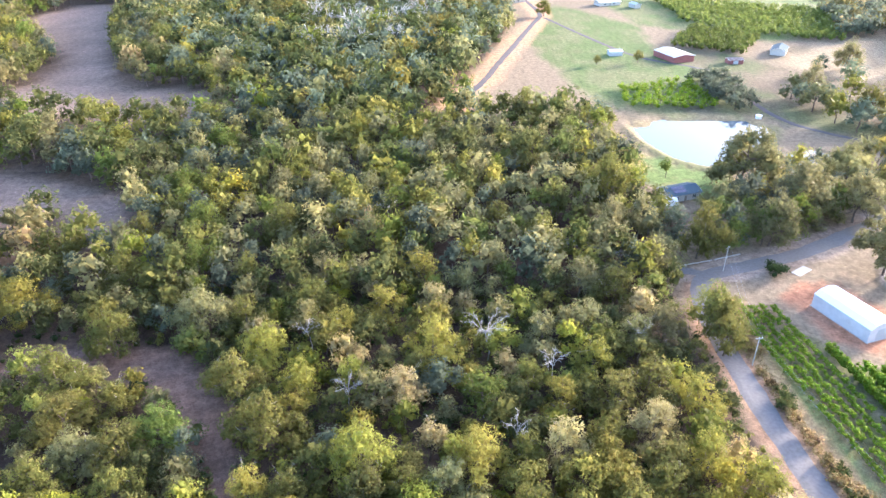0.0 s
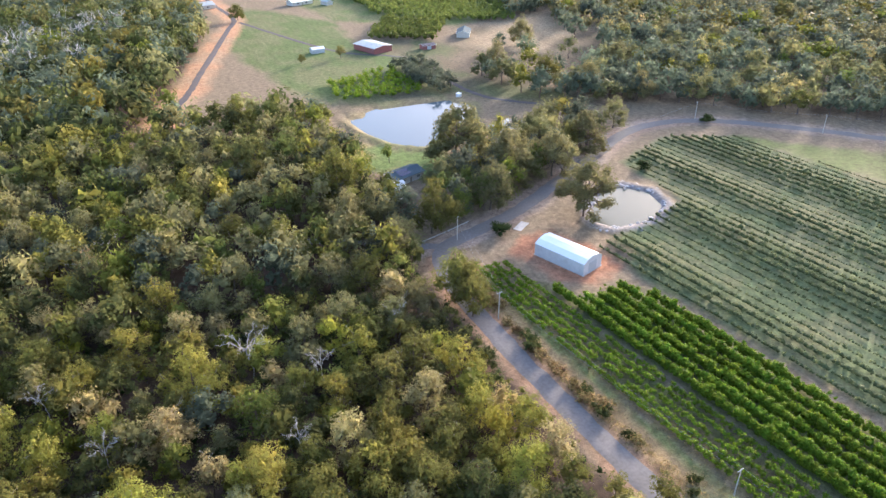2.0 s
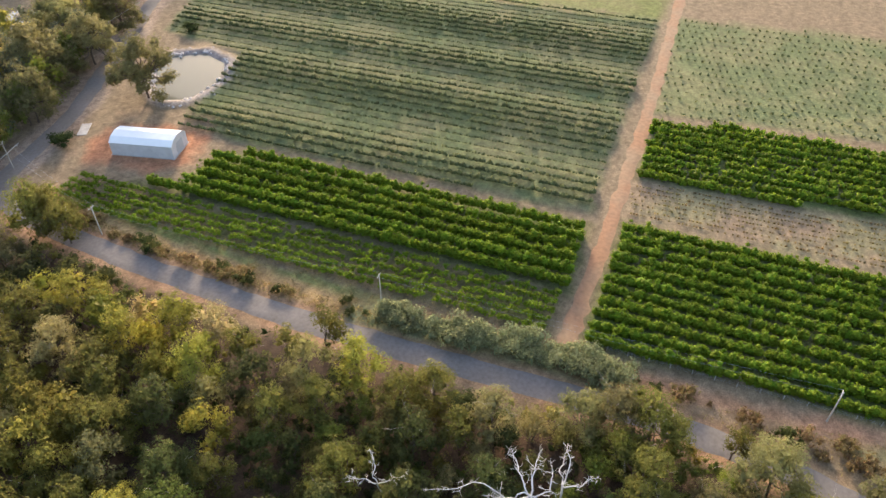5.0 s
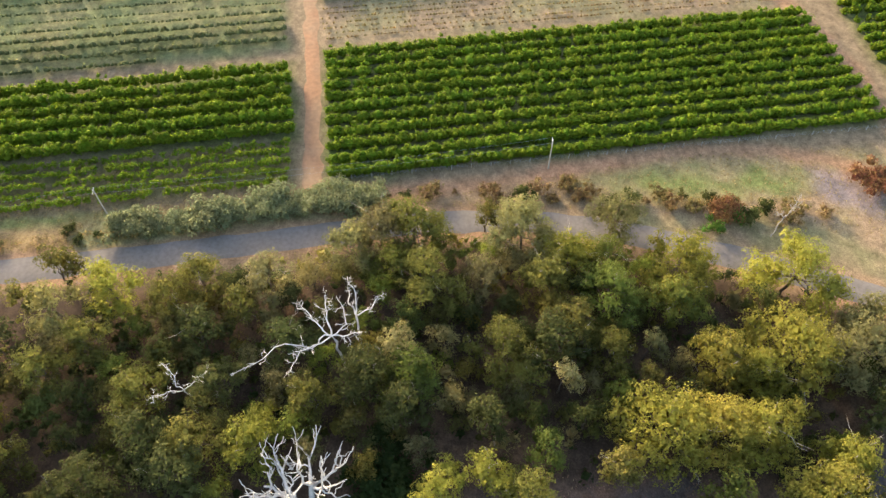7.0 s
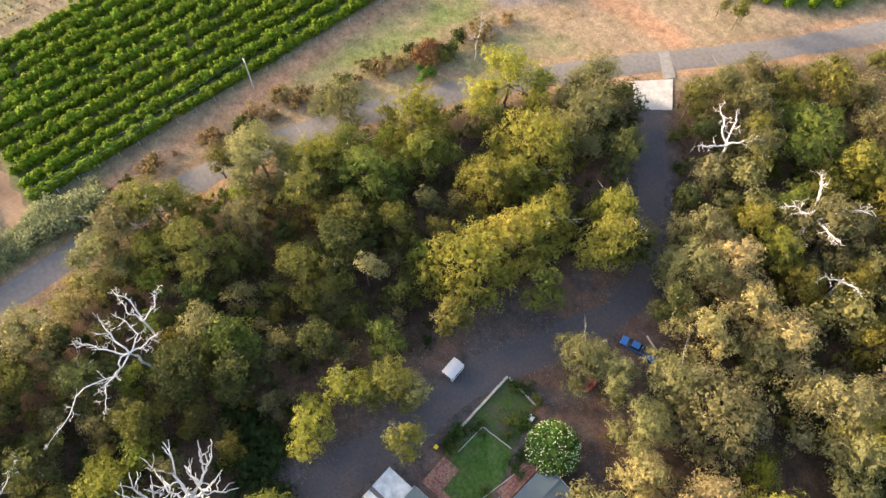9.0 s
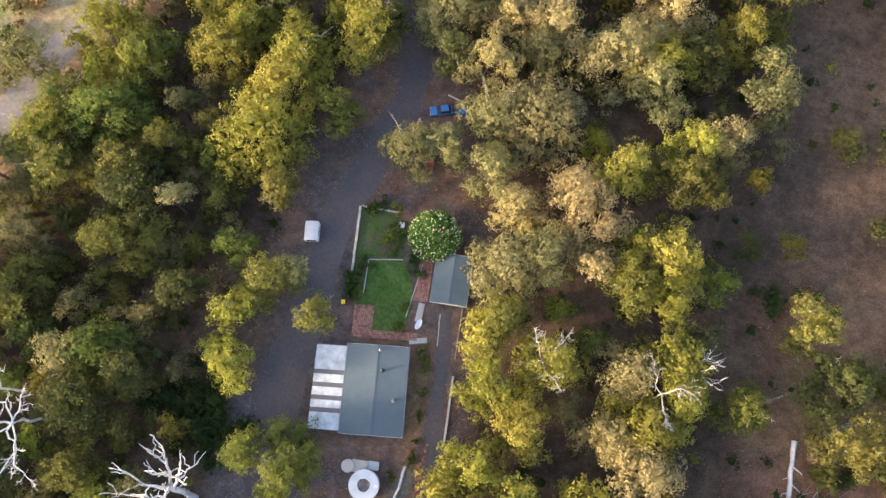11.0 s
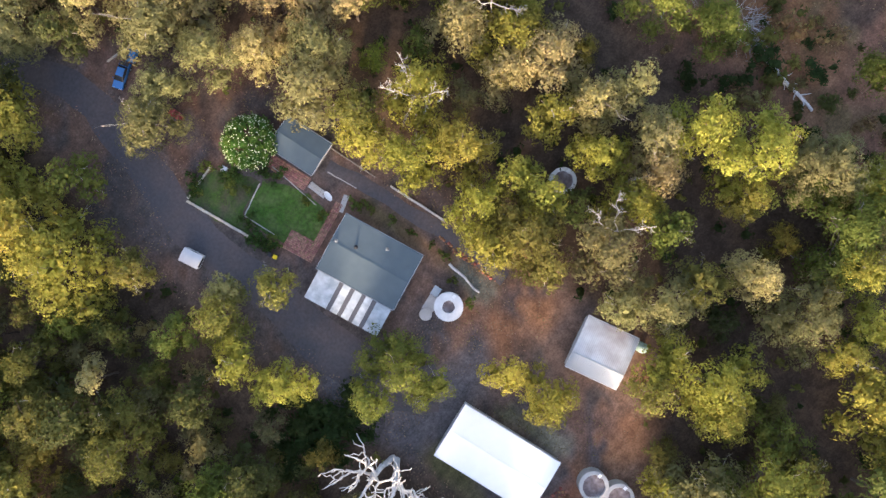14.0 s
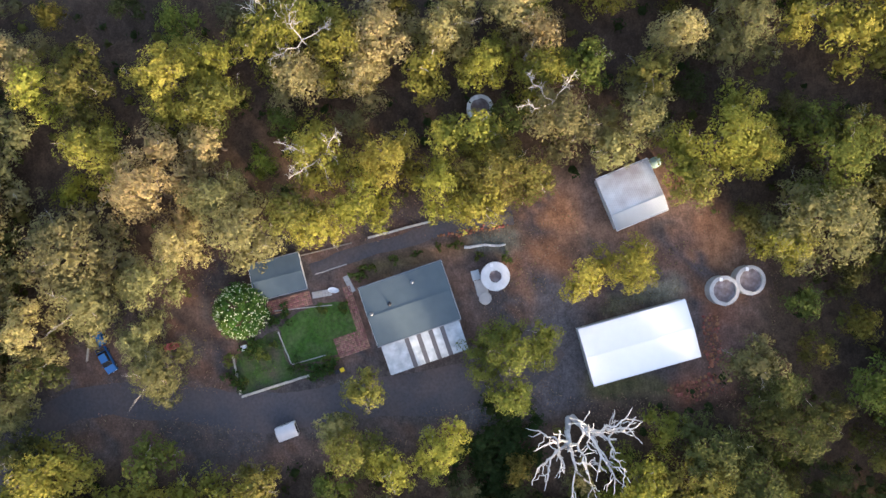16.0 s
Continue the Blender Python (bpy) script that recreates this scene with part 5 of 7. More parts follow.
def gable_building(name, x, y, rz, L, W, h, ridge, roof, wall, label, category="house", ridge_y=0.0, over=0.45, openings=(), gutters=True, vents=(), roof_far=None):
    ob = thing(name, pose(x, y, 0, 0, 0, rz), label, category)
    part("wall_shell", gable_wall(L - 2 * over, W - 2 * over, h, ridge - 0.12, ridge_y), wall, ob)
    pitch_a, pitch_b = (ridge - h) / (W / 2 + ridge_y), (ridge - h) / (W / 2 - ridge_y)
    part("roof_slope", slope(bmesh.new(), -L / 2, L / 2, -W / 2, h, ridge_y, ridge), roof, ob)
    part("roof_slope", slope(bmesh.new(), -L / 2, L / 2, W / 2, h, ridge_y, ridge), roof_far or roof, ob)
    bm = bmesh.new()
    for s, p in ((-1, pitch_a), (1, pitch_b)):
        box(bm, (L + 0.04, 0.22, 0.02), (0, ridge_y + s * 0.1, ridge + 0.03 - 0.1 * p), (s * -math.degrees(math.atan(p)), 0, 0))
    part("ridge_cap", bm, roof, ob)
    if gutters:
        for s in (-1, 1):
            bm = boxes(((L, 0.14, 0.02), (0, s * (W / 2 + 0.05), h - 0.14)), ((L, 0.02, 0.12), (0, s * (W / 2 + 0.12), h - 0.09)))
            part("gutter", bm, M_WHITE if category != "house" else M_METAL, ob)
        for s in (-1, 1):
            bm = slope(bmesh.new(), s * (L / 2 + 0.02) - 0.02, s * (L / 2 + 0.02) + 0.02, -W / 2, h - 0.02, ridge_y, ridge - 0.02, 0.18)
            slope(bm, s * (L / 2 + 0.02) - 0.02, s * (L / 2 + 0.02) + 0.02, W / 2, h - 0.02, ridge_y, ridge - 0.02, 0.18)
            part("bargeboard", bm, M_WHITE, ob)
    wl, ww = L - 2 * over, W - 2 * over
    for kind_, side, pos, wd, ht in openings:
        if side in ("front", "back"):
            s = -1 if side == "front" else 1
            at = (pos, s * (ww / 2 + 0.01), 0)
            ax = "y"
        else:
            s = -1 if side == "near" else 1
            at = (s * (wl / 2 + 0.01), pos, 0)
            ax = "x"
        if kind_ == "window":
            window_part(ob, at[0], at[1], 1.5, wd, ht, s, ax)
        else:
            m = pose(at[0], at[1], ht / 2, 0, 0, 0 if ax == "y" else 90)
            d = part("door", boxes(((wd, 0.07, ht), (0, 0, 0)), bevel=0.01), M_TIMBER if kind_ == "door" else M_SHEDWALL, ob, "", m)
            part("handle", boxes(((0.12, 0.12, 0.03), (wd * 0.38, 0, 0))), M_METAL, d)
    for vx, vy, dark in vents:
        z = ridge - abs(vy - ridge_y) * (pitch_a if vy < ridge_y else pitch_b)
        bm = bmesh.new()
        cyl(bm, 0.16, 0.16, 0.45, (vx, vy, z - 0.05), n=14)
        cyl(bm, 0.26, 0.10, 0.16, (vx, vy, z + 0.40), n=14)
        cyl(bm, 0.34, 0.30, 0.05, (vx, vy, z), n=14)
        part("roof_vent", bm, M_DARK if dark else M_METAL, ob)
    return ob


house = gable_building("house", 12.05, -4.8, 104.0, 13.9, 9.8, 2.75, 3.15, M_ROOF_BLUE, M_WALL, "low cottage with a blue-grey corrugated steel roof", over=0.5,
                       openings=[("window", "front", -4, 1.6, 1.1), ("window", "front", 3.5, 1.6, 1.1), ("door", "front", 0, 0.9, 2.05), ("window", "back", -3, 1.5, 1.1), ("window", "back", 3, 1.5, 1.1),
                                 ("window", "near", 1.5, 1.4, 1.1), ("door", "near", -1.5, 0.9, 2.05), ("window", "far", 0, 1.4, 1.1)],
                       vents=[(1.5, 3.1, False), (-3.0, 1.0, True), (-6.2, 0.4, False)])
# verandah: a lean-to along the house, clear and smoked sheets by turns
verandah = thing("verandah", pose(12.05, -4.8, 0, 0, 0, 104.0), "lean-to verandah roof of white and smoked sheets on posts", "verandah")
sheet_edges = [(-6.5, -2.6, 0), (-2.6, -1.9, 1), (-1.9, -0.6, 0), (-0.6, 0.1, 1), (0.1, 1.4, 0), (1.4, 2.1, 1), (2.1, 3.3, 0), (3.3, 4.0, 1), (4.0, 6.6, 0)]
for xa, xb, smoked in sheet_edges:
    part("roof_sheet", slope(bmesh.new(), xa, xb - 0.02, -4.95, 2.62, -9.9, 2.25, 0.03), M_SMOKE if smoked else M_ROOF_SHEET, verandah, "smoked translucent sheet" if smoked else "")
for px in (-6.3, -2.1, 2.1, 6.3):
    part("post", boxes(((0.1, 0.1, 2.25), (px, -9.7, 1.1)), bevel=0.01), M_PALE_TIMBER, verandah)
part("beam", boxes(((13.0, 0.08, 0.18), (0, -9.75, 2.14))), M_PALE_TIMBER, verandah)
for px in (-6.3, -2.1, 2.1, 6.3):
    part("rafter", boxes(((0.06, 4.9, 0.12), (px, -7.4, 2.33), (4.3, 0, 0))), M_PALE_TIMBER, verandah)

gable_building("cottage", 6.05, -25.4, 99.5, 8.3, 5.9, 2.5, 2.85, M_ROOF_BLUE, M_WALL, "small cottage with a blue-grey gabled steel roof", over=0.35,
               openings=[("window", "front", -2, 1.4, 1.0), ("door", "front", 1, 0.85, 2.0), ("window", "back", 0, 1.2, 1.0), ("window", "far", 0.5, 1.0, 1.0)])
gable_building("machinery_shed", 21.25, 31.0, 100.9, 17.6, 9.3, 3.1, 3.45, M_ROOF_WHITE, M_SHEDWALL, "long farm shed with a bright white steel roof", "shed", over=0.12,
               openings=[("roller_door", "near", 0, 4.0, 2.8), ("door", "front", 5, 0.9, 2.0), ("window", "back", -4, 1.5, 0.9)])
gable_building("old_shed", -2.3, 31.95, 107.5, 8.9, 8.8, 2.5, 3.0, M_ROOF_ZINC, M_SHEDWALL, "old shed with a rust-streaked galvanised roof", "shed", ridge_y=-1.9, over=0.2, roof_far=M_ROOF_RUST,
               openings=[("roller_door", "near", 0, 2.6, 2.2), ("window", "front", 2, 1.2, 0.9)])


def water_tank(x, y, r, h, label, hole=0.72, shell=None):
    ob = thing("water_tank", pose(x, y, 0), label, "water tank", "concrete water tanks")
    bm = bmesh.new()
    ro, n = r, 40
    ang = np.linspace(0, 2 * np.pi, n, endpoint=False)
    rings = [(r, -0.1), (r, h - 0.08), (r + 0.04, h - 0.06), (r + 0.04, h), (r * (hole + 0.02), h + 0.12), (r * hole, h + 0.06), (r * hole, h - 0.5)]
    vs = [[bm.verts.new((math.cos(a) * q * (1 + (0.05 * math.sin(3 * a + x) + 0.04 * math.sin(7 * a) if q < r * 0.8 else 0)), math.sin(a) * q, z)) for a in ang] for q, z in rings]
    for a, b in zip(vs[:-1], vs[1:]):
        for i in range(n):
            j = (i + 1) % n
            bm.faces.new((a[i], a[j], b[j], b[i]))
    part("shell", bm, shell or M_TANK, ob, smooth=False)
    bm = bmesh.new()
    cyl(bm, r * (hole + 0.06), r * (hole + 0.06), 0.05, (0, 0, h - 0.28), n=32)
    part("rusty_cover", bm, M_TANK_TOP, ob, "dark rusted sheet sunk inside the rim")
    bm = bmesh.new()
    cyl(bm, 0.05, 0.05, h + 0.1, (r + 0.1, 0, 0), n=10)
    part("pipe", bm, M_METAL, ob)
    bm = boxes(((0.6, 0.5, 0.06), (-r * 0.78, -r * 0.2, h + 0.12)))
    part("hatch", bm, M_WHITE, ob)
    return ob


M_TANK = material("pale_render", (0.70, 0.70, 0.69), 0.8, vary=0.12, scale=1.2, second=(0.50, 0.49, 0.48), second_scale=0.5, second_amount=0.5)
M_TANK_TOP = material("rusted_sheet", (0.16, 0.12, 0.115), 0.8, vary=0.3, scale=1.5, second=(0.30, 0.27, 0.27), second_scale=0.8, second_amount=0.7)
water_tank(8.9, 9.2, 2.3, 2.0, "round concrete water tank with a broad pale ring top", 0.42)
water_tank(14.2, 45.4, 2.35, 2.3, "round grey concrete water tank, one of a close pair", 0.76, M_CONCRETE)
water_tank(12.9, 49.7, 2.35, 2.3, "round grey concrete water tank, one of a close pair", 0.76, M_CONCRETE)
water_tank(-18.2, 9.0, 2.1, 1.9, "round concrete water tank half hidden by a tree")
gt = thing("rain_tank", pose(-7.2, 36.4, 0), "small pale green rainwater tank beside the old shed", "water tank")
bm = bmesh.new()
cyl(bm, 0.85, 0.85, 1.7, n=24)
for k in range(5):
    cyl(bm, 0.88, 0.88, 0.06, (0, 0, 0.25 + k * 0.3), n=24)
M_GREENTANK = material("pale_green_plastic", (0.32, 0.44, 0.38), 0.5, vary=0.08)
part("body", bm, M_GREENTANK, gt)
bm = bmesh.new()
cyl(bm, 0.86, 0.2, 0.3, (0, 0, 1.7), n=24)
part("lid", bm, M_GREENTANK, gt)

# concrete pad, pump box and well cover by the tank
pad = thing("pump_pad", pose(10.6, 6.9, 0, 0, 0, 100), "worn concrete slab under the pump box", "slab")
part("slab", boxes(((1.9, 2.6, 0.14), (0, 0, 0.05)), bevel=0.02), M_CONCRETE, pad)
pump = thing("pump_box", pose(8.5, 6.1, 0, 0, 0, 100), "white steel pump box beside the tank", "pump box")
part("body", boxes(((1.2, 1.5, 0.9), (0, 0, 0.45)), bevel=0.03), M_WHITE, pump)
part("lid", boxes(((1.3, 1.6, 0.06), (0, 0, 0.94))), M_ROOF_ZINC, pump)
well = thing("well_cover", pose(12.4, 7.4, 0), "round concrete well cover on the gravel", "well cover")
bm = bmesh.new()
cyl(bm, 1.05, 1.02, 0.3, (0, 0, -0.05), n=32)
part("ring", bm, M_CONCRETE, well)
bm = bmesh.new()
cyl(bm, 0.9, 0.9, 0.06, (0, 0, 0.26), n=32)
part("lid", bm, M_CONCRETE, well)


def turned(a, b):
    """Middle, length and heading of a line on the ground."""
    return ((a[0] + b[0]) / 2, (a[1] + b[1]) / 2, math.hypot(b[0] - a[0], b[1] - a[1]), math.degrees(math.atan2(b[1] - a[1], b[0] - a[0])))


def block_wall(name, a, b, h, w, piece, mat, label, category):
    """A low wall of separate blocks laid end to end."""
    x, y, length, rz = turned(a, b)
    ob = thing(name, pose(x, y, 0, 0, 0, rz), label, category)
    n = max(2, round(length / piece))
    bm = boxes(((length / n - 0.02, w, h), (0, 0, h / 2 - 0.05)), bevel=0.025)
    me = bpy.data.meshes.new("block")
    bm.to_mesh(me)
    bm.free()
    me.materials.append(mat)
    r = np.random.default_rng(n)
    for i in range(n):
        o = new("block", me)
        o.parent = ob
        o.matrix_basis = pose(-length / 2 + (i + 0.5) * length / n, r.normal(0, 0.015), 0, 0, 0, r.normal(0, 0.8))
    return ob


M_LIMESTONE = material("limestone", (0.46, 0.42, 0.35), 0.9, vary=0.2, scale=2.0, per_object=0.15)
block_wall("garden_wall", (25.0, -33.3), (22.4, -21.8), 0.5, 0.4, 0.8, M_LIMESTONE, "low pale limestone wall along the driveway", "wall")
block_wall("garden_wall", (24.7, -33.5), (18.4, -34.2), 0.4, 0.3, 0.8, M_LIMESTONE, "low limestone wall closing the garden", "wall")
block_wall("garden_edging", (20.4, -24.9), (15.0, -26.6), 0.25, 0.16, 0.9, M_PALE_TIMBER, "timber edging between lawn and garden bed", "edging")
block_wall("garden_edging", (20.5, -24.8), (19.4, -19.0), 0.25, 0.16, 0.9, M_PALE_TIMBER, "timber edging along the lawn", "edging")
block_wall("garden_edging", (11.6, -27.0), (11.4, -17.5), 0.25, 0.14, 0.9, M_PALE_TIMBER, "timber edging beside the cottage paving", "edging")
block_wall("sleeper_wall", (1.0, -10.8), (-0.8, -0.4), 0.5, 0.35, 1.3, M_PALE_TIMBER, "pale timber sleeper wall behind the lane", "wall")
block_wall("sleeper_wall", (3.4, -24.5), (1.6, -13.5), 0.3, 0.2, 1.5, M_TIMBER, "dark timber sleepers edging the back lane", "wall")
block_wall("kerb", (6.2, -19.8), (5.0, -14.6), 0.18, 0.15, 0.9, M_CONCRETE, "thin concrete edging beside the lane", "edging")

sheet("lawn", [(14.4, -26.4), (11.7, -22), (11.3, -14.8), (16.8, -13.4), (17.6, -16.9), (19.3, -17), (20.3, -24.7)], 0.035, M_LAWN, "mown green garden lawn beside the house", "lawn", 0.8, 0.3)
sheet("garden_bed", [(18.2, -33.8), (15.6, -29.4), (15.2, -26.9), (20.5, -25.2), (22.3, -22.2), (24.6, -33)], 0.032, M_GARDEN, "garden bed of bare soil and patchy grass", "garden bed", 0.8, 0.5)


def paving(name, a, b, w, mat, label, nx=None, size=0.45):
    """Paving laid in separate slabs along a line; size is the slab's side."""
    x, y, length, rz = turned(a, b)
    ob = tagged(thing(name, pose(x, y, 0, 0, 0, rz), label, "paving"), kind="structure")
    nu, nv = max(1, round(length / size)), max(1, round(w / size))
    me = bpy.data.meshes.new("paver")
    bm = boxes(((length / nu - 0.03, w / nv - 0.03, 0.10), (0, 0, 0.0)), bevel=0.012)
    bm.to_mesh(me)
    bm.free()
    me.materials.append(mat)
    r = np.random.default_rng(nu * 7 + nv)
    for i in range(nu):
        for j in range(nv):
            o = new("paver", me)
            o.parent = ob
            o.matrix_basis = pose(-length / 2 + (i + 0.5) * length / nu, -w / 2 + (j + 0.5) * w / nv, 0.03 + r.random() * 0.012)
    return ob


M_PAVER = material("red_paver", (0.29, 0.125, 0.095), 0.9, vary=0.3, scale=3.0, second=(0.42, 0.30, 0.24), second_scale=1.5, second_amount=0.5, per_object=0.35)
paving("paving", (18.55, -17.4), (17.25, -12.2), 3.3, M_PAVER, "red brick paving at the end of the verandah", size=0.33)
paving("paving", (15.9, -13.2), (8.6, -15.0), 1.3, M_PAVER, "red brick path along the house wall", size=0.33)
paving("paving", (11.2, -28.0), (9.9, -20.8), 2.3, M_PAVER, "red brick paving along the cottage front", size=0.33)
paving("stepping_path", (6.9, -15.0), (9.6, -13.9), 0.9, M_CONCRETE, "pale concrete slabs leading to the house", size=0.9)
paving("stepping_path", (9.6, -20.6), (9.3, -17.4), 1.1, M_CONCRETE, "pale paving slabs beside the lawn", size=0.5)

# ---------------------------------------------------------------- vehicles and yard things
def wheel(parent, x, y, r=0.36, w=0.24):
    bm = bmesh.new()
    cyl(bm, r, r, w, (0, -w / 2, 0), (-90, 0, 0), n=20)
    t = part("wheel", bm, M_TYRE, parent, "", pose(x, y, r))
    bm = bmesh.new()
    cyl(bm, r * 0.6, r * 0.55, w + 0.02, (0, -w / 2 - 0.01, 0), (-90, 0, 0), n=16)
    part("rim", bm, M_METAL, t)


def profile_body(points, width, taper=0.0):
    """A body from a side profile (x, z), with sides that lean in above."""
    bm = bmesh.new()
    zmin, zmax = min(p[1] for p in points), max(p[1] for p in points)
    sides = []
    for s in (-1, 1):
        sides.append([bm.verts.new((x, s * (width / 2 - taper * (z - zmin) / (zmax - zmin)), z)) for x, z in points])
    bm.faces.new(sides[0])
    bm.faces.new(sides[1][::-1])
    n = len(points)
    for i in range(n):
        j = (i + 1) % n
        bm.faces.new((sides[0][i], sides[1][i], sides[1][j], sides[0][j]))
    bmesh.ops.recalc_face_normals(bm, faces=bm.faces[:])
    bmesh.ops.bevel(bm, geom=bm.edges[:], offset=0.05, segments=2, affect="EDGES", profile=0.5)
    return bm


car = thing("car", pose(17.2, -54.5, 0, 0, 0, 24), "bright blue utility car parked on gravel", "car")
part("body", profile_body([(-2.2, 0.35), (2.15, 0.35), (2.2, 0.75), (1.0, 0.98), (-2.2, 0.98)], 1.78, 0.05), M_BLUE, car)
part("cabin", profile_body([(-1.5, 0.96), (1.05, 0.96), (0.35, 1.46), (-1.15, 1.48)], 1.6, 0.16), M_GLASS, car, "dark glass all round")
part("roof", boxes(((1.35, 1.22, 0.06), (-0.42, 0, 1.49)), bevel=0.02), M_BLUE, car)
part("windscreen", boxes(((0.03, 1.2, 0.62), (0.74, 0, 1.22), (0, -54, 0))), M_GLASS, car)
part("tub", boxes(((0.6, 1.5, 0.3), (-1.85, 0, 0.95)), bevel=0.03), M_DARK, car)
for wx in (-1.35, 1.4):
    for wy in (-0.82, 0.82):
        wheel(car, wx, wy, 0.33, 0.22)
for s in (-1, 1):
    part("headlight", boxes(((0.06, 0.36, 0.14), (2.17, s * 0.62, 0.68)), bevel=0.02), M_WHITE, car)
    part("tail_light", boxes(((0.05, 0.14, 0.3), (-2.2, s * 0.78, 0.75)), bevel=0.01), M_RED, car)
    part("mirror", boxes(((0.12, 0.2, 0.14), (0.75, s * 0.98, 1.02)), bevel=0.03), M_BLUE, car)
part("bumper", boxes(((0.12, 1.7, 0.18), (2.2, 0, 0.45)), bevel=0.03), M_DARK, car)
part("numberplate", boxes(((0.02, 0.37, 0.11), (2.27, 0, 0.47))), M_WHITE, car)

trailer = thing("trailer", pose(13.7, -55.3, 0, 0, 0, 24), "blue box trailer behind the car", "trailer")
part("tray", boxes(((2.3, 1.5, 0.06), (0, 0, 0.55))), M_BLUE, trailer)
for a in (((2.3, 0.05, 0.4), (0, 0.74, 0.75)), ((2.3, 0.05, 0.4), (0, -0.74, 0.75)), ((0.05, 1.5, 0.4), (1.13, 0, 0.75)), ((0.05, 1.5, 0.4), (-1.13, 0, 0.75))):
    part("side_panel", boxes(a), M_BLUE, trailer)
part("drawbar", boxes(((1.3, 0.1, 0.1), (1.7, 0, 0.5))), M_DARK, trailer)
for wy in (-0.85, 0.85):
    wheel(trailer, -0.1, wy, 0.3, 0.18)
part("load", boxes(((1.6, 1.1, 0.35), (-0.1, 0, 0.78), (0, 0, 8)), bevel=0.06), M_BLUE, trailer, "blue tarpaulin over the load")

block_wall("retaining_wall", (12.6, -57.0), (17.2, -57.9), 0.5, 0.16, 1.2, M_PALE_TIMBER, "low pale timber sleeper wall beside the parked car", "wall")
block_wall("retaining_wall", (12.5, -57.0), (12.7, -54.6), 0.5, 0.16, 1.2, M_PALE_TIMBER, "short pale timber sleeper wall behind the trailer", "wall")

M_DINGHY = material("faded_pink_red_paint", (0.52, 0.15, 0.17), 0.6, vary=0.2, scale=2.0)
boat = thing("dinghy", pose(15.9, -43.8, 0, 0, 0, 100), "faded red dinghy lying under a tree", "boat")
bm = bmesh.new()
st = [(-1.35, 0.50), (-0.6, 0.62), (0.3, 0.60), (1.0, 0.38), (1.45, 0.03)]
rows_ = []
for x, hw in st:
    rows_.append([bm.verts.new((x, -hw, 0.5)), bm.verts.new((x, -hw * 0.75, 0.12)), bm.verts.new((x, 0, 0.02)), bm.verts.new((x, hw * 0.75, 0.12)), bm.verts.new((x, hw, 0.5))])
for a, b in zip(rows_[:-1], rows_[1:]):
    for i in range(4):
        bm.faces.new((a[i], a[i + 1], b[i + 1], b[i]))
bm.faces.new(rows_[0])
bmesh.ops.solidify(bm, geom=bm.faces[:], thickness=0.05)
part("hull", bm, M_DINGHY, boat)
for x in (-0.8, 0.3):
    part("thwart", boxes(((0.25, 1.05, 0.04), (x, 0, 0.4))), M_DINGHY, boat)

camper = thing("camper_trailer", pose(31.0, -26.2, 0, 0, 0, 106), "white camper trailer with a domed roof and dark end window", "caravan")
part("body", profile_body([(-1.6, 0.45), (1.6, 0.45), (1.65, 1.5), (1.45, 1.75), (-1.5, 1.75), (-1.65, 1.5)], 2.35, 0.1), M_NET, camper)
bm = bmesh.new()
for k in range(7):
    y0, y1 = -1.15 + k * 2.3 / 7, -1.15 + (k + 1) * 2.3 / 7
    slope(bm, -1.65, 1.65, y0, 1.74 + 0.3 * math.cos(y0 / 1.15 * 1.5), y1, 1.74 + 0.3 * math.cos(y1 / 1.15 * 1.5), 0.04)
bmesh.ops.remove_doubles(bm, verts=bm.verts[:], dist=0.03)
part("roof", bm, M_NET, camper)
part("end_window", boxes(((0.05, 1.6, 0.6), (1.64, 0, 1.3))), M_GLASS, camper)
for s in (-1, 1):
    part("side_window", boxes(((1.5, 0.04, 0.4), (0, s * 1.12, 1.25))), M_GLASS, camper)
part("drawbar", boxes(((1.4, 0.1, 0.1), (-2.2, 0, 0.5))), M_DARK, camper)
for wy in (-1.12, 1.12):
    wheel(camper, 0, wy, 0.34, 0.2)


def wheelie_bin(x, y, lid, label, rz=0):
    ob = thing("wheelie_bin", pose(x, y, 0, 0, 0, rz), label, "bin", "bins")
    bm = bmesh.new()
    bmesh.ops.create_cone(bm, cap_ends=True, segments=4, radius1=0.34, radius2=0.42, depth=0.95, matrix=pose(0, 0, 0.55, 0, 0, 45))
    part("body", bm, M_DARK, ob)
    part("lid", boxes(((0.66, 0.72, 0.09), (0, 0, 1.06), (0, 4, 0)), bevel=0.03), lid, ob)
    for s in (-1, 1):
        bm = bmesh.new()
        cyl(bm, 0.1, 0.1, 0.06, (-0.25, s * 0.28, 0.1), (90, 0, 0), n=12)
        part("wheel", bm, M_TYRE, ob)


wheelie_bin(21.9, -16.6, M_YELLOW, "dark wheelie bin with a yellow lid", 20)
wheelie_bin(22.2, -17.5, M_DARK, "dark wheelie bin with a closed lid", 10)

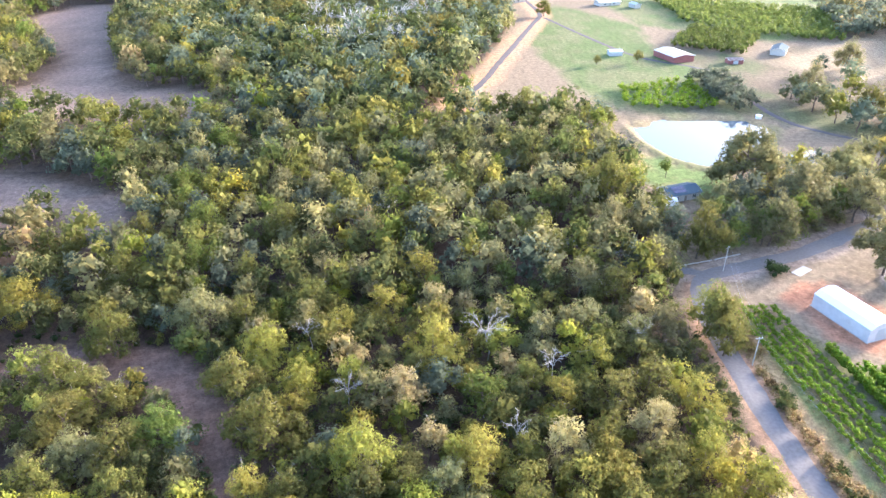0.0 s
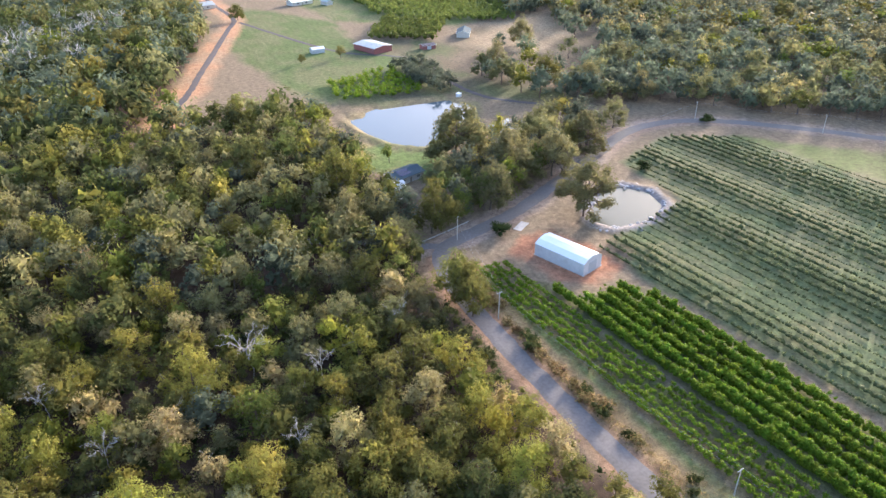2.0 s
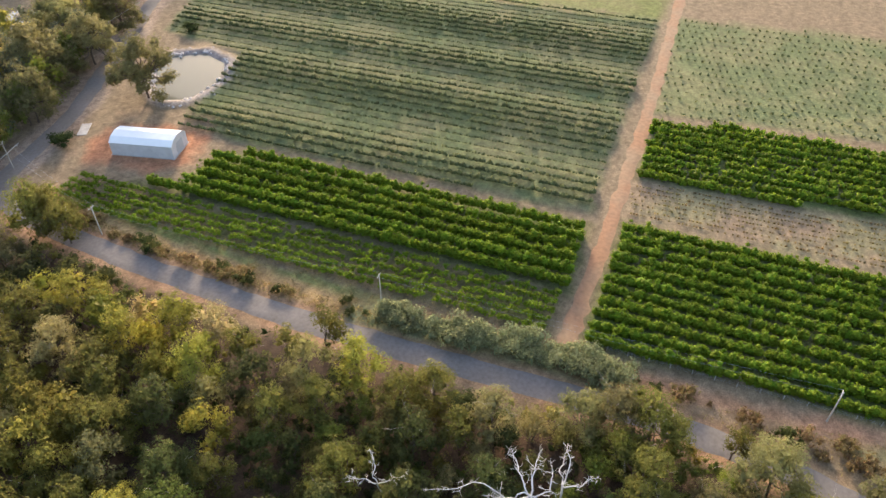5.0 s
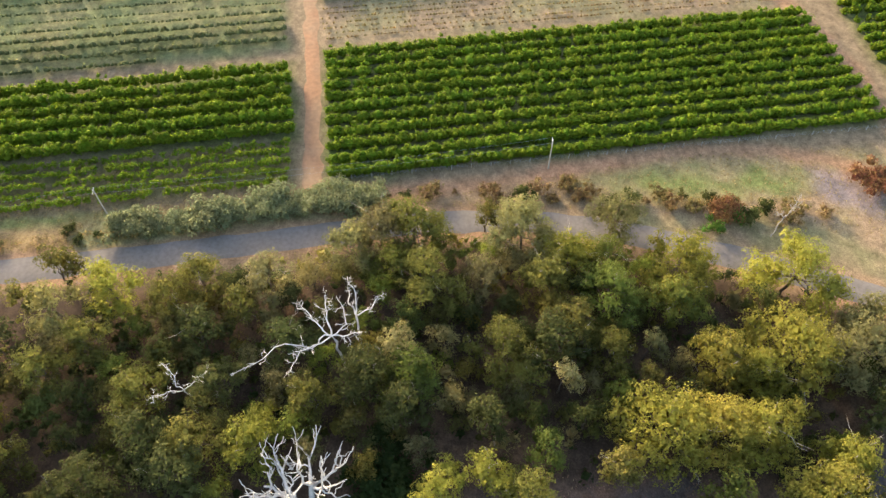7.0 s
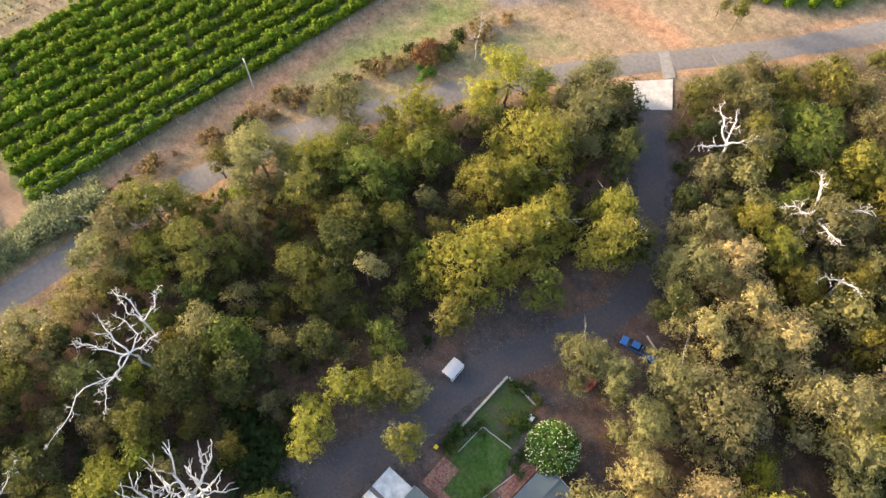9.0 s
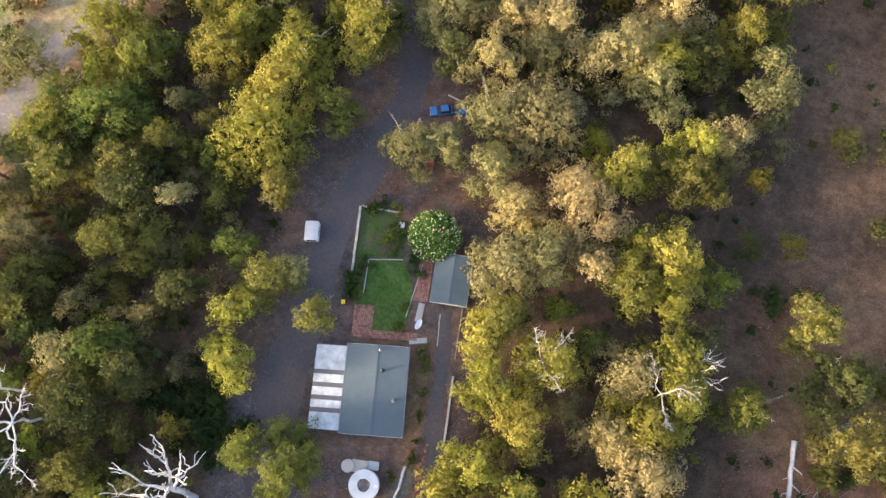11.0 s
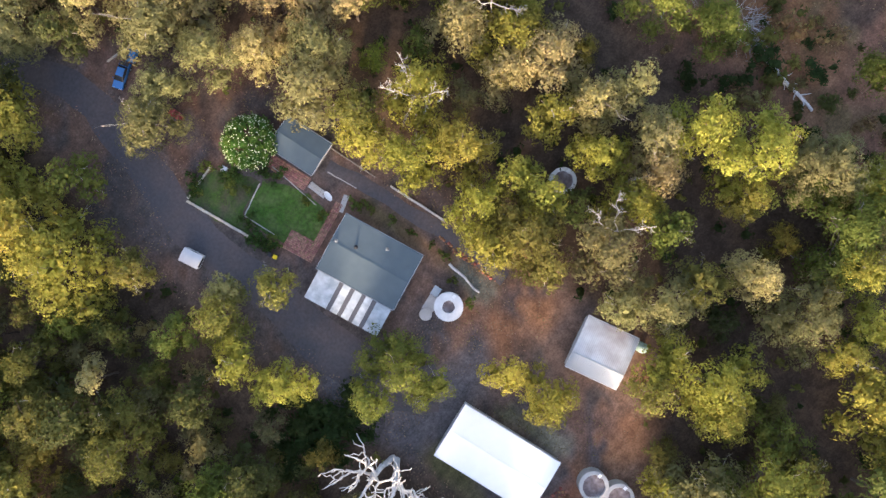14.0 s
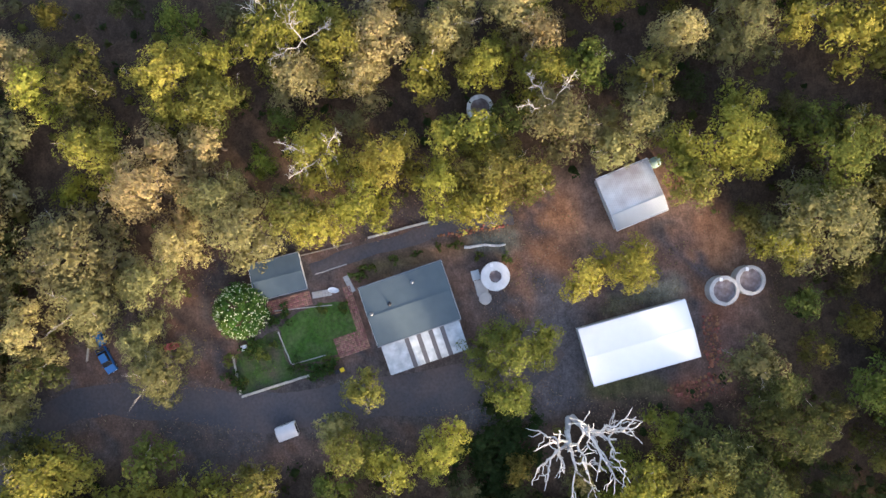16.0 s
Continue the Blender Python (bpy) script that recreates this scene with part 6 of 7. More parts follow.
bath = thing("bathtub", pose(9.0, -17.0, 0, 0, 0, 78), "old white bathtub standing by the garden", "bathtub")
bm = bmesh.new()
n = 28
ang = [2 * math.pi * i / n for i in range(n)]
prof = [(0.70, 0.30, 0.05), (0.86, 0.42, 0.5), (0.92, 0.47, 0.56), (0.88, 0.44, 0.58), (0.78, 0.36, 0.52), (0.62, 0.25, 0.14)]
vs = [[bm.verts.new((math.cos(a) * u, math.sin(a) * w, z)) for a in ang] for u, w, z in prof]
for a, b in zip(vs[:-1], vs[1:]):
    for i in range(n):
        bm.faces.new((a[i], a[(i + 1) % n], b[(i + 1) % n], b[i]))
bm.faces.new(vs[-1])
bm.faces.new(vs[0][::-1])
part("tub", bm, M_WHITE, bath, smooth=True)
hive = thing("garden_box", pose(17.1, -32.2, 0, 0, 0, 15), "small white box standing in the garden bed", "box")
part("body", boxes(((0.8, 0.8, 0.7), (0, 0, 0.35)), bevel=0.02), M_WHITE, hive)
part("lid", boxes(((0.9, 0.9, 0.08), (0, 0, 0.74)), bevel=0.02), M_WHITE, hive)
bench = thing("garden_bench", pose(9.5, -19.6, 0, 0, 0, 95), "weathered pale garden bench by the cottage", "bench")
part("seat", boxes(((1.5, 0.12, 0.04), (0, -0.15, 0.44)), ((1.5, 0.12, 0.04), (0, 0, 0.44)), ((1.5, 0.12, 0.04), (0, 0.15, 0.44))), M_PALE_TIMBER, bench)
part("backrest", boxes(((1.5, 0.04, 0.12), (0, 0.26, 0.66)), ((1.5, 0.04, 0.12), (0, 0.28, 0.82))), M_PALE_TIMBER, bench)
for lx in (-0.65, 0.65):
    for ly in (-0.18, 0.22):
        part("leg", boxes(((0.06, 0.06, 0.44), (lx, ly, 0.21))), M_PALE_TIMBER, bench)

lr = np.random.default_rng(5)
for (ax, ay), (bx, by), rad in (((3.7, 4.7), (4.0, 11.4), 0.28), ((-53, -18), (-54, -5), 0.45), ((-55, 20), (-54, 31), 0.4), ((40, 22.5), (42, 24.5), 0.2)):
    x, y, length, rz = turned((ax, ay), (bx, by))
    ob = thing("log", pose(x, y, rad * 0.7, 0, 0, rz), "bleached fallen log lying on bare soil", "log", "fallen logs")
    pts = np.column_stack([np.linspace(-length / 2, length / 2, 9), lr.normal(0, 0.12, 9), lr.normal(0, 0.03, 9)])
    v, q = tube(pts, np.linspace(rad, rad * 0.6, 9) * (1 + lr.normal(0, 0.08, 9)), 9)
    o = new("stem", mesh_from("stem", v, q, [M_DEADWOOD], smooth=True))
    o.parent = ob
    if rad < 0.3:
        continue
    v, q = join([tube(*limb((length * 0.1 * k, 0, 0), (length * 0.1 * k + 1, (-1) ** k * 1.4, 0.5), rad * 0.35, 0.04, lr, 0.2, 4), 5) for k in range(-2, 4)])
    o = new("branch_stubs", mesh_from("branch_stubs", v, q, [M_DEADWOOD], smooth=True))
    o.parent = ob

# ---------------------------------------------------------------- dead trees
DEAD_TREES = [(33.0, 19.6, 15.5, 9.5, 0.55, 4, 0.8, 100), (-33, -22, 12, 4, 0.13, 3, 0.9, 0)]
for i, (x, y, h, sp, th, lv, up, turn) in enumerate(DEAD_TREES):
    lean = Matrix.Rotation(radians(19), 4, "Y") if i == 0 else Matrix.Identity(4)  # the large one leans away from the yard
    ob = thing("dead_tree", pose(x, y, 0) @ lean @ pose(0, 0, 0, 0, 0, turn), "bare bleached dead tree with forked white branches" if i == 0 else "dead tree with bare silver-grey branches", "dead tree", "dead trees")
    v, q = dead_branches(900 + i, h, sp, th, lv, 3, up, i == 0)
    o = new("dead_wood", mesh_from("dead_wood", v, q, [M_DEADWOOD], smooth=True))
    o.parent = ob

# dead trees with a few long bent arms
def crooked(p, e, r0, r1, r, bend=0.10, n=9):
    """A winding branch between two places."""
    p, e = np.array(p, float), np.array(e, float)
    s_ = np.linspace(0, 1, n)[:, None]
    length = np.linalg.norm(e - p)
    side = r.normal(size=(2, 3))
    wave = np.sin(s_ * np.pi) * side[0] * 0.9 + np.sin(s_ * 2 * np.pi + r.random()) * side[1] * 0.55
    line = p * (1 - s_) + e * s_ + wave * length * bend * np.sin(s_ * np.pi) ** 0.5
    line[1:-1] += r.normal(0, length * 0.014, (n - 2, 3))
    return line, np.linspace(r0, r1, n)


def twiggy(out, line, rad, r, depth, count, reach):
    """Side branches along a branch, forking again and again."""
    n = len(line)
    for k in range(count):
        f = 0.22 + 0.78 * (k + r.random()) / count
        i = min(n - 2, int(f * (n - 1)))
        q = line[i] + (line[i + 1] - line[i]) * (f * (n - 1) - i)
        d = line[i + 1] - line[i]
        d = d / (np.linalg.norm(d) + 1e-9) * 0.8 + r.normal(0, 0.62, 3)
        d[2] = d[2] * 0.7 + 0.12
        e = q + d / np.linalg.norm(d) * reach * (0.5 + 0.7 * r.random()) * (1.15 - 0.5 * f)
        r0 = max(0.03, rad[i] * 0.55)
        sub, sr_ = crooked(q, e, r0, 0.02, r, 0.13, 6)
        out.append(tube(sub, sr_, 5 if depth else 4))
        if depth:
            twiggy(out, sub, sr_, r, depth - 1, 4, reach * 0.5)


def bare_arms(seed, base, fork, arms, thick, reach=2.2, label="dead tree with long crooked white arms", mat=None):
    """A dead tree: places in world metres; each arm runs from the fork by way of one bend to its tip."""
    r = np.random.default_rng(seed)
    o_ = np.array((base[0], base[1], 0))
    J = np.array(fork) - o_
    line, rad = crooked((0, 0, -0.3), J, thick, thick * 0.72, r, 0.04)
    out = [tube(line, rad, 8)]
    for mid, tip in arms:
        m_, t_ = np.array(mid) - o_, np.array(tip) - o_
        la, ra = crooked(J, m_, thick * 0.60, thick * 0.42, r, 0.08, 7)
        lb, rb = crooked(m_, t_, thick * 0.42, 0.04, r, 0.10, 8)
        line, rad = np.concatenate([la, lb[1:]]), np.concatenate([ra, rb[1:]])
        out.append(tube(line, rad, 6))
        twiggy(out, line, rad, r, 1, 8, reach)
    ob = thing("dead_tree", pose(*base, 0), label, "dead tree", "dead trees")
    v, q = join(out)
    o = new("dead_wood", mesh_from("dead_wood", v, q, [mat or M_DEADWOOD], smooth=True))
    o.parent = ob


bare_arms(971, (57.5, 14.6), (59.5, 16.3, 10.0), [((61.5, 18.9, 11.2), (64.1, 22.5, 11.5)), ((63.2, 17.2, 11.7), (66.1, 17.6, 12.5)), ((58.8, 13.7, 11.2), (58.8, 11.4, 12)), ((57.6, 22.7, 10.5), (52.9, 31.5, 10)),
                                                  ((56.2, 21.2, 10.8), (52.5, 23.0, 10)), ((60.8, 13.7, 11.6), (64.5, 14.9, 13))], 0.26)
bare_arms(972, (62.4, 12.2), (64.1, 12.5, 9.0), [((67.5, 12.6, 10.5), (71.1, 14.3, 11)), ((64.4, 9.8, 10.5), (66.7, 7.5, 12)), ((65.2, 12.9, 10.0), (69.9, 14.2, 10))], 0.24, 1.4)
bare_arms(973, (50.5, 40), (50.5, 40, 8.6), [((51.5, 38, 10.2), (52.5, 35.8, 11.4)), ((49.5, 42, 10.2), (48.5, 44.2, 10.9)), ((52.1, 41.4, 10.2), (53.5, 43, 11.4))], 0.16, 1.6)
bare_arms(974, (34.6, -91.8), (36.1, -92.3, 8.6), [((39.6, -94.6, 10), (43.1, -96.5, 11)), ((34.5, -94.8, 10), (32.3, -96.8, 11)), ((37.6, -89.5, 9), (38.8, -87.1, 9.4)), ((37.8, -94.9, 10.5), (39.6, -96.9, 12))], 0.34, 1.8)
bare_arms(975, (14.4, -92.0), (15.6, -92.8, 9), [((18, -95, 12), (20.5, -97.5, 13.5)), ((13, -96, 12), (11, -99, 13.6)), ((17, -90, 12), (19.5, -87.5, 13.2)), ((12.5, -91, 11.5), (9.5, -89.5, 12.8))], 0.34, 2.4)
bare_arms(976, (5.4, -88.2), (4.6, -88.0, 8), [((3, -87, 10.4), (0.6, -86.2, 11)), ((5.6, -85.6, 10.2), (7, -83, 11))], 0.28, 1.6)
bare_arms(977, (-10.4, -15.6), (-10.9, -16.4, 9), [((-12.5, -19, 11), (-13.6, -21.5, 12)), ((-12.6, -14.4, 11), (-14.6, -12.6, 12)), ((-9.4, -18.6, 11), (-8.2, -20.4, 11.8))], 0.15, 1.7, "dead tree with bare silver-grey branches", M_GREYWOOD)
bare_arms(978, (-28.6, -16.6), (-29.0, -17.2, 9.4), [((-31, -18.6, 11.2), (-33, -18, 12)), ((-27.4, -19.2, 11), (-26.2, -21, 11.8)), ((-29.4, -14.6, 11), (-30, -12.4, 12))], 0.15, 1.7, "dead tree with bare silver-grey branches", M_GREYWOOD)
bare_arms(979, (-16.0, 19.0), (-16.6, 19.4, 9.6), [((-18.6, 17.6, 11.2), (-20.4, 15.6, 12)), ((-18.2, 21, 11.2), (-20.2, 22.4, 12)), ((-15.6, 16.8, 11), (-16.2, 14.4, 11.8))], 0.15, 1.7, "dead tree with bare silver-grey branches", M_GREYWOOD)
bare_arms(970, (87, -71), (88, -72, 5), [((89, -73.5, 7), (90.5, -75, 8.5)), ((87.2, -70.6, 7), (86.6, -68.6, 8.6)), ((88.4, -73, 7.5), (88.2, -74, 9.5))], 0.14, 1.2, "slim dead tree with bare silver-grey branches", M_GREYWOOD)
for k, (x, y, z) in enumerate([(13.0, 147.6, 11.4), (52.6, 147.0, 11), (28.3, 134.7, 11), (17.3, 113.4, 10), (-20.3, 127.5, 9.5), (-32.4, 148.5, 10.5), (-15.6, 217, 12)]):
    r_ = np.random.default_rng(980 + k)
    spin, tips = r_.random() * 6.3, []
    for j in range(7 if k == 0 else 4):
        c_, s_ = math.cos(spin + j * 6.283 / (7 if k == 0 else 4) + r_.normal(0, 0.3)), math.sin(spin + j * 6.283 / (7 if k == 0 else 4))
        w_ = 4.6 if k == 0 else 2.6
        tips.append(((x + c_ * w_ * 0.5, y + s_ * w_ * 0.5, z - 0.6), (x + c_ * w_ * 1.2, y + s_ * w_ * 1.2, z - 0.4 + 1.2 * r_.random())))
    bare_arms(990 + k, (x + 0.6, y - 0.5), (x, y, z - 3.0), tips, 0.19 if k == 0 else 0.12, 2.2 if k == 0 else 1.7, "dead tree with bare silver-grey branches", M_GREYWOOD)

# grey dead trees in the far forest
far_dead = [dead_branches(960 + k, 15, 6, 0.3, 3, 3, 0.9) for k in range(3)]
far_dead = [mesh_from("dead_wood", v, q, [M_DEADWOOD], smooth=True) for v, q in far_dead]
fd = np.random.default_rng(19)
for x, y in scatter([(-110, 575), (-75, 455), (-20, 480), (12, 565), (0, 600)], 13, fd, (), (), 800)[:26]:
    s = 1.0 + 0.35 * fd.random()
    ob = thing("dead_tree", pose(x, y, 0, 0, 0, fd.random() * 360) @ Matrix.Diagonal((s, s, s, 1)), "grey dead tree above the far forest", "dead tree", "far dead trees")
    o = new("dead_wood", far_dead[int(fd.integers(3))])
    o.parent = ob

# bleached crown of the fallen tree, fanned out on the slope
fb = np.random.default_rng(55)
for (ox, oy), aim, reach, count in (((-54.5, -5.0), 2.55, 12.0, 300), ((-56, 13), 2.0, 6.0, 110), ((-58, -22), 2.2, 7.0, 130)):
    ob = thing("fallen_branches", pose(ox, oy, 0), "heap of bleached grey branches from a fallen tree", "branches", "fallen branches")
    twigs = []
    for _ in range(count):
        a = aim + fb.normal(0, 0.55)
        s0, s1 = sorted(fb.random(2) * reach)
        s1 = max(s1, s0 + 1.5)
        w = fb.normal(0, 1.5)
        p0 = (math.cos(a) * s0 - math.sin(a) * w, math.sin(a) * s0 + math.cos(a) * w, 0.15 + 0.5 * fb.random())
        b_ = a + fb.normal(0, 0.5)
        p1 = (p0[0] + math.cos(b_) * (s1 - s0), p0[1] + math.sin(b_) * (s1 - s0), 0.2 + 1.1 * fb.random())
        twigs.append(tube(*limb(p0, p1, 0.035 + 0.09 * fb.random() ** 3, 0.02, fb, 0.08, 4), 4))
    v, q = join(twigs)
    o = new("deadwood", mesh_from("deadwood", v, q, [M_BRUSH]))
    o.parent = ob
    tagged(o, kind="stuff")

# broken red rock beside the white shed
iv, jf = ico(1)
M_REDROCK = material("red_rock", (0.30, 0.125, 0.07), 0.9, vary=0.3, scale=2.0, per_island=0.35)
for poly, count in (([(29.7, 35), (27.4, 43.6), (30.4, 44.6), (32.2, 40)], 150), ([(18.0, 42.3), (18.3, 45), (26, 45), (26.8, 42.4)], 90), ([(1.6, 0), (0.4, 9), (0.9, 12.5), (2.0, 4)], 60)):
    p = scatter(poly, 0.45, fb, (), (), 1500)[:count]
    V = np.concatenate([iv * (0.14 + 0.26 * fb.random() ** 2) * (0.7 + 0.6 * fb.random((len(iv), 1))) * np.array((1, 1, 0.7)) + np.array((x, y, 0.08)) for x, y in p])
    F = np.concatenate([jf + len(iv) * i for i in range(len(p))])
    tagged(new("rubble", mesh_from("rubble", V, F, [M_REDROCK])), "broken red laterite rock on bare soil", "rubble", kind="stuff")

# ---------------------------------------------------------------- shrubs
def shrub_mesh(seed, rad, h, per, size, mat, n=9):
    r = np.random.default_rng(seed)
    c = np.column_stack([r.normal(0, rad * 0.45, n), r.normal(0, rad * 0.45, n), h * (0.3 + 0.5 * r.random(n))])
    v, q, t = leaf_shell(c, rad * (0.34 + 0.25 * r.random(n)), per, size, r)
    v[:, 2] = np.maximum(v[:, 2], -0.05)
    return mesh_from("foliage", v, [q, t], [mat])


def shrubs(name, places, stock, label, category, group, r, lo=0.7, hi=1.3):
    for x, y in places:
        s = lo + (hi - lo) * r.random()
        ob = thing(name, pose(x, y, 0, 0, 0, r.random() * 360) @ Matrix.Diagonal((s, s, s, 1)), label, category, group)
        o = new("foliage", stock[int(r.integers(len(stock)))])
        o.parent = ob
        v, q = tube([(0, 0, -0.2), (0.1, 0, 0.5), (0.15, 0.1, 1.0)], [0.1, 0.07, 0.03], 5)
        o = new("stem", mesh_from("stem", v, q, [M_BARK]))
        o.parent = ob


hr = np.random.default_rng(31)
HOUSE_BLOCKS = HOUSE_HOLES[1:6]
M_LEAF_RUST = leaves("leaf_rust_brown", (0.26, 0.135, 0.07), 0.4, 0.15)
M_LEAF_HEDGE = leaves("leaf_hedge", (0.062, 0.108, 0.028), 0.4, 0.1)
M_SLOPEGRASS = leaves("slope_grass", (0.20, 0.155, 0.070), 0.4, 0.0)
verge = np.array([(91, 63), (92, 58), (92.5, 52), (93.8, 47), (95.2, 41), (95.4, 36), (96, 31), (96.2, 27), (97, 22), (98, 17), (98.6, 12), (94, 44), (97.6, 33), (98.4, 25), (99.6, 19)])
shrubs("roadside_shrub", verge, [shrub_mesh(700 + k, 3.0, 2.1, 52, 0.20, M_LEAF_SHRUB, 24) for k in range(3)], "pale grey-green shrub on the road verge", "shrub", "roadside shrubs", hr, 0.95, 1.4)
dry = [(97, -66), (96.5, -60), (94.5, -72), (102, -31), (99.5, -36), (98, -44), (98.5, -50), (100.5, -6), (99, -14), (99.5, 4), (99, 10), (101.4, -98.9), (95, -78), (92.5, -84), (100.5, -24), (100, -1), (97.5, -55), (98.2, -18), (98.8, -21), (97.6, -27), (98.6, -33), (97.0, -39), (96.8, -47), (95.6, -52), (95.0, -57), (94.2, -64), (93.0, -68), (91.4, -76)]
for road_y in 66 + np.sort(hr.random(30)) * 100:
    i = int(np.argmin(np.abs(ROAD[:, 1] - road_y) + 99 * (ROAD[:, 0] > 120)))
    dry.append((ROAD[i, 0] + 5.0 + 3.4 * hr.random(), road_y + hr.normal(0, 2.0)))
dry_stock = [shrub_mesh(710 + k, 2.0, 1.7, 30, 0.22, M_LEAF_DRY if k < 3 else M_LEAF_SHADE, 12) for k in range(5)]
shrubs("dry_shrub", dry, dry_stock, "low dry brown and olive scrub on the road verge", "shrub", "dry verge scrub", hr, 0.35, 1.35)
shrubs("dry_bush", [(93.4, -62.2), (100.5, -98), (102, -96.5)], [shrub_mesh(716 + k, 3.4, 2.8, 24, 0.24, M_LEAF_RUST, 18) for k in range(2)], "large dead bush with rust-brown leaves", "bush", "dead bushes", hr, 0.95, 1.15)
shrubs("verge_bush", [(91.6, -65.6), (89.5, -60)], [shrub_mesh(718, 2.4, 2.4, 26, 0.24, M_LEAF_BUSH, 14)], "fresh green bush beside the dead one", "bush", "verge bushes", hr, 0.8, 1.1)
shrubs("garden_shrub", [(6.9, -13.2), (6.0, -10.6), (6.3, -12), (4.8, -7), (4.2, -3), (3.6, 0.5), (3.3, 3), (17, -27.5), (18.5, -29), (20.4, -18.9), (21.5, -18.2), (12.0, -15.6), (22.5, -33), (19, -34.6), (7.6, -40.5), (11.9, -19), (11.8, -25), (17.5, -30.6), (5.6, 6.8), (6.2, 11.5), (20.3, -17.8)],
       [shrub_mesh(720 + k, 1.0, 1.1, 60, 0.17, M_LEAF_BRIGHT, 9) for k in range(3)], "leafy green garden shrub", "shrub", "garden shrubs", hr, 0.7, 1.4)
shrubs("hedge_shrub", [(16.6, -30.6), (17.5, -31.7), (21.7, -34.6), (22.8, -33.6), (21.6, -19.7), (21.0, -18.4), (21.8, -20.9), (13.2, -27.0), (12.4, -25.6), (20.4, -23.6)],
       [shrub_mesh(750 + k, 1.25, 1.3, 60, 0.17, M_LEAF_HEDGE, 10) for k in range(2)], "dense dark green shrub in the garden bed", "shrub", "garden hedge", hr, 0.8, 1.25)
shrubs("dark_shrub", [(35.5, 6.5), (40, 9), (31.6, 8.4), (33.4, 12), (37, 10.6), (36.5, 3.6), (39.6, 5.4), (42.5, 7)], [shrub_mesh(730 + k, 3.0, 2.6, 26, 0.24, M_LEAF_DARK, 15) for k in range(2)], "dense dark green thicket below the trees", "shrub", "thicket", hr, 0.9, 1.3)
slope_at = scatter([(-100, -50), (-44, -45), (-42, 60), (-100, 70)], 3.2, hr, (), (), 1500)
slope_at = slope_at[fbm(slope_at[:, 0], slope_at[:, 1], 14, 61) > 0.50]
shrubs("slope_shrub", slope_at, [shrub_mesh(740 + k, 1.7, 1.9, 26, 0.22, (M_LEAF_SHADE, M_LEAF_DARK, M_LEAF_OLIVE, M_LEAF_DRY)[k], 11) for k in range(4)], "low bush on the dry open slope", "shrub", "slope shrubs", hr, 0.5, 1.6)
shrubs("yard_shrub", [(108, 189.3), (256, 248.5), (190, 214)], [shrub_mesh(735, 3.2, 3.0, 18, 0.28, M_LEAF_DARK, 15)], "round dark shrub beside the road", "shrub", "yard shrubs", hr, 0.9, 1.1)

bush = thing("flowering_bush", pose(11.0, -31.6, 0) @ Matrix.Diagonal((1.1, 1.1, 1.05, 1)), "large round green bush covered in white blossom", "bush")
br = np.random.default_rng(77)
bc = []
for i in range(40):
    a, z = i * 2.39996, 1 - (i + 0.5) / 40 * 1.1
    rr = math.sqrt(max(0.0, 1 - z * z))
    bc.append((math.cos(a) * rr * 3.4, math.sin(a) * rr * 3.4, 2.1 + z * 2.1))
v, q, t = leaf_shell(np.array(bc), 0.85 + 0.35 * br.random(40), 70, 0.17, br, core=0.75)
o = new("foliage", mesh_from("foliage", v, [q, t], [M_LEAF_BUSH]))
o.parent = bush
dirs = br.normal(size=(420, 3))
dirs[:, 2] = np.abs(dirs[:, 2])
dirs /= np.linalg.norm(dirs, axis=1)[:, None]
v, q, t = leaf_shell(dirs * np.array((4.1, 4.1, 2.9)) * (0.95 + 0.08 * br.random((420, 1))) + np.array((0, 0, 2.0)), 0.04 + 0.07 * br.random(420), 40, 0.07, br, core=0.9)
o = new("blossom", mesh_from("blossom", v, [q, t], [M_BLOSSOM]))
o.parent = bush
tagged(o, "small clusters of white flowers", kind="stuff")
v, q = join([tube([(0, 0, -0.2), (0.2 * k, 0.1, 1.2), (0.5 * k, 0.3 * k, 2.4)], [0.14, 0.10, 0.05], 6) for k in (-1, 0.3, 1)])
o = new("stems", mesh_from("stems", v, q, [M_BARK]))
o.parent = bush

# undergrowth below the woods: low bushes and saplings, too many to count
under = scatter(FOREST, 2.9, hr, [(HOME, 0.5), (CLEARING_PATH, 0)], [(DRIVE, 4.5), (ROAD, 5.0), (BACK_DRIVE, 3)], 16000, None, ((-150, -120), (88, 175)))
dense = (under[:, 0] > -38) | (under[:, 1] > 75)
under = under[hr.random(len(under)) < np.where(dense, 0.75, 0.3)]
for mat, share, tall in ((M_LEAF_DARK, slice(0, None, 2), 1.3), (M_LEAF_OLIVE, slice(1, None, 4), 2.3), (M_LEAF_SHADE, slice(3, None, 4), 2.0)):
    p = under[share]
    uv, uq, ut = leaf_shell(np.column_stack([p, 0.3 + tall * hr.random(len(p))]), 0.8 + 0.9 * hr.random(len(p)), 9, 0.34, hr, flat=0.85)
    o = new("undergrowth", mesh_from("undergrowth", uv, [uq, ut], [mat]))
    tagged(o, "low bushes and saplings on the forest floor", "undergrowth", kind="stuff")

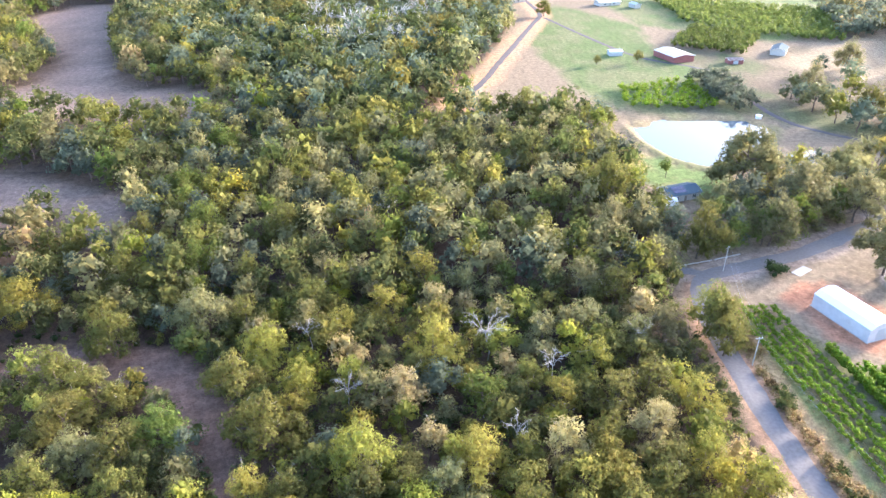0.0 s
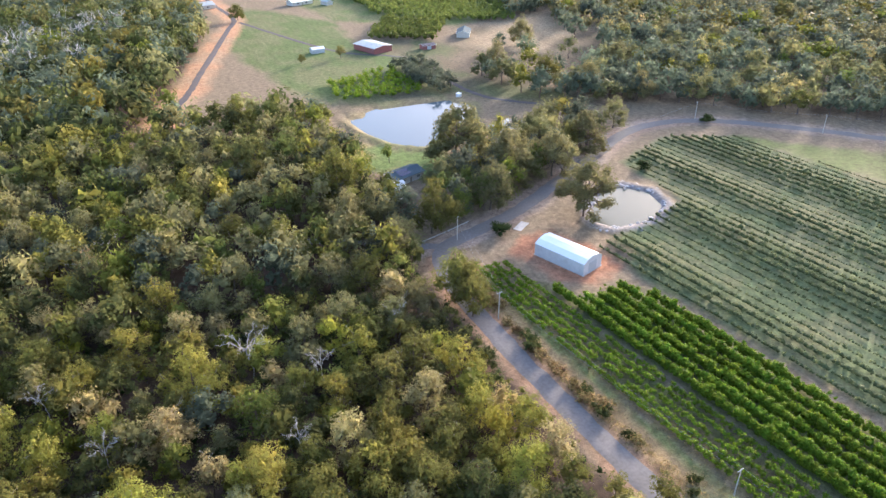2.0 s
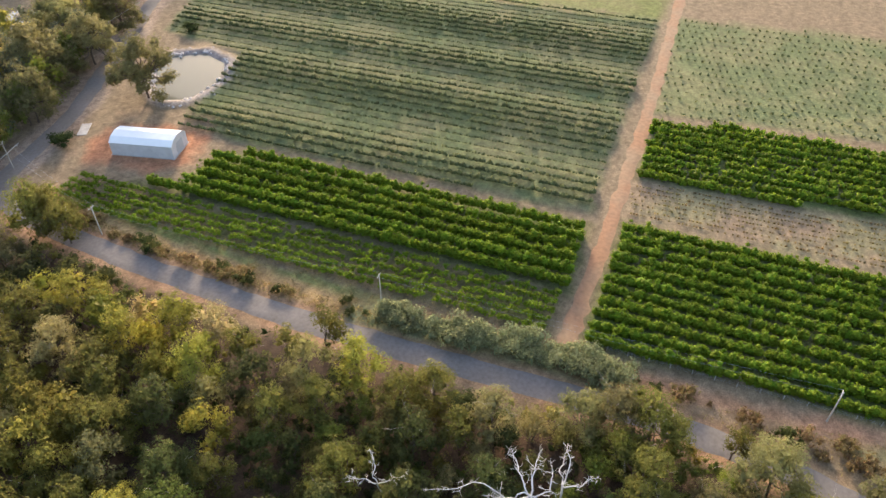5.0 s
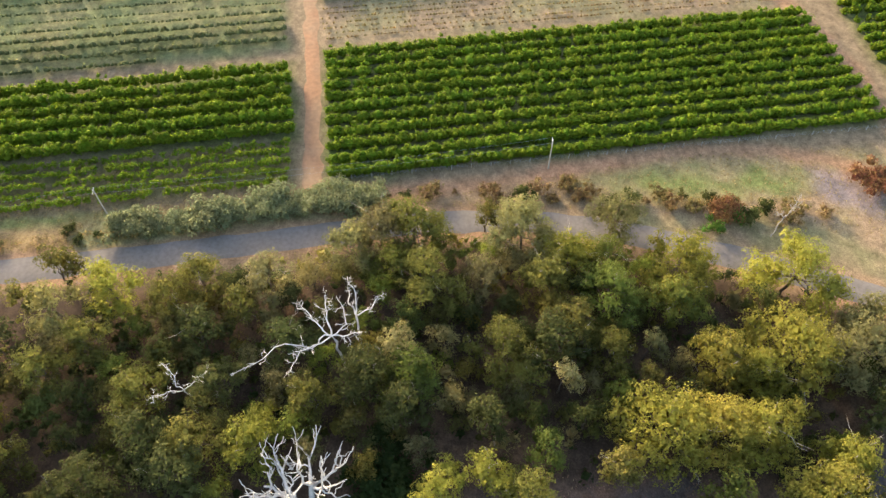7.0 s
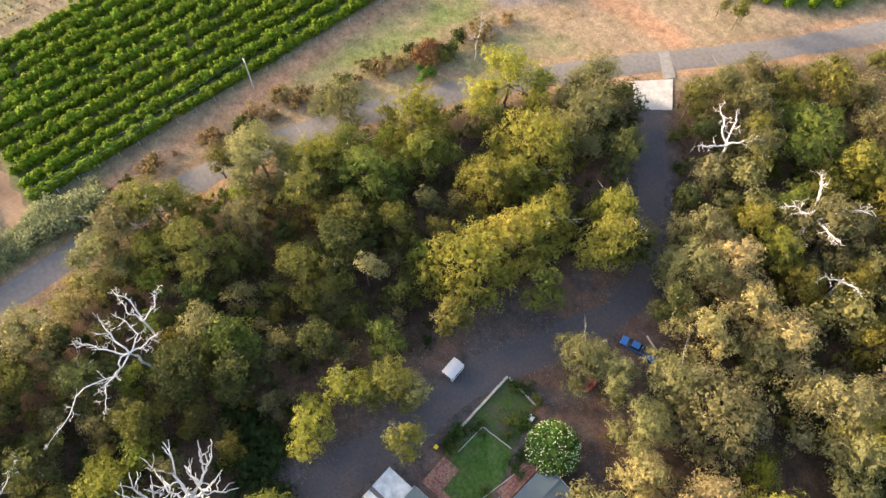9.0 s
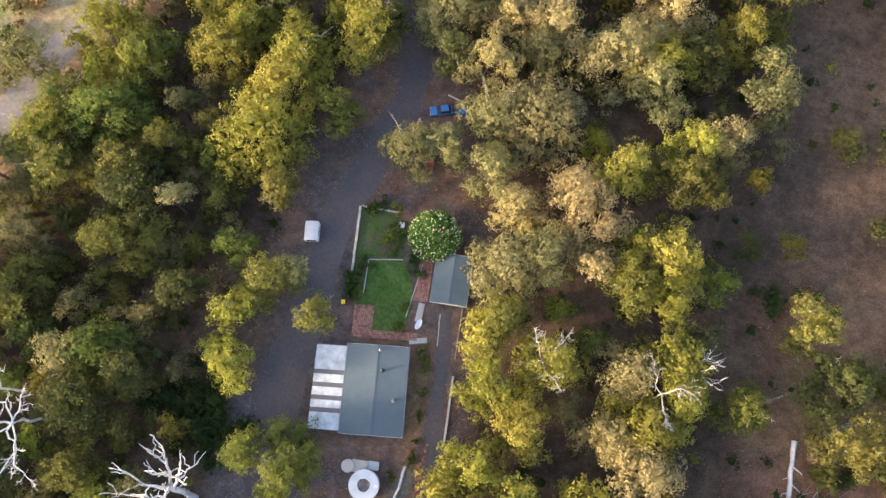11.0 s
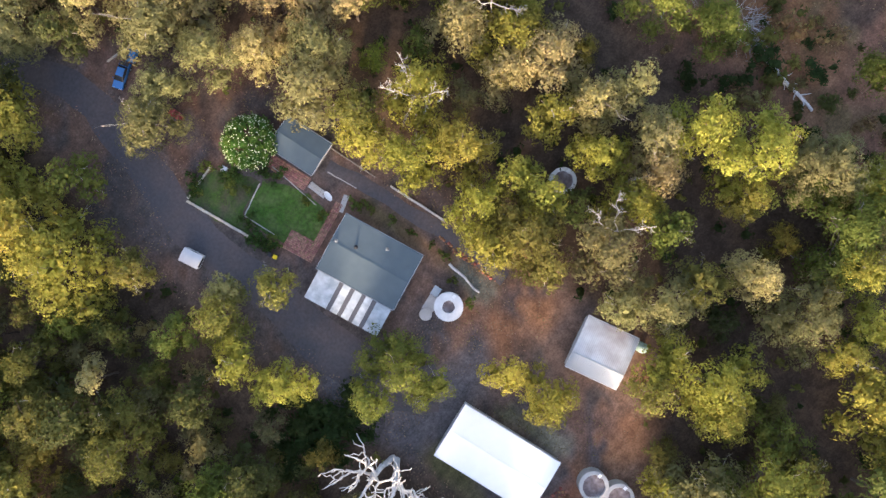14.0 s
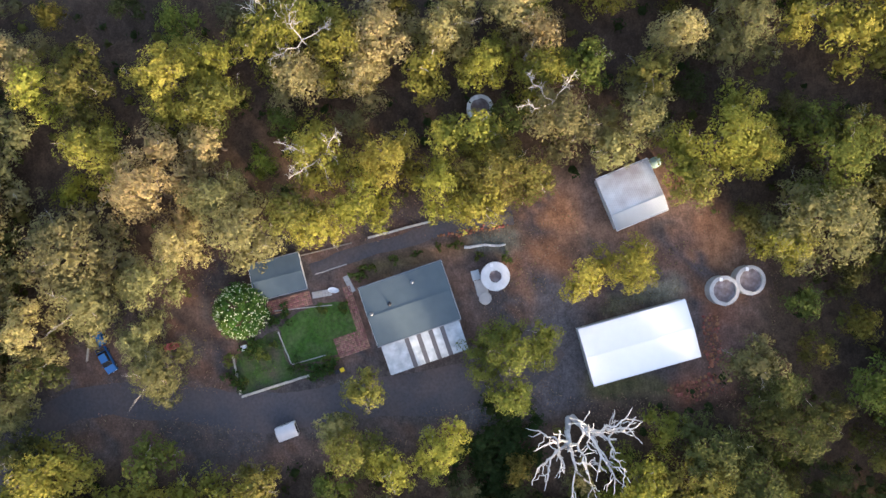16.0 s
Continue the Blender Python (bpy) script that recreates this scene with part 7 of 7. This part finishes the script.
# rough blades over the lawns
for poly in ([(14.4, -26.4), (11.7, -22), (11.3, -14.8), (16.8, -13.4), (17.6, -16.9), (19.3, -17), (20.3, -24.7)], [(18.2, -33.8), (15.6, -29.4), (15.2, -26.9), (20.5, -25.2), (22.3, -22.2), (24.6, -33)]):
    p = scatter(poly, 0.3, hr, (), (), 3500)
    p = p[fbm(p[:, 0], p[:, 1], 4, 13) > (0.36 if poly[0][0] < 15 else 0.45)]
    gv, gq, _ = leaf_shell(np.column_stack([p, np.full(len(p), 0.04)]), 0.2 + 0.12 * hr.random(len(p)), 60, 0.09, hr, flat=0.5, core=0)
    tagged(new("grass", mesh_from("grass", gv, gq, [M_LEAF_GRASS])), "short uneven blades of garden grass", "grass", kind="stuff")

# fallen bark, twigs and leaves on the bare ground
LITTER = [(40, -40), (34, -66), (14, -64), (-6, -50), (-10, -20), (-12, 24), (-14, 44), (8, 58), (34, 50), (36, 10)]
M_LITTER = leaves("leaf_litter", (0.23, 0.155, 0.10), 0.5, 0.0)
for poly, count in ((LITTER, 9000), ([(-100, -50), (-44, -45), (-42, 60), (-100, 70)], 7000)):
    p = np.array(scatter(poly, 0.35, hr, HOUSE_BLOCKS, [(DRIVE, 2.0)], 30000))
    p = p[fbm(p[:, 0], p[:, 1], 5, 33) > 0.46][:count]
    a, l, w = hr.random(len(p)) * 6.283, 0.05 + 0.22 * hr.random(len(p)) ** 3, 0.03 + 0.05 * hr.random(len(p))
    dx, dy = np.cos(a), np.sin(a)
    tilt = hr.normal(0, 0.03, len(p))
    quad = np.stack([np.column_stack([p[:, 0] + sx * dx * l - sy * dy * w, p[:, 1] + sx * dy * l + sy * dx * w, 0.05 + sx * tilt]) for sx, sy in ((-1, -1), (1, -1), (1, 1), (-1, 1))], 1)
    o = new("leaf_litter", mesh_from("leaf_litter", quad.reshape(-1, 3), np.arange(len(p) * 4).reshape(-1, 4), [M_LITTER]))
    tagged(o, "fallen bark, twigs and leaves on bare soil", "leaf litter", kind="stuff")

# dry grass tufts on the slope and round the yard
for poly, thick in (([(-100, -50), (-44, -45), (-42, 60), (-100, 70)], 0.5), ([(14.5, 27), (11.6, 38.9), (14.2, 39.4), (16.6, 26)], 0.35), ([(27, 24), (28.5, 36), (31, 36), (30, 23)], 0.5), (LITTER, 0.58)):
    p = np.array(scatter(poly, 0.8, hr, HOUSE_BLOCKS if poly is LITTER else (), [(DRIVE, 4.0), (BACK_DRIVE, 2)], 9000))
    p = p[fbm(p[:, 0], p[:, 1], 9, 41) > thick]
    if not len(p):
        continue
    gv, gq, _ = leaf_shell(np.column_stack([p, np.full(len(p), 0.05)]), 0.25 + 0.3 * hr.random(len(p)), 36, 0.13, hr, flat=0.8, core=0)
    tagged(new("dry_grass", mesh_from("dry_grass", gv, gq, [M_SLOPEGRASS])), "tufts of dry grass between the trees", "grass", kind="stuff")

# dry grass tufts along the verge and the headland
tuft_at = np.concatenate([scatter([(82, 30), (100, 10), (104, -20), (112, -60), (112, -104), (84, -100), (94, -55), (96, -10)], 0.9, hr, (), [(ROAD, 3.6), (VERGE_TRACK, 1.5)], 5000),
                          scatter([(81, 172), (84, 100), (90, 50), (97, 30), (102, 30), (93, 170)], 0.9, hr, (), [(ROAD, 3.6)], 4000)])
wide = np.array(scatter([(80.5, 172), (82, 120), (84, 90), (88, 62), (92, 62), (88, 92), (86, 120), (85, 172)], 0.8, hr, (), [(ROAD, 4.2)], 4000))
wv_, wq_, _ = leaf_shell(np.column_stack([wide, np.full(len(wide), 0.15)]), 0.3 + 0.55 * hr.random(len(wide)), 22, 0.24, hr, flat=0.9, core=0)
tagged(new("dry_grass", mesh_from("dry_grass", wv_, wq_, [M_LEAF_STRIP])), "long dry grass beside the road", "grass", kind="stuff")
tv, tq, _ = leaf_shell(np.column_stack([tuft_at, np.full(len(tuft_at), 0.05)]), 0.25 + 0.3 * hr.random(len(tuft_at)), 40, 0.16, hr, flat=0.8, core=0)
M_DRYGRASS = leaves("dry_grass", (0.34, 0.26, 0.12), 0.3, 0.0)
tagged(new("dry_grass", mesh_from("dry_grass", tv, tq, [M_DRYGRASS])), "tufts of dry grass on the verge", "grass", kind="stuff")

# ---------------------------------------------------------------- power line
POLES = [(92, 191, 30), (82.3, 144, 8), (94.5, 67, 8), (107, -27, -8), (253.5, 254, 45), (294, 213, 48), (342, 177, 48), (148, 228, 60)]
def power_pole(x, y, rz, h=9.0):
    ob = thing("power_pole", pose(x, y, 0, 0, 0, rz), "weathered timber power pole with a crossarm", "power pole", "power poles")
    bm = bmesh.new()
    cyl(bm, 0.16, 0.11, h + 0.4, (0, 0, -0.4), n=12)
    part("pole", bm, M_PALE_TIMBER, ob)
    part("crossarm", boxes(((1.9, 0.12, 0.14), (0, 0.12, h - 0.5))), M_PALE_TIMBER, ob)
    for k in (-0.8, 0.0, 0.8):
        bm = bmesh.new()
        cyl(bm, 0.05, 0.07, 0.16, (k, 0.12, h - 0.42), n=8)
        part("insulator", bm, M_WHITE, ob)
    part("brace", boxes(((0.9, 0.04, 0.05), (0.35, 0.14, h - 0.75), (0, -35, 0))), M_METAL, ob)


for p in POLES:
    power_pole(*p)
for chain in ([POLES[3], POLES[2], POLES[1], POLES[0]], [POLES[7], POLES[4], POLES[5], POLES[6]]):
    for a, b in zip(chain[:-1], chain[1:]):
        for k in (-0.8, 0.8):
            pts = []
            for s in np.linspace(0, 1, 13):
                pts.append((a[0] + (b[0] - a[0]) * s + k, a[1] + (b[1] - a[1]) * s, 8.75 - 1.2 * 4 * s * (1 - s)))
            v, q = tube(pts, np.full(13, 0.016), 4)
            tagged(new("power_cable", mesh_from("power_cable", v, q, [M_METAL])), "thin grey overhead power cable between poles", "cable", "power cables")

# orchard fence along the headland
fence = thing("wire_fence", pose(0, 0, 0), "low post and wire fence along the orchard edge", "fence")
fp = [np.array((104.2, 21.0)) + (np.array((118.5, -107.0)) - np.array((104.2, 21.0))) * s for s in np.linspace(0, 1, 30)]
post_mesh = bpy.data.meshes.new("fence_post")
bm = bmesh.new()
cyl(bm, 0.07, 0.06, 1.3, (0, 0, -0.1), n=8)
bm.to_mesh(post_mesh)
bm.free()
post_mesh.materials.append(M_PALE_TIMBER)
for p in fp:
    o = new("fence_post", post_mesh)
    o.parent = fence
    o.matrix_basis = pose(p[0], p[1], 0)
for z in (0.4, 0.75, 1.1):
    v, q = tube([(p[0], p[1], z) for p in fp], np.full(30, 0.012), 4)
    o = new("wire", mesh_from("wire", v, q, [M_METAL]))
    o.parent = fence

# ---------------------------------------------------------------- valley buildings
shed = thing("packing_shed", pose(118.6, 163.8, 0, 0, 0, 109.5), "large grey steel shed with a faceted white arched roof", "shed")
L_, W_ = 19.5, 9.6
prof = [(-W_ / 2, 0), (-W_ / 2, 4.0), (-W_ * 0.30, 5.2), (0, 5.7), (W_ * 0.30, 5.2), (W_ / 2, 4.0), (W_ / 2, 0)]
bm = bmesh.new()
for s in (-1, 1):
    a = [bm.verts.new((s * L_ / 2, y, z)) for y, z in prof]
    b = [bm.verts.new((s * (L_ / 2 - 0.15), y, z)) for y, z in prof]
    bm.faces.new(a)
    bm.faces.new(b[::-1])
    for i in range(7):
        bm.faces.new((a[i], b[i], b[(i + 1) % 7], a[(i + 1) % 7]))
for s in (-1, 1):
    box(bm, (L_ - 0.3, 0.15, 4.0), (0, s * (W_ / 2 - 0.075), 2.0))
bmesh.ops.recalc_face_normals(bm, faces=bm.faces[:])
part("wall_shell", bm, M_SHEDWALL, shed)
for (ya, za), (yb, zb) in zip(prof[1:-1], prof[2:-1]):
    part("roof_panel", slope(bmesh.new(), -L_ / 2 - 0.1, L_ / 2 + 0.1, ya, za + 0.06, yb, zb + 0.06, 0.05), M_ROOF_WHITE, shed)
part("roller_door", boxes(((0.08, 4.0, 3.6), (-L_ / 2 - 0.03, 0, 1.8))), M_ROOF_ZINC, shed)
part("footing", boxes(((L_ + 0.6, W_ + 0.6, 0.2), (0, 0, 0.02))), M_CONCRETE, shed)
for k in range(6):
    part("downpipe", boxes(((0.09, 0.09, 3.9), (-L_ / 2 + 0.5 + k * (L_ - 1) / 5, -W_ / 2 - 0.05, 1.95))), M_WHITE, shed)

M_BARN = material("faded_red_boards", (0.30, 0.115, 0.10), 0.85, vary=0.2, scale=1.0)
gable_building("red_barn", 157, 456, 110, 22, 16, 3.8, 5.0, M_ROOF_ZINC, M_BARN, "faded red farm barn with a pale zinc roof", "barn", over=0.3, openings=[("roller_door", "front", -4, 4, 3.5), ("roller_door", "front", 4, 4, 3.5)])
gable_building("farmhouse", 155, 640, 20, 22, 10, 3, 5, M_ROOF_WHITE, M_WALL, "far farmhouse with a pale roof", openings=[("window", "front", -5, 2, 1.2), ("window", "front", 4, 2, 1.2), ("door", "front", 0, 1, 2.1)])
gable_building("farmhouse", 176, 628, 110, 10, 7, 3, 4.4, M_ROOF_ZINC, M_WALL, "small far outbuilding with a zinc roof", openings=[("window", "front", 0, 2, 1.2)])
gable_building("farmhouse", 72, 655, 15, 24, 12, 3.2, 5.4, M_ROOF_ZINC, M_WALL, "far farmhouse with a grey roof beside the gravel road", openings=[("window", "front", -5, 2, 1.2), ("window", "front", 5, 2, 1.2)])
gable_building("farmhouse", 232, 470, 60, 18, 10, 3, 5, M_ROOF_BLUE, M_WALL, "low house with a slate-grey roof beside the orchard", openings=[("window", "front", -4, 2, 1.2), ("window", "front", 4, 2, 1.2)])
gable_building("field_shed", 121, 465, 5, 9, 6, 2.8, 3.8, M_ROOF_WHITE, M_SHEDWALL, "small white-roofed shed in the green paddock", "shed", over=0.2, openings=[("roller_door", "front", 0, 2.5, 2.2)])
gable_building("garage", 192, 444, 0, 10, 6, 2.6, 3.6, M_TANK_TOP, M_BARN, "dark red garage beside the farm drive", "shed", over=0.2, openings=[("roller_door", "front", 0, 3, 2.2)])
blue_house = gable_building("farmhouse", 95, 247, 20, 15, 9.5, 2.8, 4.4, M_ROOF_BLUE, M_WALL, "house with a dark roof and solar panels among the trees", openings=[("window", "front", -4, 1.8, 1.2), ("window", "front", 4, 1.8, 1.2), ("door", "front", 0, 1, 2.1)])
M_SOLAR = material("solar_glass", (0.015, 0.025, 0.09), 0.15, spec=0.7)
for i in range(5):
    for j in range(2):
        yy = -0.9 - j * 1.8
        part("solar_panel", boxes(((1.0, 1.65, 0.05), (-4 + i * 1.1, yy, 4.4 + 0.1 - 1.6 / 4.75 * -yy), (18.6, 0, 0))), M_SOLAR, blue_house)
dome = thing("garden_igloo", pose(89.5, 239.5, 0), "white curved shade cover beside the house", "shade cover")
bm = bmesh.new()
arch = [[bm.verts.new((x_, -rr_ * math.cos(math.pi * k / 12), 0.3 + rr_ * math.sin(math.pi * k / 12))) for k in range(13)] for x_, rr_ in ((-2.4, 2.6), (2.4, 2.6), (2.4, 2.54), (-2.4, 2.54))]
for i in range(4):
    for k in range(12):
        bm.faces.new((arch[i][k], arch[i][k + 1], arch[(i + 1) % 4][k + 1], arch[(i + 1) % 4][k]))
bmesh.ops.recalc_face_normals(bm, faces=bm.faces[:])
part("cover", bm, M_WHITE, dome)
jetty = thing("jetty", pose(168, 288, 0, 0, 0, 40), "small timber jetty on the dam", "jetty")
part("deck", boxes(((5, 2.2, 0.15), (0, 0, 0.45))), M_TIMBER, jetty)
for k in (-2, 0, 2):
    for s in (-0.9, 0.9):
        part("pile", boxes(((0.2, 0.2, 2.2), (k, s, -0.5))), M_TIMBER, jetty)
hut = thing("pump_hut", pose(163.5, 337, 0, 0, 0, 30), "small white pump hut on the dam wall", "hut")
part("wall_shell", boxes(((2.4, 2, 1.9), (0, 0, 0.9))), M_WHITE, hut)
part("roof", boxes(((2.8, 2.4, 0.1), (0, 0, 1.95), (4, 0, 0))), M_ROOF_WHITE, hut)

# apron of pale concrete where the driveway meets the road
apron = new("driveway_apron", mesh_from("driveway_apron", [(63.0, -95.2, 0.11), (58.4, -103.0, 0.11), (52.2, -97.0, 0.11), (56.6, -90.7, 0.11), (63.0, -95.2, -0.1), (58.4, -103.0, -0.1), (52.2, -97.0, -0.1), (56.6, -90.7, -0.1)],
            np.array([(0, 3, 2, 1), (0, 1, 5, 4), (1, 2, 6, 5), (2, 3, 7, 6), (3, 0, 4, 7)]), [M_CONCRETE]))
tagged(apron, "pale concrete apron joining driveway and road", "driveway", kind="structure")
for a, b in (((74.8, 191.2), (80.0, 193.9)), ((80.4, 194.1), (90.6, 197.2)), ((91.2, 197.4), (101.3, 201.0))):
    c, l, ang = ((a[0] + b[0]) / 2, (a[1] + b[1]) / 2), math.dist(a, b), math.degrees(math.atan2(b[1] - a[1], b[0] - a[0]))
    rail = thing("log_rail", pose(c[0], c[1], 0, 0, 0, ang), "low pale log rail along the junction", "rail", "junction rails")
    part("log", boxes(((l, 0.28, 0.28), (0, 0, 0.5)), bevel=0.08), M_PALE_TIMBER, rail)
    for k in (-0.42, 0, 0.42):
        part("post", boxes(((0.22, 0.22, 0.7), (k * l, 0, 0.2))), M_PALE_TIMBER, rail)
strip = new("road_patch", mesh_from("road_patch", [(66.1, -105.8, 0.10), (65.1, -108.0, 0.10), (58.4, -103.9, 0.10), (59.5, -101.5, 0.10), (66.1, -105.8, -0.1), (65.1, -108.0, -0.1), (58.4, -103.9, -0.1), (59.5, -101.5, -0.1)],
            np.array([(0, 3, 2, 1), (0, 1, 5, 4), (1, 2, 6, 5), (2, 3, 7, 6), (3, 0, 4, 7)]), [M_ROADPATCH]))
tagged(strip, "pale repaired strip across the asphalt", "road patch", kind="structure")
slab = thing("concrete_slab", pose(117, 190.6, 0, 0, 0, 35), "worn concrete slab beside the road", "slab")
part("slab", boxes(((7, 3, 0.12), (0, 0, 0.04))), M_CONCRETE, slab)

# ---- stones round the pond
ring = np.array(grown(POND, 1.8))
ring = smooth_line([tuple(p) for p in ring] + [tuple(ring[0])], 1.0)
bank = thing("pond_bank", pose(0, 0, 0), "bank of loose grey stones round the pond", "stone bank")
pr = np.random.default_rng(8)
stone_meshes = []
for k in range(4):
    bm = bmesh.new()
    bmesh.ops.create_icosphere(bm, subdivisions=2, radius=1.0)
    for vtx in bm.verts:
        vtx.co *= 0.8 + 0.4 * pr.random()
    me = bpy.data.meshes.new("stone")
    bm.to_mesh(me)
    bm.free()
    me.materials.append(M_STONE)
    stone_meshes.append(me)
for p in ring:
    for _ in range(3):
        o = new("stone", stone_meshes[int(pr.integers(4))])
        o.parent = bank
        s = 0.35 + 0.5 * pr.random()
        o.matrix_basis = pose(p[0] + pr.normal(0, 1.0), p[1] + pr.normal(0, 1.0), 0.05, 0, 0, pr.random() * 360) @ Matrix.Diagonal((s * 1.3, s, s * 0.6, 1))

# ---- netted rows: white tunnels over trees
across = np.array((ROW_DIR[1], -ROW_DIR[0]))
off = np.array(NET_ROWS) @ across
for i, o_ in enumerate(np.arange(off.min() + 3, off.max() - 2, 7.5)):
    for a, b in clip_row(NET_ROWS, across * o_, ROW_DIR):
        s = np.linspace(a, b, 14)
        nr = np.random.default_rng(i)
        v = []
        for t_ in s:
            c = across * o_ + ROW_DIR * t_
            h = 2.6 + nr.normal(0, 0.12)
            for u, z in ((-0.42, h - 0.75), (-0.34, h - 0.25), (-0.13, h), (0.13, h), (0.34, h - 0.25), (0.42, h - 0.75)):
                v.append((c[0] + across[0] * u, c[1] + across[1] * u, z))
        g = np.arange(14 * 6).reshape(14, 6)
        f = np.stack([g[:-1, :-1], g[:-1, 1:], g[1:, 1:], g[1:, :-1]], -1).reshape(-1, 4)
        ob = thing("netted_row", pose(0, 0, 0), "orchard row covered with white netting", "netted row", "netted rows")
        o = new("net", mesh_from("net", v, f, [M_NET]))
        o.parent = ob
        for t_ in s[::4]:
            v, q = tube([(*(across * o_ + ROW_DIR * t_), -0.2), (*(across * o_ + ROW_DIR * t_), 2.75)], [0.06, 0.05], 6)
            o = new("pole", mesh_from("pole", v, q, [M_PALE_TIMBER]))
            o.parent = ob

# ---- trees that stand alone in the valley, hedges and far orchards
VALLEY_TREES = [(141, 187, 2, 1, 1.32, 1.12), (122, 254, 2, 1, 1.65, 1.0), (128, 223, 4, 1, 1.6, 1.05), (113, 207, 7, 1, 1.35, 1.3), (86, 199, 1, 0, 1.4, 1.2), (98, 202.5, 3, 4, 1.1, 1.3), (80.5, 210, 1, 5, 1.15, 1.0), (89, 205, 3, 1, 1.2, 1.1), (151, 224, 0, 1, 1.5, 0.95),
                (179, 241.5, 4, 1, 1.45, 0.9), (209, 261, 0, 1, 1.0, 1.1), (74.5, 158, 1, 0, 1.1, 1.25), (76, 148, 3, 0, 1.05, 1.25), (58, 205, 5, 1, 1.2, 1.1)]
FARM_TREES = [(63, 234, 5, 0, 1.25, 1.25), (70, 212, 3, 1, 1.15, 1.6), (66, 183, 0, 1, 1.05, 1.1), (158, 246, 7, 1, 1.5, 1.1), (95.5, 265, 6, 4, 0.75, 1.4), (83, 274.5, 3, 3, 1.1, 1.1),
              (45, 330, 5, 0, 1.1, 1.1), (92, 590, 4, 0, 1.0, 1.0), (131, 445, 6, 0, 1.0, 1.0), (104, 440, 6, 0, 0.8, 1.0), (138, 232, 2, 1, 1.2, 1.1), (165, 258, 0, 1, 1.3, 1.0),
              (207, 374, 0, 1, 1.25, 1.1), (216.5, 333, 2, 0, 1.1, 1.1), (253, 425, 4, 1, 1.3, 1.1), (234, 316, 1, 1, 1.3, 1.1), (281, 354, 4, 1, 1.2, 1.0), (246, 290, 0, 1, 1.2, 1.0)]
TREE_SIZES = ((14, 6.4), (12.5, 5.7), (15.5, 7.4), (10, 4.6), (13.5, 6.9), (15, 6.0), (8, 3.8), (11, 6.2))
for i, (x, y, shape, leaf, sc, tall) in enumerate(VALLEY_TREES + FARM_TREES):
    high, wide = TREE_SIZES[shape]
    plant_tree(x, y, leaf, wide * sc, high * sc * tall, 40 * shape + i, f"tall spreading tree with a full {LEAF_KINDS[leaf][0]} crown", "valley trees")
HEDGE = [(106, 388), (150, 405), (150, 352), (102, 354)]
hedge = scatter(HEDGE, 4.2, hr, (), (), 1500)
hv, hq, ht = leaf_shell(np.column_stack([hedge, 1.4 + hr.random(len(hedge)) * 0.8]), 2.2 + 0.9 * hr.random(len(hedge)), 7, 0.5, hr, flat=0.9)
tagged(new("citrus_grove", mesh_from("citrus_grove", hv, [hq, ht], [M_LEAF_VINE])), "bright green grove beside the dam", "grove", kind="stuff")
grey = scatter([(152, 404), (166, 412), (170, 352), (152, 350)], 5.5, hr, (), (), 600)
woodland("grey_trees", grey, "rounded blue-grey trees beside the dam", FAR, (1,), (3.6, 5.4), 0.8, (5,))
for poly, gap_ in (([(199, 664), (346, 599), (290, 500), (230, 520), (200, 560)], 4.6), ([(165, 486), (200, 545), (232, 505), (205, 462)], 4.4)):
    p = scatter(poly, gap_, hr, (), (), 4000)
    v, q, t = leaf_shell(np.column_stack([p, np.full(len(p), 2.6)]), 2.6 + 0.8 * hr.random(len(p)), 4, 0.8, hr, flat=1.2)
    tagged(new("far_orchard", mesh_from("far_orchard", v, [q, t], [M_LEAF_BRIGHT])), "far orchard block of dark green trees", "orchard", kind="stuff")
